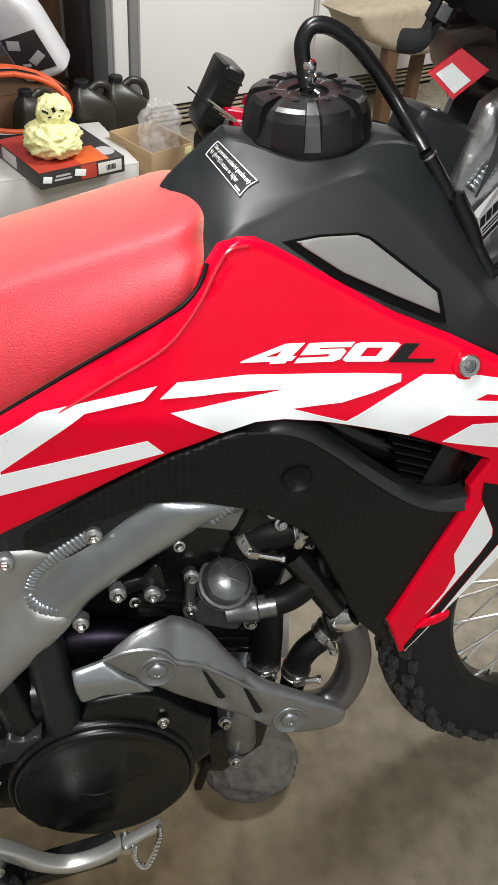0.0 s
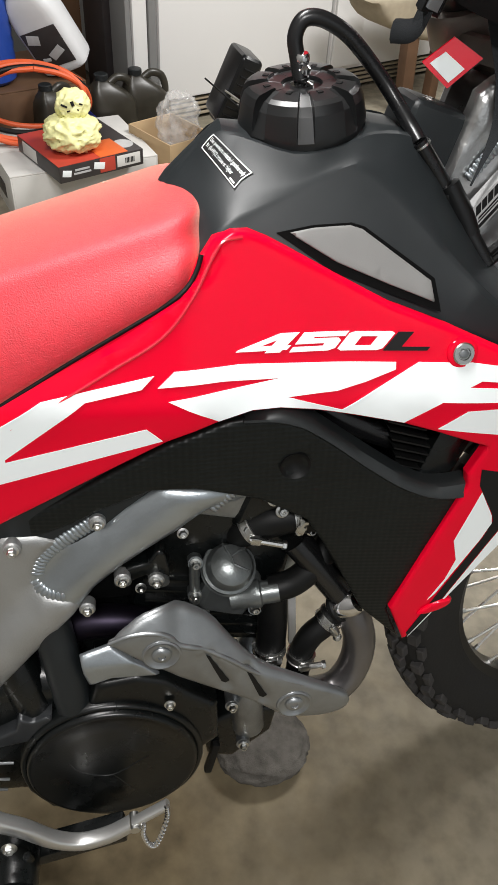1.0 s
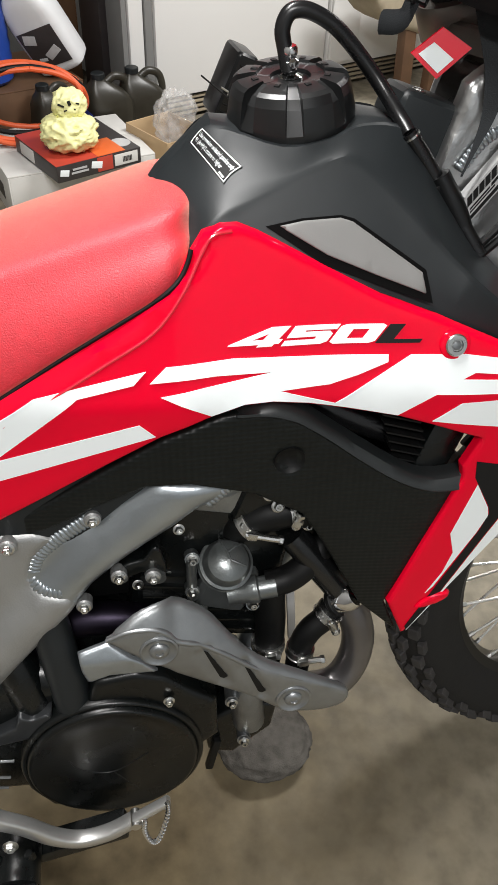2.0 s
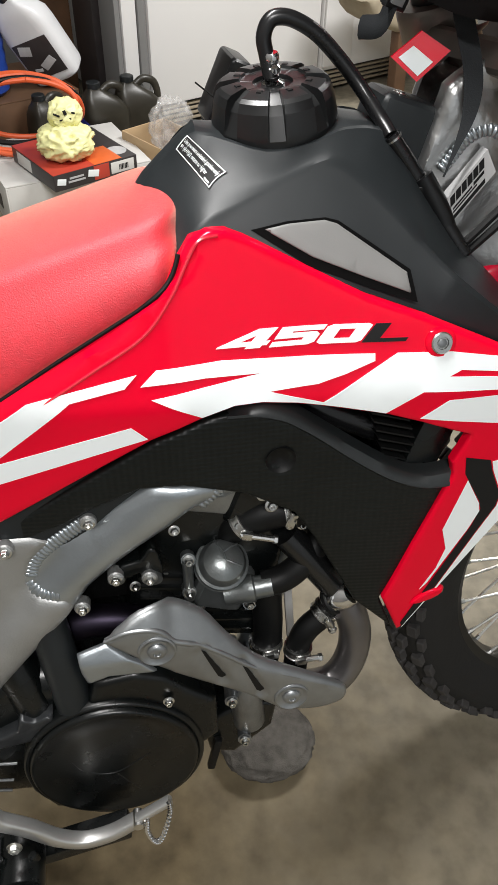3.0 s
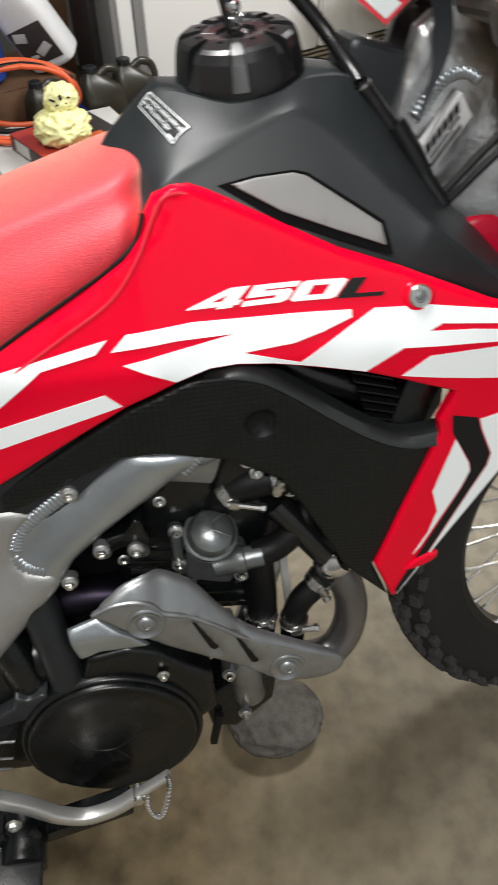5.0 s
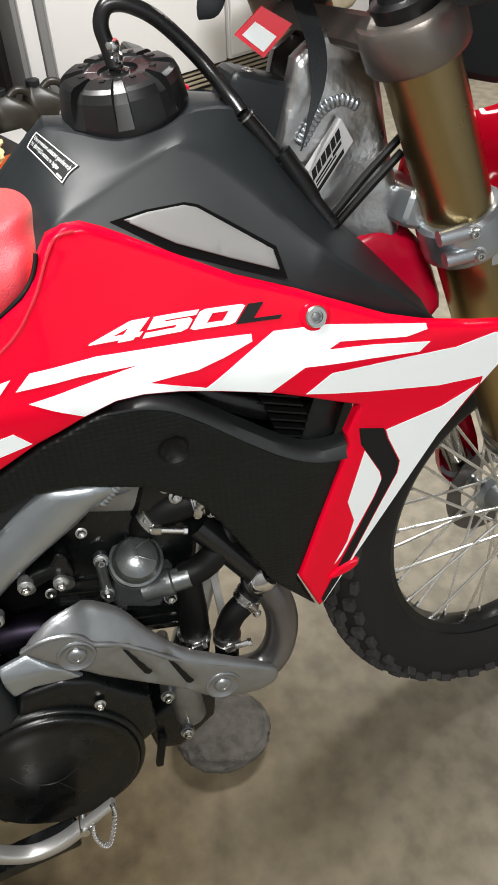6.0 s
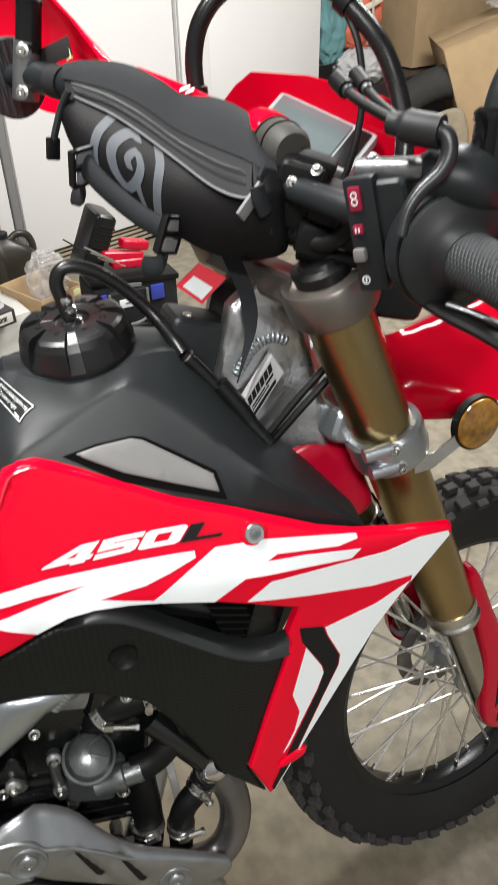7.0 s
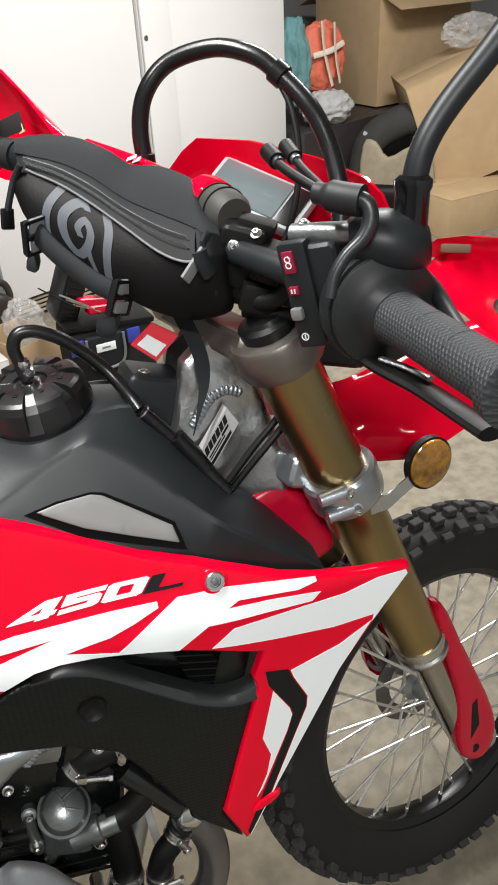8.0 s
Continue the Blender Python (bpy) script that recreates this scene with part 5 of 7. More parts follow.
guard = part("heat_shield", panel_bm(shield, shield_y, 0.006, 0.005, 0.0042, 1.0, 3), GUARD, BIKE, "silver painted heat shield with two slots", 70)
for (x0, z0), (x1, z1) in slots:
    part("slot", panel_bm([(x0 - 0.001, z0), (x0 + 0.003, z0 - 0.003), (x1 + 0.004, z1 + 0.004), (x1, z1), (x1 - 0.004, z1 + 0.003)], lift(shield_y, 0.0013), 0.002, 0, 0.004), RUBBER, guard, "dark slot in the shield")
part("shield_fold", tube_bm([(x, shield_y(x, z) + 0.0024, z) for x, z in fold[:-1]], lambda u: 0.0022 + 0.0016 * math.sin(math.pi * u), 12, 4), GUARD, guard, "pressed fold along the shield")
for x, z in ((-0.1392, 0.5358), (0.0003, 0.4318)):
    base = Vector((x, shield_y(x, z) - 0.0005, z))
    part("shield_dish", lathe_bm([(0.0200, -0.002), (0.0192, 0.0012), (0.0175, 0.0020), (0.0160, 0.0012), (0.0130, -0.0005), (0.0, -0.0005)], to_axis(base, (0, -1, 0.05)), 36), GUARD, guard, "pressed dish round the bolt")
    part("shield_bolt", lathe_bm([(0.0098, -0.0005), (0.0098, 0.0012), (0.0085, 0.0026), (0.0068, 0.0036), (0.0040, 0.0038), (0.0032, 0.0022), (0.0, 0.0022)], to_axis(base, (0, -1, 0.05)), 28), GUARD, guard)
part("case_bracket", panel_bm([(-0.2213, 0.5120), (-0.1898, 0.5200), (-0.1568, 0.4943), (-0.1421, 0.4768), (-0.1918, 0.4800), (-0.2146, 0.4722), (-0.2193, 0.490)], lambda x, z: -0.148 + 0.5 * max(0, z - 0.502), 0.006, 0.003, 0.004), ALLOY, BIKE, "bright cast bracket")
for x, y, z in ((-0.133, -0.150, 0.430), (-0.0600, -0.124, 0.3756), (-0.0454, -0.124, 0.2976)):
    part("case_bolt", bolt_bm((x, y, z), (0, -1, 0.1), 0.0055, 0.009), STEEL, BIKE)
part("oil_pipe", tube_bm([(-0.042, -0.09, 0.40), (-0.040, -0.100, 0.36), (-0.036, -0.100, 0.305)], 0.020, 18, 5), ALLOY_DARK, BIKE, "grey cast oil line lug")
for x, z in ((-0.0600, 0.3756), (-0.0454, 0.2976)):
    part("lug_boss", tube_bm([(x + 0.002, -0.10, z - 0.004), (x, -0.123, z)], 0.0085, 14, 1), ALLOY_DARK, BIKE)
part("down_tube_foot", panel_bm([(-0.095, 0.31), (-0.0353, 0.3369), (0.0005, 0.3285), (-0.0063, 0.2842), (-0.0547, 0.2387), (-0.0864, 0.2471)], lambda x, z: -0.100, 0.05, 0.006, 0.008), ENGINE_BLACK, BIKE)
part("skid_tab", box_bm((0.010, 0.010, 0.058), pose(-0.082, -0.105, 0.252, 0, 12, 0), 0.003), RUBBER, BIKE)
part("frame_down_tube", tube_bm([(0.09, 0.06, 0.62), (0.06, 0.06, 0.50), (0.0, 0.03, 0.34), (-0.05, -0.02, 0.26)], 0.020, 16, 6), ALLOY, BIKE)

# brake pedal and footpeg
pedal_path = [(-0.40, -0.185, 0.375), (-0.3405, -0.198, 0.3493), (-0.3255, -0.20, 0.3357), (-0.2993, -0.20, 0.3139), (-0.2729, -0.20, 0.2855), (-0.2433, -0.20, 0.271), (-0.2106, -0.20, 0.2774), (-0.1833, -0.20, 0.295), (-0.176, -0.20, 0.300)]
FORGED = mat("satin_forged_aluminium", (0.60, 0.60, 0.585), 0.36, 0.85, vary=0.06, scale=25, bump=0.2, bump_scale=500)


def flat_bar_bm(path, height, depth):
    """A forged bar with a rounded oblong section along a path in one upright plane."""
    pts = spline(path, 6)
    rings = []
    for i, p in enumerate(pts):
        d = (pts[min(i + 1, len(pts) - 1)] - pts[max(i - 1, 0)]).normalized()
        up = Vector((-d.z, 0, d.x)).normalized()
        h, w = height(i / (len(pts) - 1)), depth
        ring = []
        for k in range(16):
            a = 2 * math.pi * k / 16
            c, s = math.cos(a), math.sin(a)
            ring.append(p + up * h * math.copysign(abs(s) ** 0.45, s) + Vector((0, 1, 0)) * w * math.copysign(abs(c) ** 0.45, c))
        rings.append(ring)
    return loft_bm(rings)


pedal = part("brake_pedal", flat_bar_bm(pedal_path, lambda u: 0.0100 - 0.0040 * u, 0.0085), FORGED, BIKE, "forged aluminium brake pedal")
tip = part("pedal_tip", flat_bar_bm([(-0.182, -0.203, 0.3005), (-0.1684, -0.203, 0.3100), (-0.1430, -0.203, 0.3275)], lambda u: 0.0040, 0.0060), FORGED, pedal)
part("tip_hinge", tube_bm([(-0.181, -0.212, 0.2985), (-0.181, -0.192, 0.2985)], 0.0058, 14, 1), STEEL, pedal)
loop = [(-0.1709, -0.208, 0.305), (-0.1721, -0.210, 0.2873), (-0.1667, -0.211, 0.2663), (-0.1589, -0.211, 0.2662), (-0.1509, -0.210, 0.2877), (-0.1446, -0.208, 0.3149), (-0.1446, -0.206, 0.3300)]
part("pedal_tooth_plate", tube_bm(loop, 0.0022, 8, 8), CHROME, pedal, "serrated steel tread loop")
for i, p in enumerate(spline(loop, 4)):
    part("tread_tooth", lathe_bm([(0.0034, 0), (0.0026, 0.0035), (0.001, 0.005)], to_axis(p, (0.3, -1, -0.2)), 6), CHROME, pedal)
peg = part("footpeg", box_bm((0.085, 0.13, 0.012), pose(-0.335, -0.235, 0.262, 0, 8, 0), 0.003), ENGINE_BLACK, BIKE, "black steel footpeg with teeth")
for i in range(10):
    part("peg_tooth", lathe_bm([(0.007, 0), (0.006, 0.008), (0.004, 0.012)], pose(-0.372 + 0.018 * (i % 5), -0.285 + 0.075 * (i // 5), 0.266), 8), ENGINE_BLACK, peg)
part("peg_pivot", tube_bm([(-0.3159, -0.235, 0.2513), (-0.3159, -0.18, 0.2560)], 0.026, 24, 1), ENGINE_BLACK, BIKE, "round black footpeg pivot")
part("pivot_bolt", bolt_bm((-0.3125, -0.221, 0.3165), (0, -1, 0.1), 0.0075, 0.008), STEEL, BIKE)
part("peg_bracket", box_bm((0.16, 0.03, 0.018), pose(-0.27, -0.185, 0.245, 0, -14, 0), 0.004), ENGINE_BLACK, BIKE)

# steering head, fork and clamps
TURNED = radians(8)
CAST = mat("bright_raw_casting", (0.46, 0.46, 0.455), 0.30, 0.95, vary=0.18, scale=30, bump=0.5, bump_scale=140, depth=0.0012)
head_axis = Vector((-0.385, 0, 0.923))
part("steering_head", tube_bm([(0.215, 0.0, 0.88), (0.180, 0.0, 0.99)], 0.034, 24, 1), CAST, BIKE, "cast aluminium steering head")
def gusset_y(x, z):
    return -0.041 - 0.012 * ease(0.16, 0.24, x) * ease(0.97, 0.87, z) - 0.006 * noise.noise(Vector((x * 28, 3.1, z * 28)))


gusset = [(0.12, 0.93), (0.132, 0.965), (0.148, 1.02), (0.185, 1.045), (0.222, 1.01), (0.238, 0.92), (0.245, 0.85), (0.215, 0.81), (0.15, 0.83)]
for sd in (1.0, -1.0):
    part("head_gusset", panel_bm(gusset, gusset_y, 0.02, 0.010, 0.006, sd), CAST, BIKE, "rough cast frame gusset")
weld([(0.150, 0.955), (0.168, 0.978), (0.188, 0.985), (0.208, 0.975)], "weld_bead", -0.0420, 0.0058)
plate_poly = [(0.151, 0.934), (0.181, 0.973), (0.192, 0.954), (0.156, 0.908)]
plate = part("frame_label", panel_bm(plate_poly, lambda x, z: -0.0575, 0.012, 0, 0.01), PALE, BIKE, "metal frame label with dark printed bars")


def spot(u, v):
    p0, p1, p3 = Vector(plate_poly[0]), Vector(plate_poly[1]), Vector(plate_poly[3])
    return tuple(p0 + (p1 - p0) * u + (p3 - p0) * v)


for u0, u1, a, b in [(0.06 + 0.145 * k, 0.18 + 0.145 * k, 0.10, 0.42) for k in range(6)] + [(0.06, 0.92, 0.80, 0.94), (0.12, 0.60, 0.54, 0.60), (0.12, 0.72, 0.66, 0.71), (0.64, 0.90, 0.50, 0.60)]:
    part("text_bar", panel_bm([spot(u0, a), spot(u1, a), spot(u1, b), spot(u0, b)], lambda x, z: -0.0582, 0.0006, 0, 0.02), STICKER_BLACK, plate)

fork_top, fork_mid, fork_end = Vector((0.221, -0.095, 1.050)), Vector((0.398, -0.056, 0.598)), Vector((0.490, -0.036, 0.365))
left_shift = Vector((-0.034, 0.194, 0.020))
for sh, lab in ((Vector(), "bronze upper fork tube"), (left_shift, "bronze upper fork tube")):
    part("fork_upper", tube_bm([fork_top + sh, fork_mid + sh], 0.0318, 36, 1), GOLD, BIKE, lab)
    ax = (fork_mid - fork_top).normalized()
    part("fork_seal", lathe_bm([(0.0335, -0.014), (0.0350, -0.010), (0.0345, -0.004), (0.0328, -0.002), (0.0328, 0.004), (0.0355, 0.007), (0.0350, 0.014), (0.0320, 0.018), (0.026, 0.020)], to_axis(fork_mid + sh, ax), 32), STEEL, BIKE, "bright fork seal ring")
    part("fork_lower", tube_bm([fork_mid + sh, fork_end + sh], 0.0215, 28, 1), POLISHED, BIKE, "dark polished lower fork leg")
    part("fork_cap", lathe_bm([(0.027, -0.01), (0.027, 0.008), (0.020, 0.010), (0.018, 0.014), (0.008, 0.014)], to_axis(fork_top + sh - ax * 0.008, -ax), 32), BLACK_GLOSS, BIKE)
    part("upper_clamp", lathe_bm([(0.040, -0.018), (0.0425, -0.014), (0.0425, 0.014), (0.040, 0.018)], to_axis(fork_top + sh + ax * 0.012, ax), 32), CLAMP, BIKE, "brownish grey cast upper fork clamp")
    lo = fork_top + sh + (fork_mid - fork_top) * 0.40
    part("lower_clamp", lathe_bm([(0.037, -0.022), (0.0405, -0.018), (0.0415, -0.008), (0.0405, 0.000), (0.0415, 0.008), (0.0405, 0.016), (0.037, 0.020)], to_axis(lo, ax), 32), ALLOY, BIKE, "bright cast lower fork clamp")
    for k in (-0.012, 0.012):
        bt = lo + ax * k + Vector((-0.008, -0.040 if sh.y == 0 else 0.040, 0.0))
        part("clamp_bolt", bolt_bm(bt, (-0.2, -1 if sh.y == 0 else 1, 0), 0.006, 0.012), STEEL, BIKE)
        part("clamp_lug", tube_bm([bt + Vector((-0.03, 0.006, -0.004)), bt + Vector((0.0, 0.004, 0))], 0.0075, 12, 1), ALLOY, BIKE)
    fg = [(x + sh.x, z) for x, z in ((0.412, 0.640), (0.418, 0.660), (0.432, 0.640), (0.452, 0.59), (0.500, 0.477), (0.520, 0.406), (0.510, 0.362), (0.488, 0.352), (0.462, 0.374), (0.452, 0.418), (0.448, 0.50))]
    gd = part("fork_guard", panel_bm(fg, (lambda x, z: -0.075 + 0.010 * ease(0.42, 0.50, x)) if sh.y == 0 else (lambda x, z: -0.165), 0.022, 0.009, 0.008, 1.0 if sh.y == 0 else -1.0, 2), RED_GUARD, BIKE, "red plastic fork guard")
    part("guard_hole", lathe_bm([(0.0075, 0), (0.0075, 0.0012)], to_axis((0.482 + sh.x, -0.0655 if sh.y == 0 else 0.1655, 0.382), (0, -1 if sh.y == 0 else 1, 0)), 20), RUBBER, gd)
    part("guard_slot", panel_bm([(0.474 + sh.x, 0.405), (0.488 + sh.x, 0.425), (0.482 + sh.x, 0.475), (0.474 + sh.x, 0.468)], (lambda x, z: -0.0757 + 0.010 * ease(0.42, 0.50, x)) if sh.y == 0 else (lambda x, z: -0.1655), 0.0008, 0, 0.008, 1.0 if sh.y == 0 else -1.0), RUBBER, gd)
mid_top = fork_top + left_shift / 2
part("upper_clamp_bridge", box_bm((0.075, 0.20, 0.028), Matrix.Translation(mid_top + Vector((0.004, 0.004, -0.030))) @ pose(0, 0, 0, 0, 20, 8), 0.010, 3), CLAMP, BIKE, "brownish grey cast clamp bridge")
lo_mid = fork_top + left_shift / 2 + (fork_mid - fork_top) * 0.40
part("lower_clamp_bridge", box_bm((0.07, 0.19, 0.036), Matrix.Translation(lo_mid + Vector((-0.02, 0, 0.004))) @ pose(0, 0, 0, 0, 20, 8), 0.010, 3), ALLOY, BIKE, "bright cast clamp bridge")
part("horn_cover", panel_bm([(0.180, 0.830), (0.195, 0.862), (0.235, 0.872), (0.266, 0.850), (0.292, 0.79), (0.285, 0.765), (0.240, 0.76)], lambda x, z: -0.055, 0.05, 0.012, 0.010, 1.0, 2), RED_GUARD, BIKE, "red plastic inner cover")

refl_c = Vector((0.382, -0.104, 0.879))
part("reflector_bracket", panel_bm([(0.300, 0.838), (0.330, 0.840), (0.372, 0.866), (0.365, 0.878), (0.330, 0.858), (0.300, 0.855)], lambda x, z: -0.108, 0.002, 0, 0.01), STEEL, BIKE, "thin steel bracket")
rf = part("reflector", lathe_bm([(0.0270, -0.004), (0.0280, 0), (0.0265, 0.004), (0.017, 0.0065), (0.0, 0.0075)], to_axis(refl_c, (0.17, -0.985, 0.0)), 36), AMBER, BIKE, "round amber side reflector")
part("reflector_rim", lathe_bm([(0.0295, -0.007), (0.0295, 0.001), (0.0275, 0.0015)], to_axis(refl_c, (0.17, -0.985, 0.0)), 36), RUBBER, rf)

# front wheel
WC = Vector((0.507, 0.085, 0.340))
WHEEL_SIZE = 0.942
SPOKE = mat("stainless_spoke_wire", (0.86, 0.85, 0.82), 0.30, 0.9, vary=0.08)
wheel_m = Matrix.Translation(WC) @ pose(0, 0, 0, -5, 0, 10) @ pose(0, 0, 0, 90, 0, 0) @ Matrix.Scale(WHEEL_SIZE, 4)
rim = part("front_wheel", lathe_bm([(0.229, -0.016), (0.246, -0.025), (0.250, -0.023), (0.248, -0.012), (0.236, 0.0), (0.248, 0.012), (0.250, 0.023), (0.246, 0.025), (0.229, 0.016), (0.224, 0.0), (0.229, -0.016)], wheel_m, 72, caps=False), BLACK_GLOSS, BIKE, "spoked front wheel with a black rim")
tyre_profile = [(0.242, -0.026), (0.262, -0.037), (0.290, -0.044), (0.312, -0.042), (0.326, -0.034), (0.334, -0.020), (0.337, 0.0), (0.334, 0.020), (0.326, 0.034), (0.312, 0.042), (0.290, 0.044), (0.262, 0.037), (0.242, 0.026)]
part("tyre", lathe_bm(tyre_profile, wheel_m, 96, caps=False), TYRE, rim, "black knobbly off-road tyre")
bm = bmesh.new()
for i in range(62):
    a = 2 * math.pi * i / 62
    rows3 = ((0.0, 0.341, 0.018), (0.021, 0.337, 0.014), (-0.021, 0.337, 0.014), (0.042, 0.316, 0.012), (-0.042, 0.316, 0.012)) if i % 2 else ((0.011, 0.340, 0.015), (-0.011, 0.340, 0.015), (0.037, 0.325, 0.017), (-0.037, 0.325, 0.017))
    for off, rad, wid in rows3:
        lean_k = math.degrees(math.atan2(off, 0.05))
        m = wheel_m @ pose(0, 0, 0, 0, 0, math.degrees(a)) @ Matrix.Translation((rad, 0, off)) @ pose(0, 0, 0, 0, -lean_k * 0.9, 0)
        box_bm((0.013, 0.0205, wid), m, 0.0015, 1, bm)
tk = part("tread", bm, TYRE_DUST, rim, "worn rubber knobbly tread")
tk["kind"] = "stuff"
part("hub", lathe_bm([(0.020, -0.045), (0.030, -0.044), (0.031, -0.034), (0.020, -0.028), (0.019, 0.028), (0.031, 0.034), (0.030, 0.044), (0.020, 0.045)], wheel_m, 32), ALLOY, rim, "bare aluminium hub")
part("axle", tube_bm([wheel_m @ Vector((0, 0, 0.125)), wheel_m @ Vector((0, 0, -0.125))], 0.011, 16, 1), STEEL, rim)
part("axle_lug", tube_bm([fork_end, wheel_m @ Vector((0, 0, 0.11))], 0.027, 20, 1), ALLOY, BIKE, "cast axle lug")
part("axle_lug", tube_bm([fork_end + left_shift, wheel_m @ Vector((0, 0, -0.11))], 0.027, 20, 1), ALLOY, BIKE, "cast axle lug")
for i in range(36):
    a = 2 * math.pi * i / 36
    sdz = 0.036 if i % 2 else -0.036
    b = a + (0.95 if (i // 2) % 2 else -0.95)
    p = wheel_m @ Vector((0.029 * math.cos(b), 0.029 * math.sin(b), sdz))
    q = wheel_m @ Vector((0.230 * math.cos(a), 0.230 * math.sin(a), 0.004 if i % 2 else -0.004))
    sp = part("spoke", tube_bm([p, q], 0.0023, 8, 1), SPOKE, rim)
    part("nipple", tube_bm([q.lerp(p, 0.0), q.lerp(p, 0.06)], 0.0036, 6, 1), STEEL, rim)
part("brake_disc", lathe_bm([(0.050, -0.0015), (0.078, -0.0015), (0.078, 0.0015), (0.050, 0.0015), (0.050, -0.0015)], wheel_m @ pose(0, 0, -0.052), 60, caps=False), HEAT, rim, "dark steel brake disc")

# front fender
rows = []
for i in range(21):
    u = i / 20
    x = 0.285 + 0.515 * u
    z = 0.870 + 0.045 * ease(0.05, 0.5, u) - 0.12 * max(0, u - 0.55)
    w = 0.048 + 0.050 * ease(0.05, 0.20, u) - 0.02 * u
    crown = 0.080 - 0.035 * u
    d = math.radians(6)
    ring = []
    for side, deep in ((1, 0.0), (-1, 0.004)):
        for k in range(13):
            v = side * (k / 6 - 1)
            y = v * (w - deep)
            ring.append((x - y * math.sin(d), y + (x - 0.3) * math.sin(d), z + crown * (1 - 0.55 * abs(v) - 0.45 * abs(v) ** 4) - deep))
    rows.append([Vector(p) for p in ring])
part("front_fender", loft_bm(rows), RED, BIKE, "glossy red plastic front fender", 60)
# ---- handlebar and controls ----
bar_path = [tuple(Vector((0.279, -0.198, 1.087)).lerp(Vector((0.272, -0.352, 1.079)), 0.95)), tuple(Vector((0.279, -0.198, 1.087)).lerp(Vector((0.272, -0.352, 1.079)), 0.5)), (0.279, -0.198, 1.087), (0.268, -0.170, 1.093), (0.238, -0.120, 1.108), (0.216, -0.05, 1.116), (0.198, 0.010, 1.124), (0.170, 0.070, 1.138), (0.122, 0.135, 1.166), (0.060, 0.195, 1.202), (0.020, 0.260, 1.218), (-0.015, 0.330, 1.215)]
bar = part("handlebar", tube_bm(bar_path, 0.0125, 16, 5), BLACK, BIKE, "black tapered handlebar")
g0, g1 = Vector((0.279, -0.198, 1.087)), Vector((0.272, -0.352, 1.079))
gax = (g1 - g0).normalized()
SMOOTH_RUBBER = mat("smooth_grey_rubber", (0.013, 0.0145, 0.015), 0.5, vary=0.1, spec=0.35)
GRIP_RUBBER = mat("grey_knurled_grip_rubber", (0.030, 0.034, 0.036), 0.55, vary=0.1)


def knurl_relief(m, origin, axis, turns, pitch, depth):
    """Diamond knurling round an axis, as relief."""
    t = m.node_tree
    z = Vector(axis).normalized()
    x = z.orthogonal().normalized()
    y = z.cross(x)
    co = t.nodes.new("ShaderNodeTexCoord")
    sub = t.nodes.new("ShaderNodeVectorMath")
    sub.operation = "SUBTRACT"
    sub.inputs[1].default_value = origin
    t.links.new(co.outputs["Object"], sub.inputs[0])
    along = []
    for v in (x, y, z):
        d = t.nodes.new("ShaderNodeVectorMath")
        d.operation = "DOT_PRODUCT"
        d.inputs[1].default_value = v
        t.links.new(sub.outputs[0], d.inputs[0])
        along.append(d.outputs["Value"])
    ang = t.nodes.new("ShaderNodeMath")
    ang.operation = "ARCTAN2"
    t.links.new(along[1], ang.inputs[0])
    t.links.new(along[0], ang.inputs[1])
    turned = t.nodes.new("ShaderNodeMath")
    turned.operation = "MULTIPLY"
    turned.inputs[1].default_value = turns
    t.links.new(ang.outputs[0], turned.inputs[0])
    waves = []
    for sign in (1, -1):
        add = t.nodes.new("ShaderNodeMath")
        add.operation = "MULTIPLY_ADD"
        add.inputs[1].default_value = sign * 2 * math.pi / pitch
        t.links.new(along[2], add.inputs[0])
        t.links.new(turned.outputs[0], add.inputs[2])
        sn = t.nodes.new("ShaderNodeMath")
        sn.operation = "SINE"
        t.links.new(add.outputs[0], sn.inputs[0])
        waves.append(sn)
    mul = t.nodes.new("ShaderNodeMath")
    mul.operation = "MAXIMUM"
    t.links.new(waves[0].outputs[0], mul.inputs[0])
    t.links.new(waves[1].outputs[0], mul.inputs[1])
    bp = t.nodes.new("ShaderNodeBump")
    bp.invert = True
    bp.inputs["Strength"].default_value, bp.inputs["Distance"].default_value = 0.8, depth
    t.links.new(mul.outputs[0], bp.inputs["Height"])
    t.links.new(bp.outputs[0], t.nodes["Principled BSDF"].inputs["Normal"])


knurl_relief(GRIP_RUBBER, g0, gax, 40, 0.0040, 0.0005)
grip = part("grip", lathe_bm([(0.0214, 0.024), (0.0205, 0.040), (0.0198, 0.058), (0.0197, 0.0745), (0.0192, 0.0750), (0.0192, 0.0757), (0.0197, 0.0762), (0.0195, 0.1170), (0.0190, 0.1175), (0.0190, 0.1182), (0.0195, 0.1187), (0.0192, 0.162), (0.0240, 0.166), (0.0250, 0.178), (0.0168, 0.180)], to_axis(g0, gax), 40), GRIP_RUBBER, bar, "dark grey knurled throttle grip")
part("grip_flange", lathe_bm([(0.038, -0.001), (0.0445, 0.0), (0.0455, 0.003), (0.0448, 0.006), (0.040, 0.008), (0.034, 0.0105), (0.0280, 0.0145), (0.0245, 0.020), (0.0222, 0.027), (0.018, 0.028)], to_axis(g0, gax), 48), SMOOTH_RUBBER, grip, "smooth rubber grip flange")
part("throttle_housing", lathe_bm([(0.030, -0.034), (0.040, -0.031), (0.0460, -0.022), (0.0480, -0.010), (0.0465, -0.002), (0.036, -0.001)], to_axis(g0, gax), 40), BLACK, bar, "round black throttle housing")
sw_m = to_axis(g0 - gax * 0.060, gax)
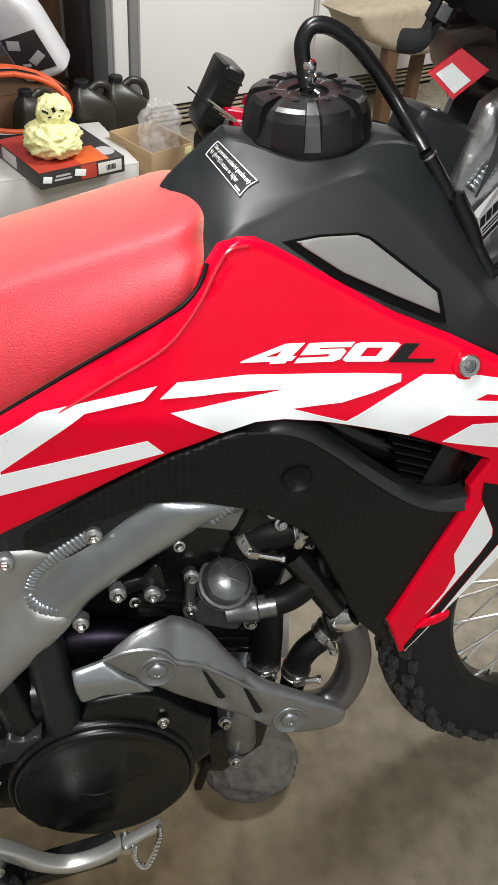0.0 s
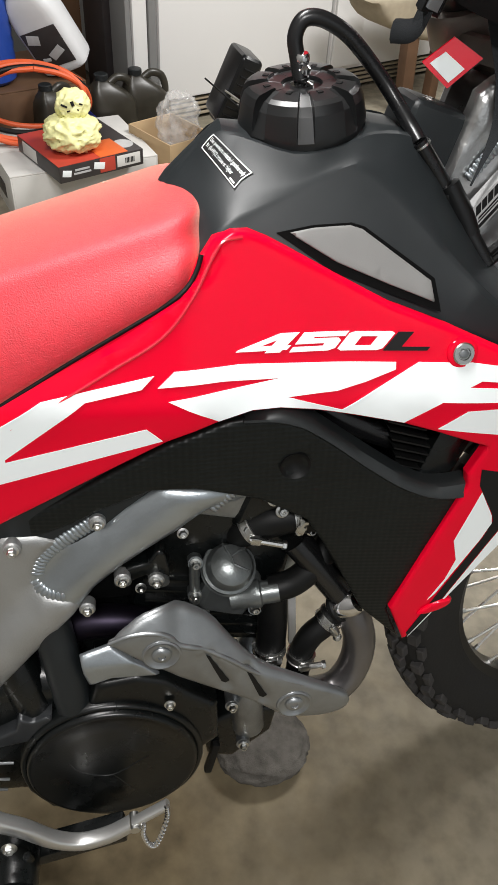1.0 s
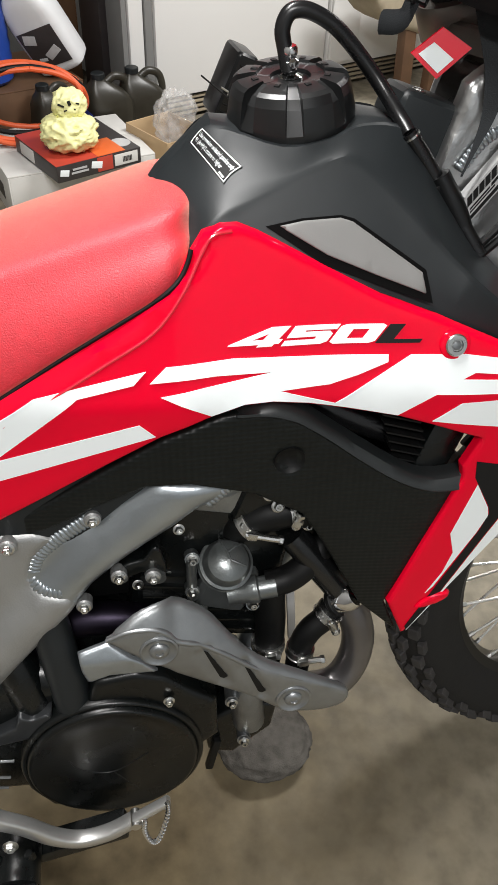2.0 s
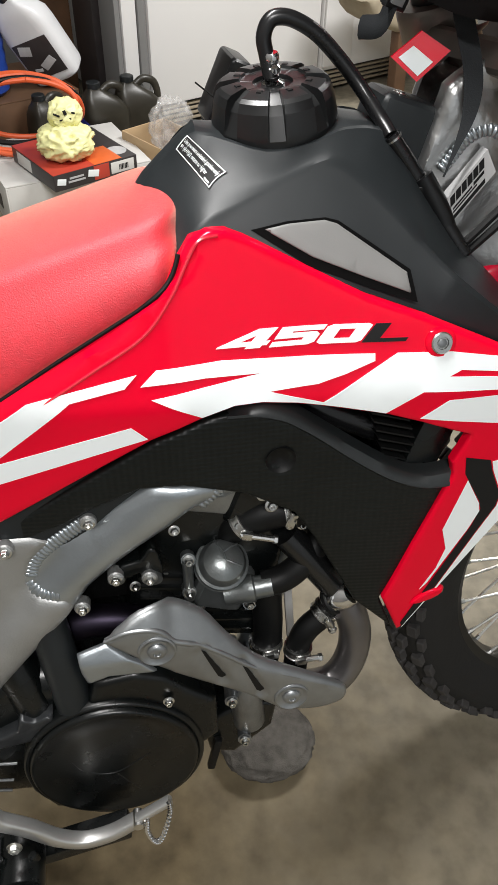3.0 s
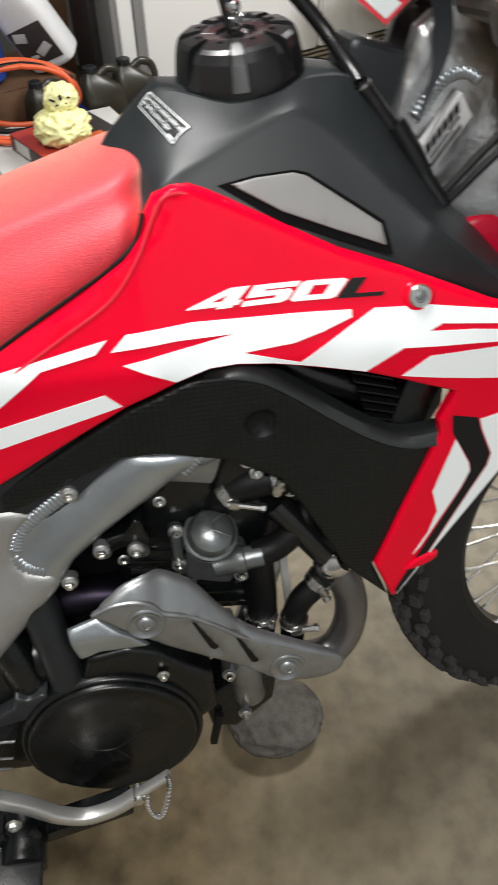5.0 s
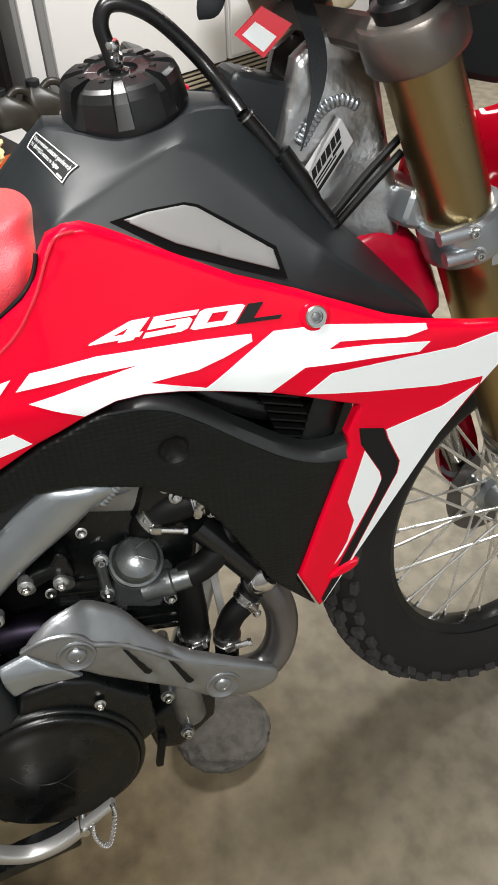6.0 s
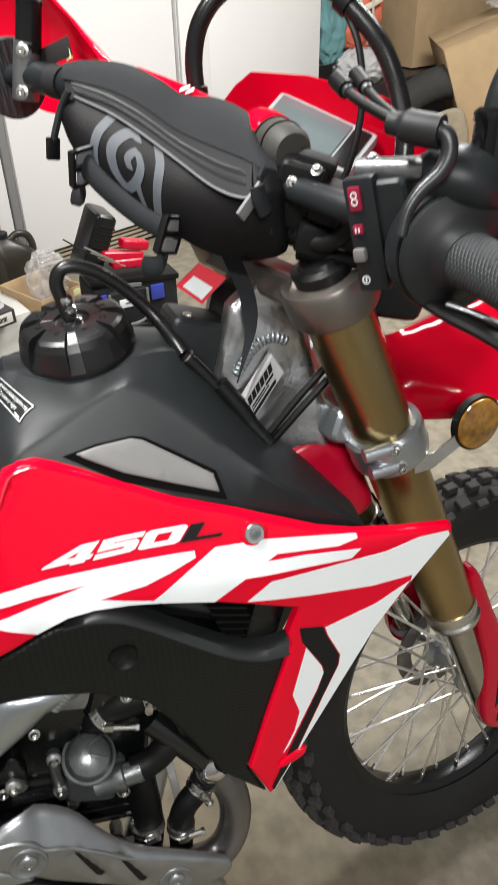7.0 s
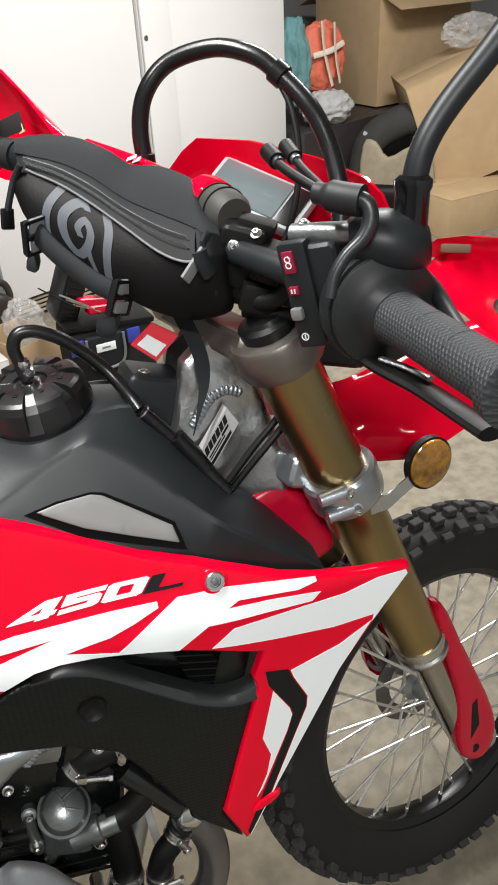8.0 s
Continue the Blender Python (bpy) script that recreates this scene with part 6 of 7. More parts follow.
switch = part("switch_box", box_bm((0.046, 0.066, 0.040), sw_m @ pose(-0.004, 0.0, 0.0), 0.008, 3), BLACK, bar, "black handlebar switch box")
face_m = pose(0.2400, -0.1500, 1.0995, 6, -8, -48)
part("switch_face", box_bm((0.026, 0.014, 0.092), face_m @ pose(-0.008, 0, -0.003), 0.004, 2), BLACK, bar)
BUTTON = mat("dark_crimson_button", (0.26, 0.008, 0.035), 0.4, vary=0.1)
for x, z, w, h in ((-0.011, 0.0275, 0.0105, 0.0185), (-0.0125, 0.0035, 0.0090, 0.0075)):
    part("switch_button", box_bm((w, 0.005, h), face_m @ pose(x, -0.0070, z), 0.0015), BUTTON, bar, "dark red switch button")
for z in (0.0305, 0.0255):
    part("button_mark", lathe_bm([(0.0019, 0), (0.0028, 0), (0.0028, 0.0006), (0.0019, 0.0006), (0.0019, 0)], face_m @ pose(-0.011, -0.0096, z, 90, 0, 0), 16, caps=False), WHITE, bar)
for x, z, w, h in ((-0.0140, 0.0035, 0.0010, 0.0036), (-0.0112, 0.0035, 0.0010, 0.0036)):
    part("button_mark", box_bm((w, 0.0008, h), face_m @ pose(x, -0.0097, z), 0), WHITE, bar)
part("button_mark", lathe_bm([(0.0026, 0), (0.0035, 0), (0.0035, 0.0006), (0.0026, 0.0006), (0.0026, 0)], face_m @ pose(-0.013, -0.0074, -0.038, 90, 0, 0), 20, caps=False), WHITE, bar)
part("button_mark", box_bm((0.0010, 0.0008, 0.0036), face_m @ pose(-0.013, -0.0075, -0.038), 0), WHITE, bar)
part("switch_back", box_bm((0.034, 0.030, 0.084), face_m @ pose(0.0115, 0.012, -0.004), 0.007, 3), BLACK, bar)
part("switch_toggle", box_bm((0.011, 0.008, 0.011), face_m @ pose(-0.014, -0.0085, -0.0165), 0.003), GREY, bar)
for pts, r in (([(0.2352, -0.0849, 1.2054), (0.236, -0.1189, 1.193), (0.2446, -0.1707, 1.1776)], 0.0040), ([(0.2496, -0.0903, 1.2084), (0.2486, -0.1242, 1.1927), (0.2471, -0.1694, 1.1793)], 0.0036)):
    cable = part("throttle_cable", tube_bm(pts, r, 12, 5), RUBBER, bar, "black throttle cable sleeve")
    part("cable_adjuster", tube_bm([Vector(pts[0]).lerp(Vector(pts[1]), 0.0), Vector(pts[0]).lerp(Vector(pts[1]), 0.55)], r * 1.85, 12, 1), RUBBER, cable)
    part("cable_ferrule", tube_bm([Vector(pts[0]).lerp(Vector(pts[1]), 0.55), Vector(pts[0]).lerp(Vector(pts[1]), 0.68)], r * 1.25, 12, 1), ALLOY_DARK, cable)
part("cable_joint", tube_bm([(0.2405, -0.168, 1.1785), (0.2460, -0.178, 1.1768), (0.2540, -0.190, 1.1745), (0.2625, -0.2005, 1.1726)], lambda u: 0.0085 + 0.0035 * ease(0.25, 0.4, u), 18, 5), SMOOTH_RUBBER, bar, "dark rubber cable joint")
part("cable_bend", tube_bm([(0.2575, -0.1965, 1.1755), (0.2642, -0.2041, 1.1704), (0.2642, -0.2086, 1.1588), (0.2568, -0.2096, 1.1469), (0.2433, -0.2077, 1.1358), (0.2330, -0.2083, 1.1228), (0.2276, -0.2110, 1.1075)], lambda u: 0.0072 - 0.0030 * u, 14, 6), CASE_GREY, bar, "bent grey metal cable guide")
part("brake_master", tube_bm([(0.2361, -0.127, 1.1418), (0.2728, -0.177, 1.1449)], 0.0095, 16, 1), ALLOY_DARK, bar, "grey cast brake master cylinder")
part("master_body", loft_bm([[Vector((0.262 + 0.060 * i / 8, -0.176 - 0.018 * i / 8, 1.1400 - 0.010 * i / 8)) + Vector((0.012 * math.cos(a), 0.030 * math.cos(a), 0.027 * math.sin(a))) * math.sin(math.pi * (0.12 + 0.76 * i / 8)) ** 0.5 for a in [2 * math.pi * k / 16 for k in range(16)]] for i in range(9)]), BLACK, bar, "black brake lever housing", 85)
for k in (-0.02, 0.02):
    part("master_bolt", bolt_bm((0.256 + k * 0.7, -0.154 - k * 0.9, 1.1515), (0, -0.3, 1), 0.0042, 0.004), ALLOY_DARK, bar)
part("brake_lever", tube_bm([(0.315, -0.150, 1.120), (0.322, -0.20, 1.098), (0.318, -0.25, 1.072), (0.322, -0.31, 1.048), (0.335, -0.36, 1.03)], 0.0078, 12, 6, flat=0.6), BLACK, bar, "black brake lever")
part("lever_edge", tube_bm([(0.262, -0.180, 1.052), (0.270, -0.215, 1.044), (0.280, -0.260, 1.038), (0.288, -0.33, 1.028)], 0.0062, 12, 6, flat=2.0), RUBBER, bar)
part("lever_strip", tube_bm([(0.267, -0.215, 1.0525), (0.276, -0.238, 1.0505), (0.284, -0.260, 1.0465)], 0.0024, 10, 5, flat=1.8), ALLOY_DARK, bar, "metal strip on the lever")
# mirrors
part("mirror_boot", lathe_bm([(0.0125, -0.046), (0.0140, -0.040), (0.0135, 0.0), (0.0150, 0.004), (0.0150, 0.009), (0.0115, 0.012)], to_axis((0.311, -0.190, 1.172), (0.10, 0, 1)), 24), WET_BLACK, bar, "glossy black rubber mirror boot")
part("mirror_stem", tube_bm([(0.311, -0.190, 1.160), (0.314, -0.190, 1.185), (0.323, -0.190, 1.207), (0.342, -0.191, 1.231), (0.378, -0.196, 1.268), (0.42, -0.20, 1.315)], 0.0100, 16, 6), BLACK, bar, "bent black mirror stem")
part("mirror_base", box_bm((0.032, 0.034, 0.05), pose(0.300, -0.178, 1.125, 0, 0, -30), 0.008, 3), BLACK, bar)
part("mirror_boot", lathe_bm([(0.0125, -0.046), (0.0140, -0.040), (0.0135, 0.0), (0.0150, 0.004), (0.0115, 0.010)], to_axis((0.034, 0.255, 1.285), (0.20, 0, 1)), 24), BLACK_GLOSS, bar, "glossy black rubber mirror boot")
part("mirror_stem", tube_bm([(0.030, 0.255, 1.262), (0.040, 0.255, 1.300), (0.052, 0.256, 1.345), (0.07, 0.26, 1.40)], 0.0095, 16, 6), BLACK, bar, "bent black mirror stem")
part("clutch_perch", tube_bm([(0.014, 0.262, 1.195), (0.026, 0.255, 1.252)], 0.0145, 16, 1), ALLOY_DARK, bar, "grey cast clutch perch")
for z in (1.203, 1.243):
    part("perch_bolt", bolt_bm((0.010 + (z - 1.2) * 0.2, 0.243, z), (-0.4, -1, 0.1), 0.0060, 0.006), STEEL, bar)
part("grip", lathe_bm([(0.040, 0), (0.0425, 0.004), (0.030, 0.012), (0.0225, 0.028), (0.0195, 0.055), (0.0193, 0.13), (0.024, 0.134), (0.024, 0.145), (0.018, 0.147)], to_axis((0.008, 0.285, 1.216), (-0.45, 0.88, 0.0)), 32), GRIP_RUBBER, bar, "dark grey knurled grip")
# hand guards
def guard_shell(name, rows, label):
    rings = []
    for top, low in rows:
        top, low = Vector(top), Vector(low)
        m = top.lerp(low, 0.5) + Vector((0.018, 0, 0))
        outer = [top, top.lerp(m, 0.5) + Vector((0.007, 0, 0)), m, low.lerp(m, 0.5) + Vector((0.007, 0, 0)), low]
        rings.append(outer + [p + Vector((0.004, 0, 0)) for p in outer[::-1]])
    return part(name, loft_bm(rings), RED, bar, label, 50)


hg = guard_shell("hand_guard", [((0.3425, -0.1431, 1.1075), (0.3427, -0.1445, 1.1028)), ((0.3496, -0.1451, 1.1164), (0.3484, -0.1517, 1.0898)), ((0.3568, -0.1539, 1.1238), (0.3521, -0.1709, 1.0757)), ((0.3688, -0.1733, 1.127), (0.3616, -0.1947, 1.0622)), ((0.3852, -0.1978, 1.1261), (0.3716, -0.2278, 1.0468)), ((0.4017, -0.231, 1.124), (0.3864, -0.2655, 1.0356)), ((0.405, -0.300, 1.110), (0.390, -0.330, 1.035))], "red plastic hand guard with a slot")
part("guard_slot", box_bm((0.0030, 0.026, 0.0075), pose(0.3650, -0.1690, 1.1165, 0, 14, 38), 0.003), WOOD_BROWN, hg)
part("guard_bolt", bolt_bm((0.3790, -0.2150, 1.0750), (-1, -0.6, 0.1), 0.0060, 0.004), STEEL, hg)
guard_shell("hand_guard", [((0.100, 0.205, 1.216), (0.102, 0.205, 1.196)), ((0.090, 0.225, 1.240), (0.092, 0.225, 1.180)), ((0.076, 0.255, 1.268), (0.080, 0.255, 1.172)), ((0.058, 0.300, 1.298), (0.064, 0.300, 1.17)), ((0.036, 0.345, 1.316), (0.041, 0.345, 1.175)), ((0.005, 0.390, 1.318), (0.01, 0.390, 1.19)), ((-0.035, 0.425, 1.300), (-0.03, 0.425, 1.205))], "red plastic hand guard behind the clutch lever")
part("guard_sticker", box_bm((0.002, 0.060, 0.019), pose(0.050, 0.238, 1.238, -12, 0, 32), 0.0006), DARK_BOX, bar, "small black and yellow sticker")
part("guard_sticker", box_bm((0.002, 0.012, 0.012), pose(0.0632, 0.218, 1.237, -12, 0, 24), 0.0006), BAG_YELLOW, bar)
part("sticker_clamp", tube_bm([(0.030, 0.242, 1.216), (0.066, 0.178, 1.206)], 0.016, 16, 1), BLACK, bar)
part("sticker_clamp", tube_bm([(0.044, 0.214, 1.212), (0.054, 0.196, 1.209)], 0.0172, 16, 1), ZIP, bar, "grey band")

# headlight cowl and meter
rings = []
for top, low in (((0.196, 0.105, 1.184), (0.225, 0.105, 1.080)), ((0.212, 0.104, 1.200), (0.25, 0.104, 1.06)), ((0.228, 0.100, 1.211), (0.27, 0.100, 1.05)), ((0.270, 0.060, 1.205), (0.31, 0.060, 1.03)), ((0.317, 0.0, 1.186), (0.35, 0.0, 1.02)), ((0.345, -0.048, 1.167), (0.37, -0.048, 1.03)), ((0.353, -0.064, 1.152), (0.372, -0.064, 1.05))):
    top, low = Vector(top), Vector(low)
    m = top.lerp(low, 0.5) + Vector((0.012, 0, 0))
    rings.append([top, m, low, low + Vector((0.004, 0.002, 0)), m + Vector((0.004, 0.002, 0)), top + Vector((0.004, 0.002, 0.0))])
part("headlight_cowl", loft_bm(rings), RED, BIKE, "red headlight cowl", 50)
part("headlight_housing", box_bm((0.075, 0.145, 0.085), pose(0.318, 0.005, 1.032, 0, 14, -10), 0.014, 3), BLACK, BIKE, "black plastic headlight housing behind the cowl")
mm = Matrix.Translation((0.268, 0.038, 1.152)) @ pose(0, 0, 0, 0, 22, -49) @ pose(0, 0, 0, 34, 0, 0)
meter = part("meter", box_bm((0.112, 0.056, 0.014), mm, 0.004, 2), mat("pale_grey_bezel_plastic", (0.36, 0.39, 0.40), 0.4, vary=0.05), BIKE, "grey digital meter")
part("meter_screen", box_bm((0.080, 0.046, 0.003), mm @ pose(-0.010, 0, 0.0075), 0.001), mat("grey_green_screen", (0.13, 0.165, 0.17), 0.06, vary=0.1, coat=1.0, spec=0.9), meter, "grey-green display glass")
part("meter_bezel", box_bm((0.018, 0.048, 0.003), mm @ pose(0.042, 0, 0.0075), 0.001), BLACK_GLOSS, meter)
# looping hose and thin cables
loop_path = [(0.168, 0.090, 1.190), (0.168, 0.090, 1.228), (0.178, 0.085, 1.260), (0.203, 0.078, 1.283), (0.241, 0.050, 1.291), (0.269, 0.020, 1.281), (0.285, 0.0, 1.263), (0.301, -0.030, 1.233), (0.309, -0.050, 1.199), (0.308, -0.070, 1.160), (0.300, -0.08, 1.12)]
lp = part("clutch_hose", tube_bm(loop_path, 0.0085, 16, 6), HOSE, BIKE, "thick black cable looping over the bars")
part("hose_clip", lathe_bm([(0.0088, -0.007), (0.0112, -0.006), (0.0112, 0.006), (0.0088, 0.007)], to_axis((0.285, 0.0, 1.263), (0.30, -0.35, -0.40)), 20), BLACK_GLOSS, lp)
part("hose_clip", lathe_bm([(0.0088, -0.007), (0.0110, -0.006), (0.0110, 0.006), (0.0088, 0.007)], to_axis((0.168, 0.090, 1.196), (0, 0, 1)), 20), BLACK_GLOSS, lp)
part("thin_cable", tube_bm([(0.284, 0.0, 1.258), (0.288, -0.020, 1.229), (0.284, -0.036, 1.185), (0.270, -0.042, 1.138), (0.25, -0.04, 1.10)], 0.0032, 10, 6), RUBBER, BIKE)
# bar mounts, key tag, strap
for y0 in (-0.075,):
    c = Vector((0.206, -0.075, 1.122)) if y0 < 0 else Vector((0.118, 0.095, 1.160))
    part("bar_mount", box_bm((0.040, 0.034, 0.056), Matrix.Translation(c) @ pose(0, 0, 0, 6, 18, -27), 0.007, 3), RUBBER, BIKE, "black bar mount block")
    for k in (0.0,):
        part("mount_bolt", bolt_bm(c + Vector((-0.012, -0.018, 0.012 + k)), (-0.4, -1, 0.2), 0.0046, 0.005), STEEL, BIKE)
part("cable_sleeve", tube_bm([(0.190, -0.070, 1.090), (0.215, -0.110, 1.085), (0.235, -0.125, 1.105), (0.238, -0.130, 1.130)], 0.008, 12, 5), RUBBER, BIKE, "taped black cable sleeve")
part("cable_sleeve", tube_bm([(0.20, -0.085, 1.075), (0.235, -0.115, 1.070), (0.262, -0.150, 1.075)], 0.007, 12, 5), RUBBER, BIKE)
for (x, y, z), (sx, sy, sz), rz in (((0.226, -0.098, 1.116), (0.030, 0.036, 0.030), -30), ((0.214, -0.088, 1.088), (0.034, 0.040, 0.026), -12), ((0.240, -0.112, 1.098), (0.026, 0.030, 0.036), -40), ((0.222, -0.080, 1.146), (0.034, 0.022, 0.012), -28)):
    part("clamp_block", box_bm((sx, sy, sz), pose(x, y, z, 8, 20, rz), 0.004, 2), RUBBER, BIKE, "black angular clamp block")
for x, y, z in ((0.213, -0.100, 1.142),):
    part("mount_bolt", bolt_bm((x, y, z), (-0.3, -0.5, 0.8), 0.0045, 0.007), STEEL, BIKE)
part("steering_nut", lathe_bm([(0.020, 0), (0.020, 0.012), (0.013, 0.014), (0.010, 0.010)], to_axis((0.190, 0.0, 1.068), (-0.36, -0.08, 0.92)), 6), STEEL, BIKE)
pad = part("bar_pad", tube_bm([(0.1197, 0.1618, 1.205), (0.1618, 0.1275, 1.1845), (0.1989, 0.0804, 1.1620), (0.2161, 0.0290, 1.151)], 0.0165, 24, 6), RED, BIKE, "red bar pad")
pad_ax = Vector((0.10, -0.95, -0.16)).normalized()
part("pad_end", lathe_bm([(0.0200, -0.006), (0.0222, 0.002), (0.0228, 0.012), (0.0215, 0.034), (0.0175, 0.042)], to_axis((0.2175, 0.0220, 1.152), pad_ax), 32), mat("khaki_grey_rubber", (0.042, 0.040, 0.034), 0.6, vary=0.15, bump=0.3, bump_scale=400), pad, "dark ribbed rubber end")
part("pad_collar", lathe_bm([(0.0190, -0.034), (0.0240, -0.028), (0.0250, -0.014), (0.0246, -0.001), (0.0225, 0.0005)], to_axis((0.2175, 0.0220, 1.152), pad_ax), 36), RED, pad, "red collar of the pad")
for k in (0.004, 0.020):
    part("pad_ring", lathe_bm([(0.0225, -0.001), (0.0236, -0.0006), (0.0236, 0.0006), (0.0225, 0.001)], to_axis(Vector((0.2175, 0.0220, 1.152)) + pad_ax * k, pad_ax), 32, caps=False), STICKER_BLACK, pad)
for w, u in ((0.012, 0.55), (0.010, 0.64)):
    p = spline([(0.1197, 0.1618, 1.205), (0.1618, 0.1275, 1.1845), (0.1989, 0.0804, 1.1620), (0.2161, 0.0290, 1.153)], 10)[int(u * 20)]
    part("pad_print", box_bm((w, 0.006, 0.0012), Matrix.Translation(p + Vector((-0.006, -0.009, 0.0166))) @ pose(0, 0, 0, 30, -14, -45), 0.0004), WHITE, pad, "white printed mark")
tag = part("key_tag", loft_bm([[Vector((0.1069, -0.0048, 1.0383)), Vector((0.1277, -0.0153, 1.0201)), Vector((0.1521, -0.0214, 1.0439)), Vector((0.1297, -0.0106, 1.0579))], [Vector((0.1069, -0.0030, 1.0386)), Vector((0.1277, -0.0135, 1.0204)), Vector((0.1521, -0.0196, 1.0442)), Vector((0.1297, -0.0088, 1.0582))]]), RED_EDGE, BIKE, "glossy red plastic tag with its glare painted white")
# white sheet painting the glare on the glossy tag
part("tag_patch", loft_bm([[Vector((0.1125, -0.0080, 1.0381)), Vector((0.1278, -0.0157, 1.0247)), Vector((0.1388, -0.0187, 1.0355)), Vector((0.1235, -0.0112, 1.0470))], [Vector((0.1125, -0.0074, 1.0383)), Vector((0.1278, -0.0151, 1.0249)), Vector((0.1388, -0.0181, 1.0357)), Vector((0.1235, -0.0106, 1.0472))]]), WHITE, tag)
strap_mid = [(0.1480, -0.036, 1.085), (0.1530, -0.040, 1.0665), (0.1640, -0.045, 1.0300), (0.1635, -0.050, 1.0007), (0.1539, -0.055, 0.9751), (0.1436, -0.060, 0.9527)]
rings = []
strap_line = spline(strap_mid, 6)
for i, p in enumerate(strap_line):
    u = i / (len(strap_line) - 1)
    half = 0.0082 * (1 - ease(0.45, 1.0, u) * 0.85)
    turn = radians(15 + 55 * u)
    w = Vector((math.cos(turn), -math.sin(turn) * 0.8, 0.12)) * half
    rings.append([p + w, p - w, p - w + Vector((0.0004, 0.0014, 0)), p + w + Vector((0.0004, 0.0014, 0))])
part("loose_strap", loft_bm(rings), FABRIC, BIKE, "loose black webbing strap end")
for dy in (0.0, 0.012):
    part("wiring", tube_bm([(0.236, -0.058 - dy * 0.3, 0.952 - dy), (0.205, -0.060 - dy * 0.3, 0.926 - dy), (0.172, -0.060, 0.893 - dy), (0.15, -0.055, 0.87 - dy)], 0.0038, 10, 5), RUBBER, BIKE)
part("hose_joint", tube_bm([(0.128, -0.050, 0.952), (0.150, -0.056, 0.915), (0.163, -0.058, 0.880)], lambda u: 0.010 - 0.002 * abs(u - 0.3), 14, 5), BLACK_GLOSS, BIKE, "black hose joint")
part("tank_tower", box_bm((0.060, 0.062, 0.090), pose(0.112, 0.0, 0.965, 0, 18, 0), 0.010, 3), BLACK, BIKE, "black moulded tank front")
part("tower_screw", bolt_bm((0.114, -0.014, 1.011), (0.3, 0, 1), 0.0055, 0.004), STEEL, BIKE)

# ---- handlebar bag ----
WEBBING = mat("grey_reflective_webbing", (0.17, 0.175, 0.18), 0.6, vary=0.15)
bag = thing("handlebar_bag", "black zipped fabric bag with grey print strapped to the handlebar", "bag", m=BIKE.matrix_world.copy())
sections = [((0.052, 0.1752, 1.2257), (0.0474, 0.1623, 1.2043), (0.0381, 0.1576, 1.1774)),
            ((0.0705, 0.1687, 1.2271), (0.0614, 0.1426, 1.1965), (0.0423, 0.1295, 1.1538)),
            ((0.0984, 0.1586, 1.2243), (0.0848, 0.116, 1.1843), (0.0574, 0.1044, 1.1278)),
            ((0.1266, 0.1409, 1.2138), (0.1086, 0.0867, 1.166), (0.0855, 0.0713, 1.102)),
            ((0.1538, 0.1142, 1.1918), (0.1324, 0.051, 1.1434), (0.1088, 0.0431, 1.082)),
            ((0.1822, 0.0875, 1.1870), (0.154, 0.0102, 1.124), (0.1377, 0.0172, 1.0621)),
            ((0.2016, 0.0555, 1.1745), (0.172, -0.0228, 1.1168), (0.169, -0.0136, 1.0532)),
            ((0.2072, 0.0184, 1.1484), (0.1871, -0.0335, 1.1208), (0.1914, -0.0285, 1.0599)),
            ((0.2128, 0.0041, 1.1358), (0.204, -0.0337, 1.1187), (0.2028, -0.0336, 1.0729))]


def bag_line(i):
    return spline([s[i] for s in sections], 5)


tops, zips, lows = bag_line(0), bag_line(1), bag_line(2)


def bag_front(u, v, out=0.0):
    """A point on the bag's printed face: u along it, v from the zip down."""
    k = u * (len(zips) - 1)
    i = min(int(k), len(zips) - 2)
    z, l = zips[i].lerp(zips[i + 1], k - i), lows[i].lerp(lows[i + 1], k - i)
    way = Vector((-0.72, -0.60, 0.30)).normalized()
    return z.lerp(l, v) + way * (0.010 * math.sin(math.pi * min(1, v)) * math.sin(math.pi * min(1, 0.1 + 0.9 * u)) ** 0.5 + out)


rings = []
for i in range(len(zips)):
    u = i / (len(zips) - 1)
    t0, l0 = tops[i], lows[i]
    back = Vector((0.030, 0.020, 0.0)) * math.sin(math.pi * min(1.0, 0.08 + 0.84 * u))
    ring = [bag_front(u, v) for v in (1.0, 0.85, 0.65, 0.45, 0.25, 0.1, 0.0)]
    ring += [zips[i].lerp(t0, 0.5) + Vector((0, 0, 0.005)), t0, t0 + back + Vector((0, 0, -0.012)), t0.lerp(l0, 0.55) + back * 1.2, l0 + back + Vector((0, 0, -0.004))]
    rings.append(ring)
body = part("bag_body", loft_bm(rings), FABRIC_LEATHER, bag, "black coated fabric", 60)


def ribbon(name, pts, width_dir, material, parent, label="", thick=0.0012):
    rs = []
    for p, w in zip(pts, width_dir):
        rs.append([p + w, p - w, p - w + Vector((0.0006, 0.0006, -thick)), p + w + Vector((0.0006, 0.0006, -thick))])
    return part(name, loft_bm(rs), material, parent, label)


n_zip = len(zips)


def zip_point(k, w, out):
    """k along the zip, w from the face up to the lid edge."""
    i = min(int(k), n_zip - 2)
    z, t = zips[i].lerp(zips[i + 1], k - i), tops[i].lerp(tops[i + 1], k - i)
    return z.lerp(t, -0.08 + 0.48 * w) + Vector((-0.62, -0.55, 0.56)) * (0.0026 + 0.0022 * math.sin(math.pi * w) + out)


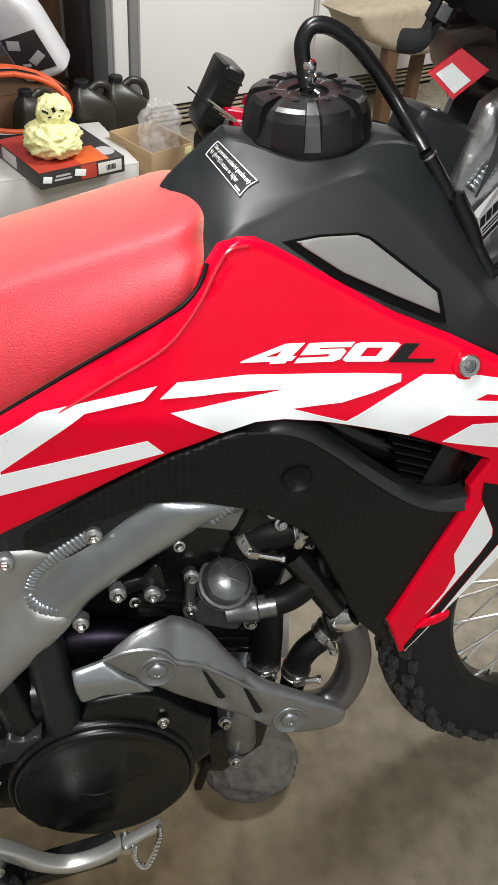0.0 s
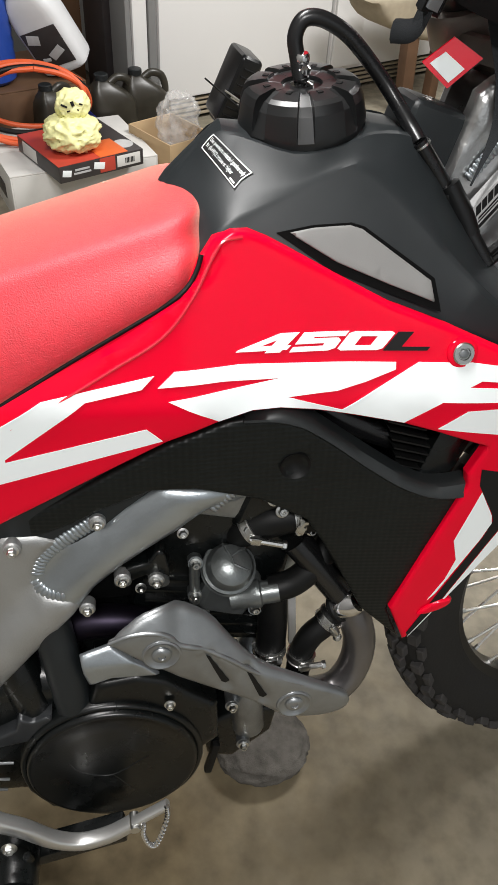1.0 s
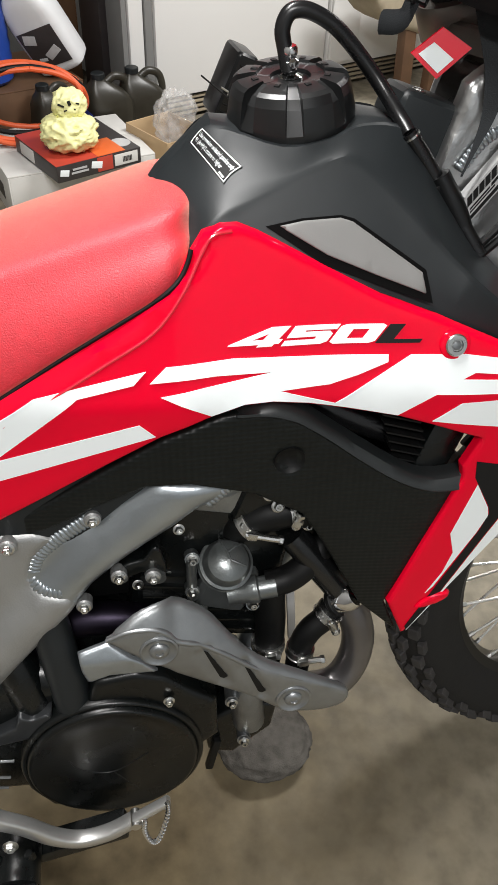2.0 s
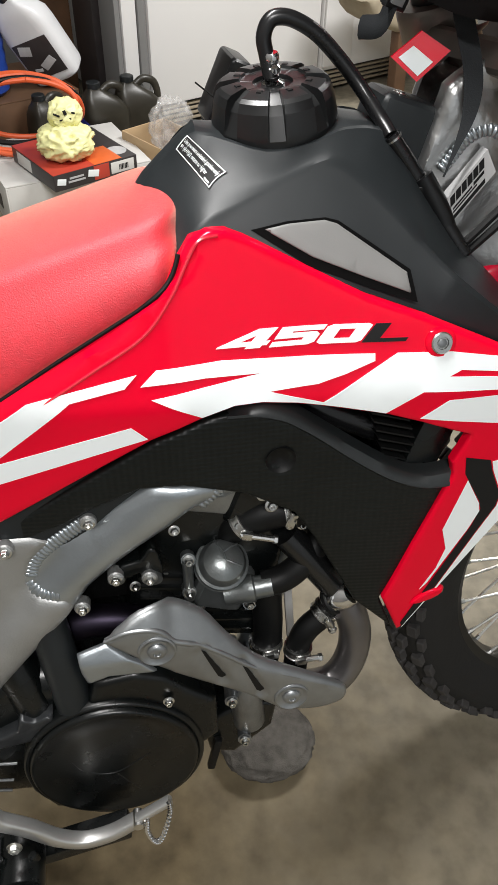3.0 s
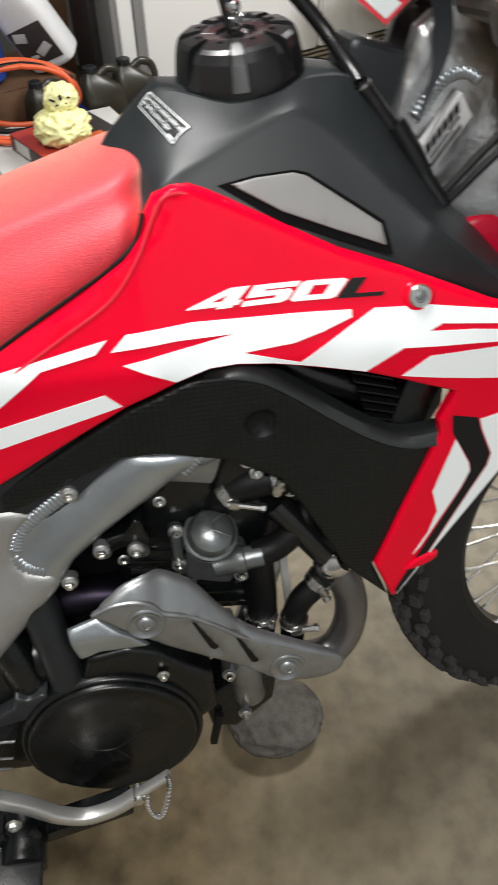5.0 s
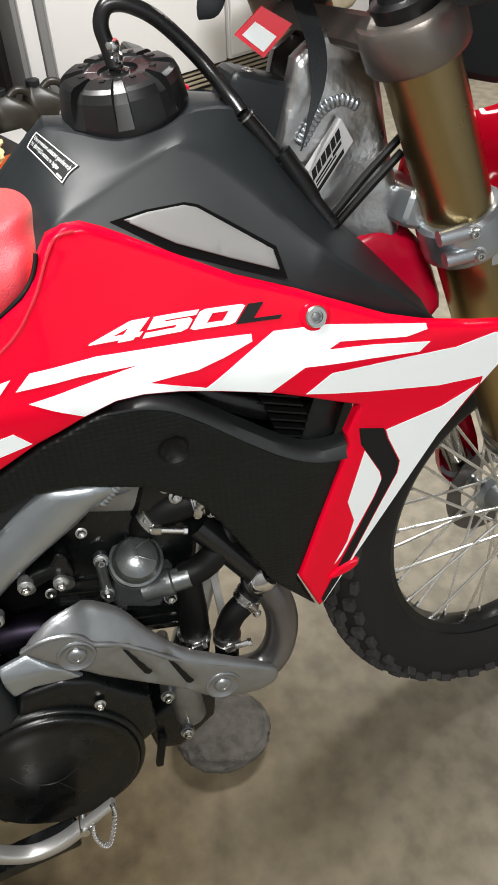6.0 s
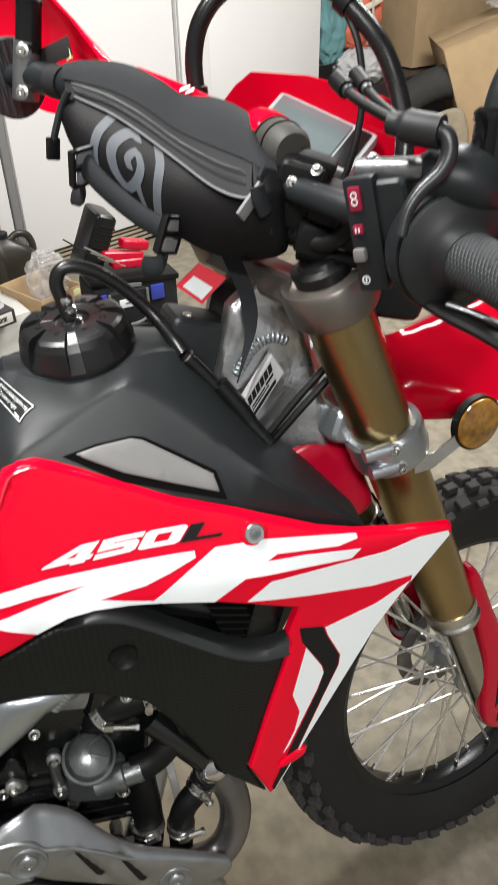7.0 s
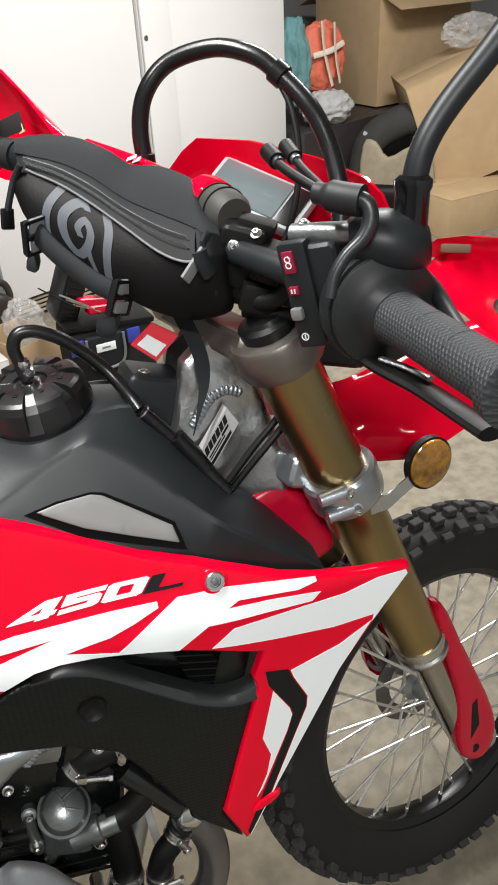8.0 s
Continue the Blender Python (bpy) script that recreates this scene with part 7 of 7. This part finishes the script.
top_panel = []
for i in range(n_zip):
    a, t = zip_point(i, 1.0, 0.0012), tops[i]
    m = a.lerp(t, 0.5)
    top_panel.append([a, a.lerp(t, 0.25) + Vector((0, 0, 0.0040)), m + Vector((0, 0, 0.0050)), t + Vector((0, 0, 0.0026)), t + Vector((0.012, 0.008, -0.004)), t + Vector((0, 0, -0.004)), m + Vector((0, 0, -0.002)), a + Vector((0.002, 0.002, -0.003))])
part("lid", loft_bm(top_panel), FABRIC, bag, "ribbed black nylon lid", 60)
steps = [3.5 + (n_zip - 12.5) * i / 40 for i in range(41)]
zip_ob = part("zip", loft_bm([[zip_point(k, w, 0.0) for w in (0, 0.25, 0.5, 0.75, 1.0)] for k in steps], closed=False, caps=False), ZIP, bag, "broad grey zip tape")
tooth_mesh = None
for i in range(120):
    k = 3.7 + (n_zip - 14.5) * i / 119
    for row in (0.36, 0.58):
        m = Matrix.Translation(zip_point(k, row, 0.0016)) @ pose(0, 0, 0, 42, 0, 30 + (8 if row > 0.5 else -8))
        if tooth_mesh is None:
            tooth = part("zip_tooth", box_bm((0.0011, 0.0062, 0.0030), None, 0), mat("dark_zip_coil", (0.050, 0.052, 0.054), 0.45, vary=0.1), zip_ob)
            tooth_mesh = tooth.data
        else:
            tooth = new("zip_tooth", tooth_mesh)
            tooth.parent = zip_ob
        tooth.matrix_basis = m
for w0 in (0.0, 1.0):
    part("piping", tube_bm([zip_point(k, w0, 0.0006) for k in steps], 0.0012, 8, 1), WEBBING if w0 == 0 else FABRIC, bag, "thin piping along the zip")


PRINT = mat("grey_screen_print", (0.060, 0.070, 0.082), 0.6, vary=0.15, scale=90)


def print_stroke(uv, width):
    pts = spline([(u, v, 0) for u, v in uv], 5)
    bm = bmesh.new()
    left, right = [], []
    for i, p in enumerate(pts):
        d = (pts[min(i + 1, len(pts) - 1)] - pts[max(0, i - 1)]).normalized()
        w = (width(i / (len(pts) - 1)) if callable(width) else width) * 0.85
        a, b = p + Vector((-d.y * w * 0.24, d.x * w, 0)), p - Vector((-d.y * w * 0.24, d.x * w, 0))
        left.append(bm.verts.new(bag_front(a.x, a.y, 0.0005)))
        right.append(bm.verts.new(bag_front(b.x, b.y, 0.0005)))
    for i in range(len(pts) - 1):
        bm.faces.new((left[i], left[i + 1], right[i + 1], right[i]))
    return part("grey_print", bm, PRINT, bag, "grey printed curl shape")


print_stroke([(0.262, 0.06), (0.243, 0.40), (0.250, 0.76), (0.285, 0.98)], 0.080)
print_stroke([(0.372, 0.10), (0.330, 0.16), (0.302, 0.42), (0.322, 0.70), (0.366, 0.80), (0.400, 0.62), (0.405, 0.42), (0.378, 0.30), (0.358, 0.44), (0.372, 0.55)], lambda u: 0.095 - 0.040 * u)
print_stroke([(0.396, 0.62), (0.412, 0.78), (0.440, 0.96)], lambda u: 0.070 - 0.030 * u)
print_stroke([(0.432, 0.06), (0.462, 0.26), (0.474, 0.60), (0.482, 0.95)], 0.075)


def buckle_set(u, v, turn):
    """A side-release buckle: a bar frame with two prongs, threaded by reflective webbing above and below."""
    c = bag_front(u, v, 0.007)
    m = Matrix.Translation(c) @ pose(0, 0, 0, 18, 22, 40) @ pose(0, 0, 0, 0, turn, 0)
    for x in (-0.013, 0.013):
        part("buckle", box_bm((0.004, 0.008, 0.036), m @ pose(x, 0, 0), 0.0015, 2), BLACK_GLOSS, bag, "black plastic side-release buckle")
    for z in (-0.017, 0.0, 0.017):
        part("buckle_bar", box_bm((0.029, 0.006, 0.0045), m @ pose(0, -0.001, z), 0.0015, 2), BLACK_GLOSS, bag)
    for z in (0.012, -0.011):
        part("webbing", box_bm((0.018, 0.0035, 0.015), m @ pose(0.001, -0.002, z), 0.001), WEBBING, bag, "grey reflective webbing loop")
    part("strap", tube_bm([m @ Vector((0, 0.002, -0.016)), m @ Vector((0.004, 0.006, -0.034)), m @ Vector((0.012, 0.030, -0.044))], 0.010, 8, 5, flat=0.3), FABRIC, bag)


buckle_set(0.215, 1.0, -28)
buckle_set(0.535, 1.02, -8)
part("webbing", box_bm((0.013, 0.0035, 0.034), Matrix.Translation(bag_front(0.815, 0.17, 0.006)) @ pose(0, 0, 0, 20, 42, 40), 0.001), WEBBING, bag, "grey reflective webbing loop")
part("strap", tube_bm([bag_front(0.86, 0.0, 0.010), bag_front(0.88, 0.20, 0.008), bag_front(0.90, 0.40, 0.004)], 0.008, 10, 5, flat=0.6), FABRIC, bag, "folded black strap end")
part("strap_roll", tube_bm([bag_front(0.20, 0.92, 0.006), bag_front(0.30, 1.00, 0.006), bag_front(0.42, 1.04, 0.006), bag_front(0.52, 1.00, 0.006)], 0.0105, 10, 6, flat=0.55), FABRIC, bag, "rolled black webbing strap")
part("end_mesh", panel_bm([(0.0, 0.0), (0.0, 0.052), (0.012, 0.060), (0.026, 0.050), (0.026, 0.0)], lambda x, z: 0.0, 0.004, 0.0015, 0.006), FABRIC, bag, "black mesh side pocket").matrix_basis = Matrix.Translation(bag_front(0.93, 0.78, 0.004)) @ pose(0, 0, 0, -12, 0, 36)
pull = part("zip_pull", tube_bm([zips[3] + Vector((-0.006, -0.006, 0.004)), (0.040, 0.150, 1.190), (0.031, 0.150, 1.170), (0.027, 0.150, 1.160)], 0.0036, 8, 5), FABRIC, bag)
part("pull_tab", box_bm((0.014, 0.006, 0.022), pose(0.025, 0.150, 1.152, 0, 10, 20), 0.002), RUBBER, bag, "black rubber zip pull tab")


def draw_in(root, k, pivot):
    """Bring a group of parts nearer to a point by a ratio, in the mesh data."""
    m = Matrix.Translation(pivot) @ Matrix.Scale(k, 4) @ Matrix.Translation(-Vector(pivot))
    done = set()
    for ob in (root, *root.children_recursive):
        if ob.type != "MESH":
            continue
        if ob.data.users > 1 or ob.matrix_basis != Matrix():
            ob.matrix_basis = m @ ob.matrix_basis
        elif ob.data.name not in done:
            done.add(ob.data.name)
            ob.data.transform(m)


# the bars reach back towards the rider from the fork top
draw_in(bar, 0.935, (-0.011, -0.727, 1.263))
draw_in(bag, 0.915, (-0.011, -0.727, 1.263))
for ob in (pad, *pad.children):
    ob.data.transform(Matrix.Translation((-0.011, -0.727, 1.263)) @ Matrix.Scale(0.93, 4) @ Matrix.Translation((0.011, 0.727, -1.263)))

# ---- things by the refrigerator ----
tool = thing("tool_bag", "black open tool bag with red tools and blue trim", "tool bag", m=pose(0.345, 2.02, 0, 0, 0, 8))
part("bag_body", box_bm((0.31, 0.18, 0.27), pose(0, 0, 0.135), 0.03, 3), FABRIC, tool)
part("bag_rim", box_bm((0.32, 0.19, 0.022), pose(0, 0, 0.272, 0, 6, 0), 0.008, 2), RUBBER, tool, "dark stiff rim")
part("side_pocket", box_bm((0.135, 0.022, 0.125), pose(-0.035, -0.098, 0.185), 0.010, 3), FABRIC, tool, "black flap pocket")
part("pocket_edge", tube_bm([(-0.102, -0.111, 0.245), (-0.100, -0.111, 0.165), (-0.075, -0.111, 0.128), (0.005, -0.111, 0.128), (0.030, -0.111, 0.165), (0.032, -0.111, 0.245)], 0.0050, 8, 4), WEBBING_GREY, tool, "grey piping round the pocket")
part("tag", box_bm((0.070, 0.003, 0.030), pose(-0.035, -0.1105, 0.205), 0.001), WHITE, tool, "white rectangular tag")
part("tag_bar", box_bm((0.030, 0.0015, 0.006), pose(-0.035, -0.1127, 0.205), 0.0005), GREY, tool)
part("webbing", box_bm((0.075, 0.004, 0.014), pose(-0.02, -0.100, 0.262, 0, 8, 0), 0.001), WEBBING_GREY, tool)
for x in (-0.130, 0.075):
    part("trim", box_bm((0.050, 0.012, 0.055), pose(x, -0.092, 0.215), 0.006), BLUE_PRINT, tool, "blue side trim")
for x, y, z, ry, w in ((-0.020, -0.03, 0.345, 12, 0.15), (0.000, -0.035, 0.318, 8, 0.13), (0.03, -0.02, 0.372, 16, 0.10)):
    part("red_tool", box_bm((w, 0.045, 0.032), pose(x, y, z, 0, ry, 6), 0.010, 3), RED_GUARD, tool, "red plastic tool handle")
part("ribbed_case", box_bm((0.075, 0.15, 0.22), pose(-0.095, 0.04, 0.385, 0, 24, 0), 0.02, 3), BLACK_GLOSS, tool, "black ribbed case")
for i in range(7):
    part("case_fin", box_bm((0.055, 0.16, 0.006), pose(-0.125 + 0.011 * i, 0.04, 0.315 + 0.022 * i, 0, 24, 0), 0.002), RUBBER, tool)
for i in range(3):
    part("screwdriver_shaft", tube_bm([(-0.150 + 0.02 * i, -0.055, 0.405 - 0.022 * i), (-0.060 + 0.02 * i, -0.060, 0.345 - 0.015 * i)], 0.0032, 8, 1), STEEL, tool, "bright steel shaft")
part("wire", tube_bm([(-0.215, -0.06, 0.445), (-0.10, -0.065, 0.35)], 0.0028, 6, 1), RUBBER, tool)
chair = thing("tan_stool", "tan moulded stool with a brown leg by the refrigerator", "stool", m=ROOM @ pose(2.17, 2.16, 0))
part("seat_shell", panel_bm([(-0.20, 0.49), (-0.19, 0.45), (-0.13, 0.385), (0.0, 0.33), (0.16, 0.29), (0.30, 0.30), (0.38, 0.38), (0.38, 0.49)], lambda x, z: -0.10 + 0.10 * (x - 0.1) ** 2, 0.20, 0.03, 0.02, 1.0, 2), TAN, chair, "tan moulded shell")
part("leg", box_bm((0.065, 0.05, 0.34), pose(0.045, -0.06, 0.17, 0, -4, 0), 0.008), WOOD_BROWN, chair)
part("leg", box_bm((0.05, 0.05, 0.32), pose(0.30, 0.02, 0.16), 0.008), WOOD_BROWN, chair)
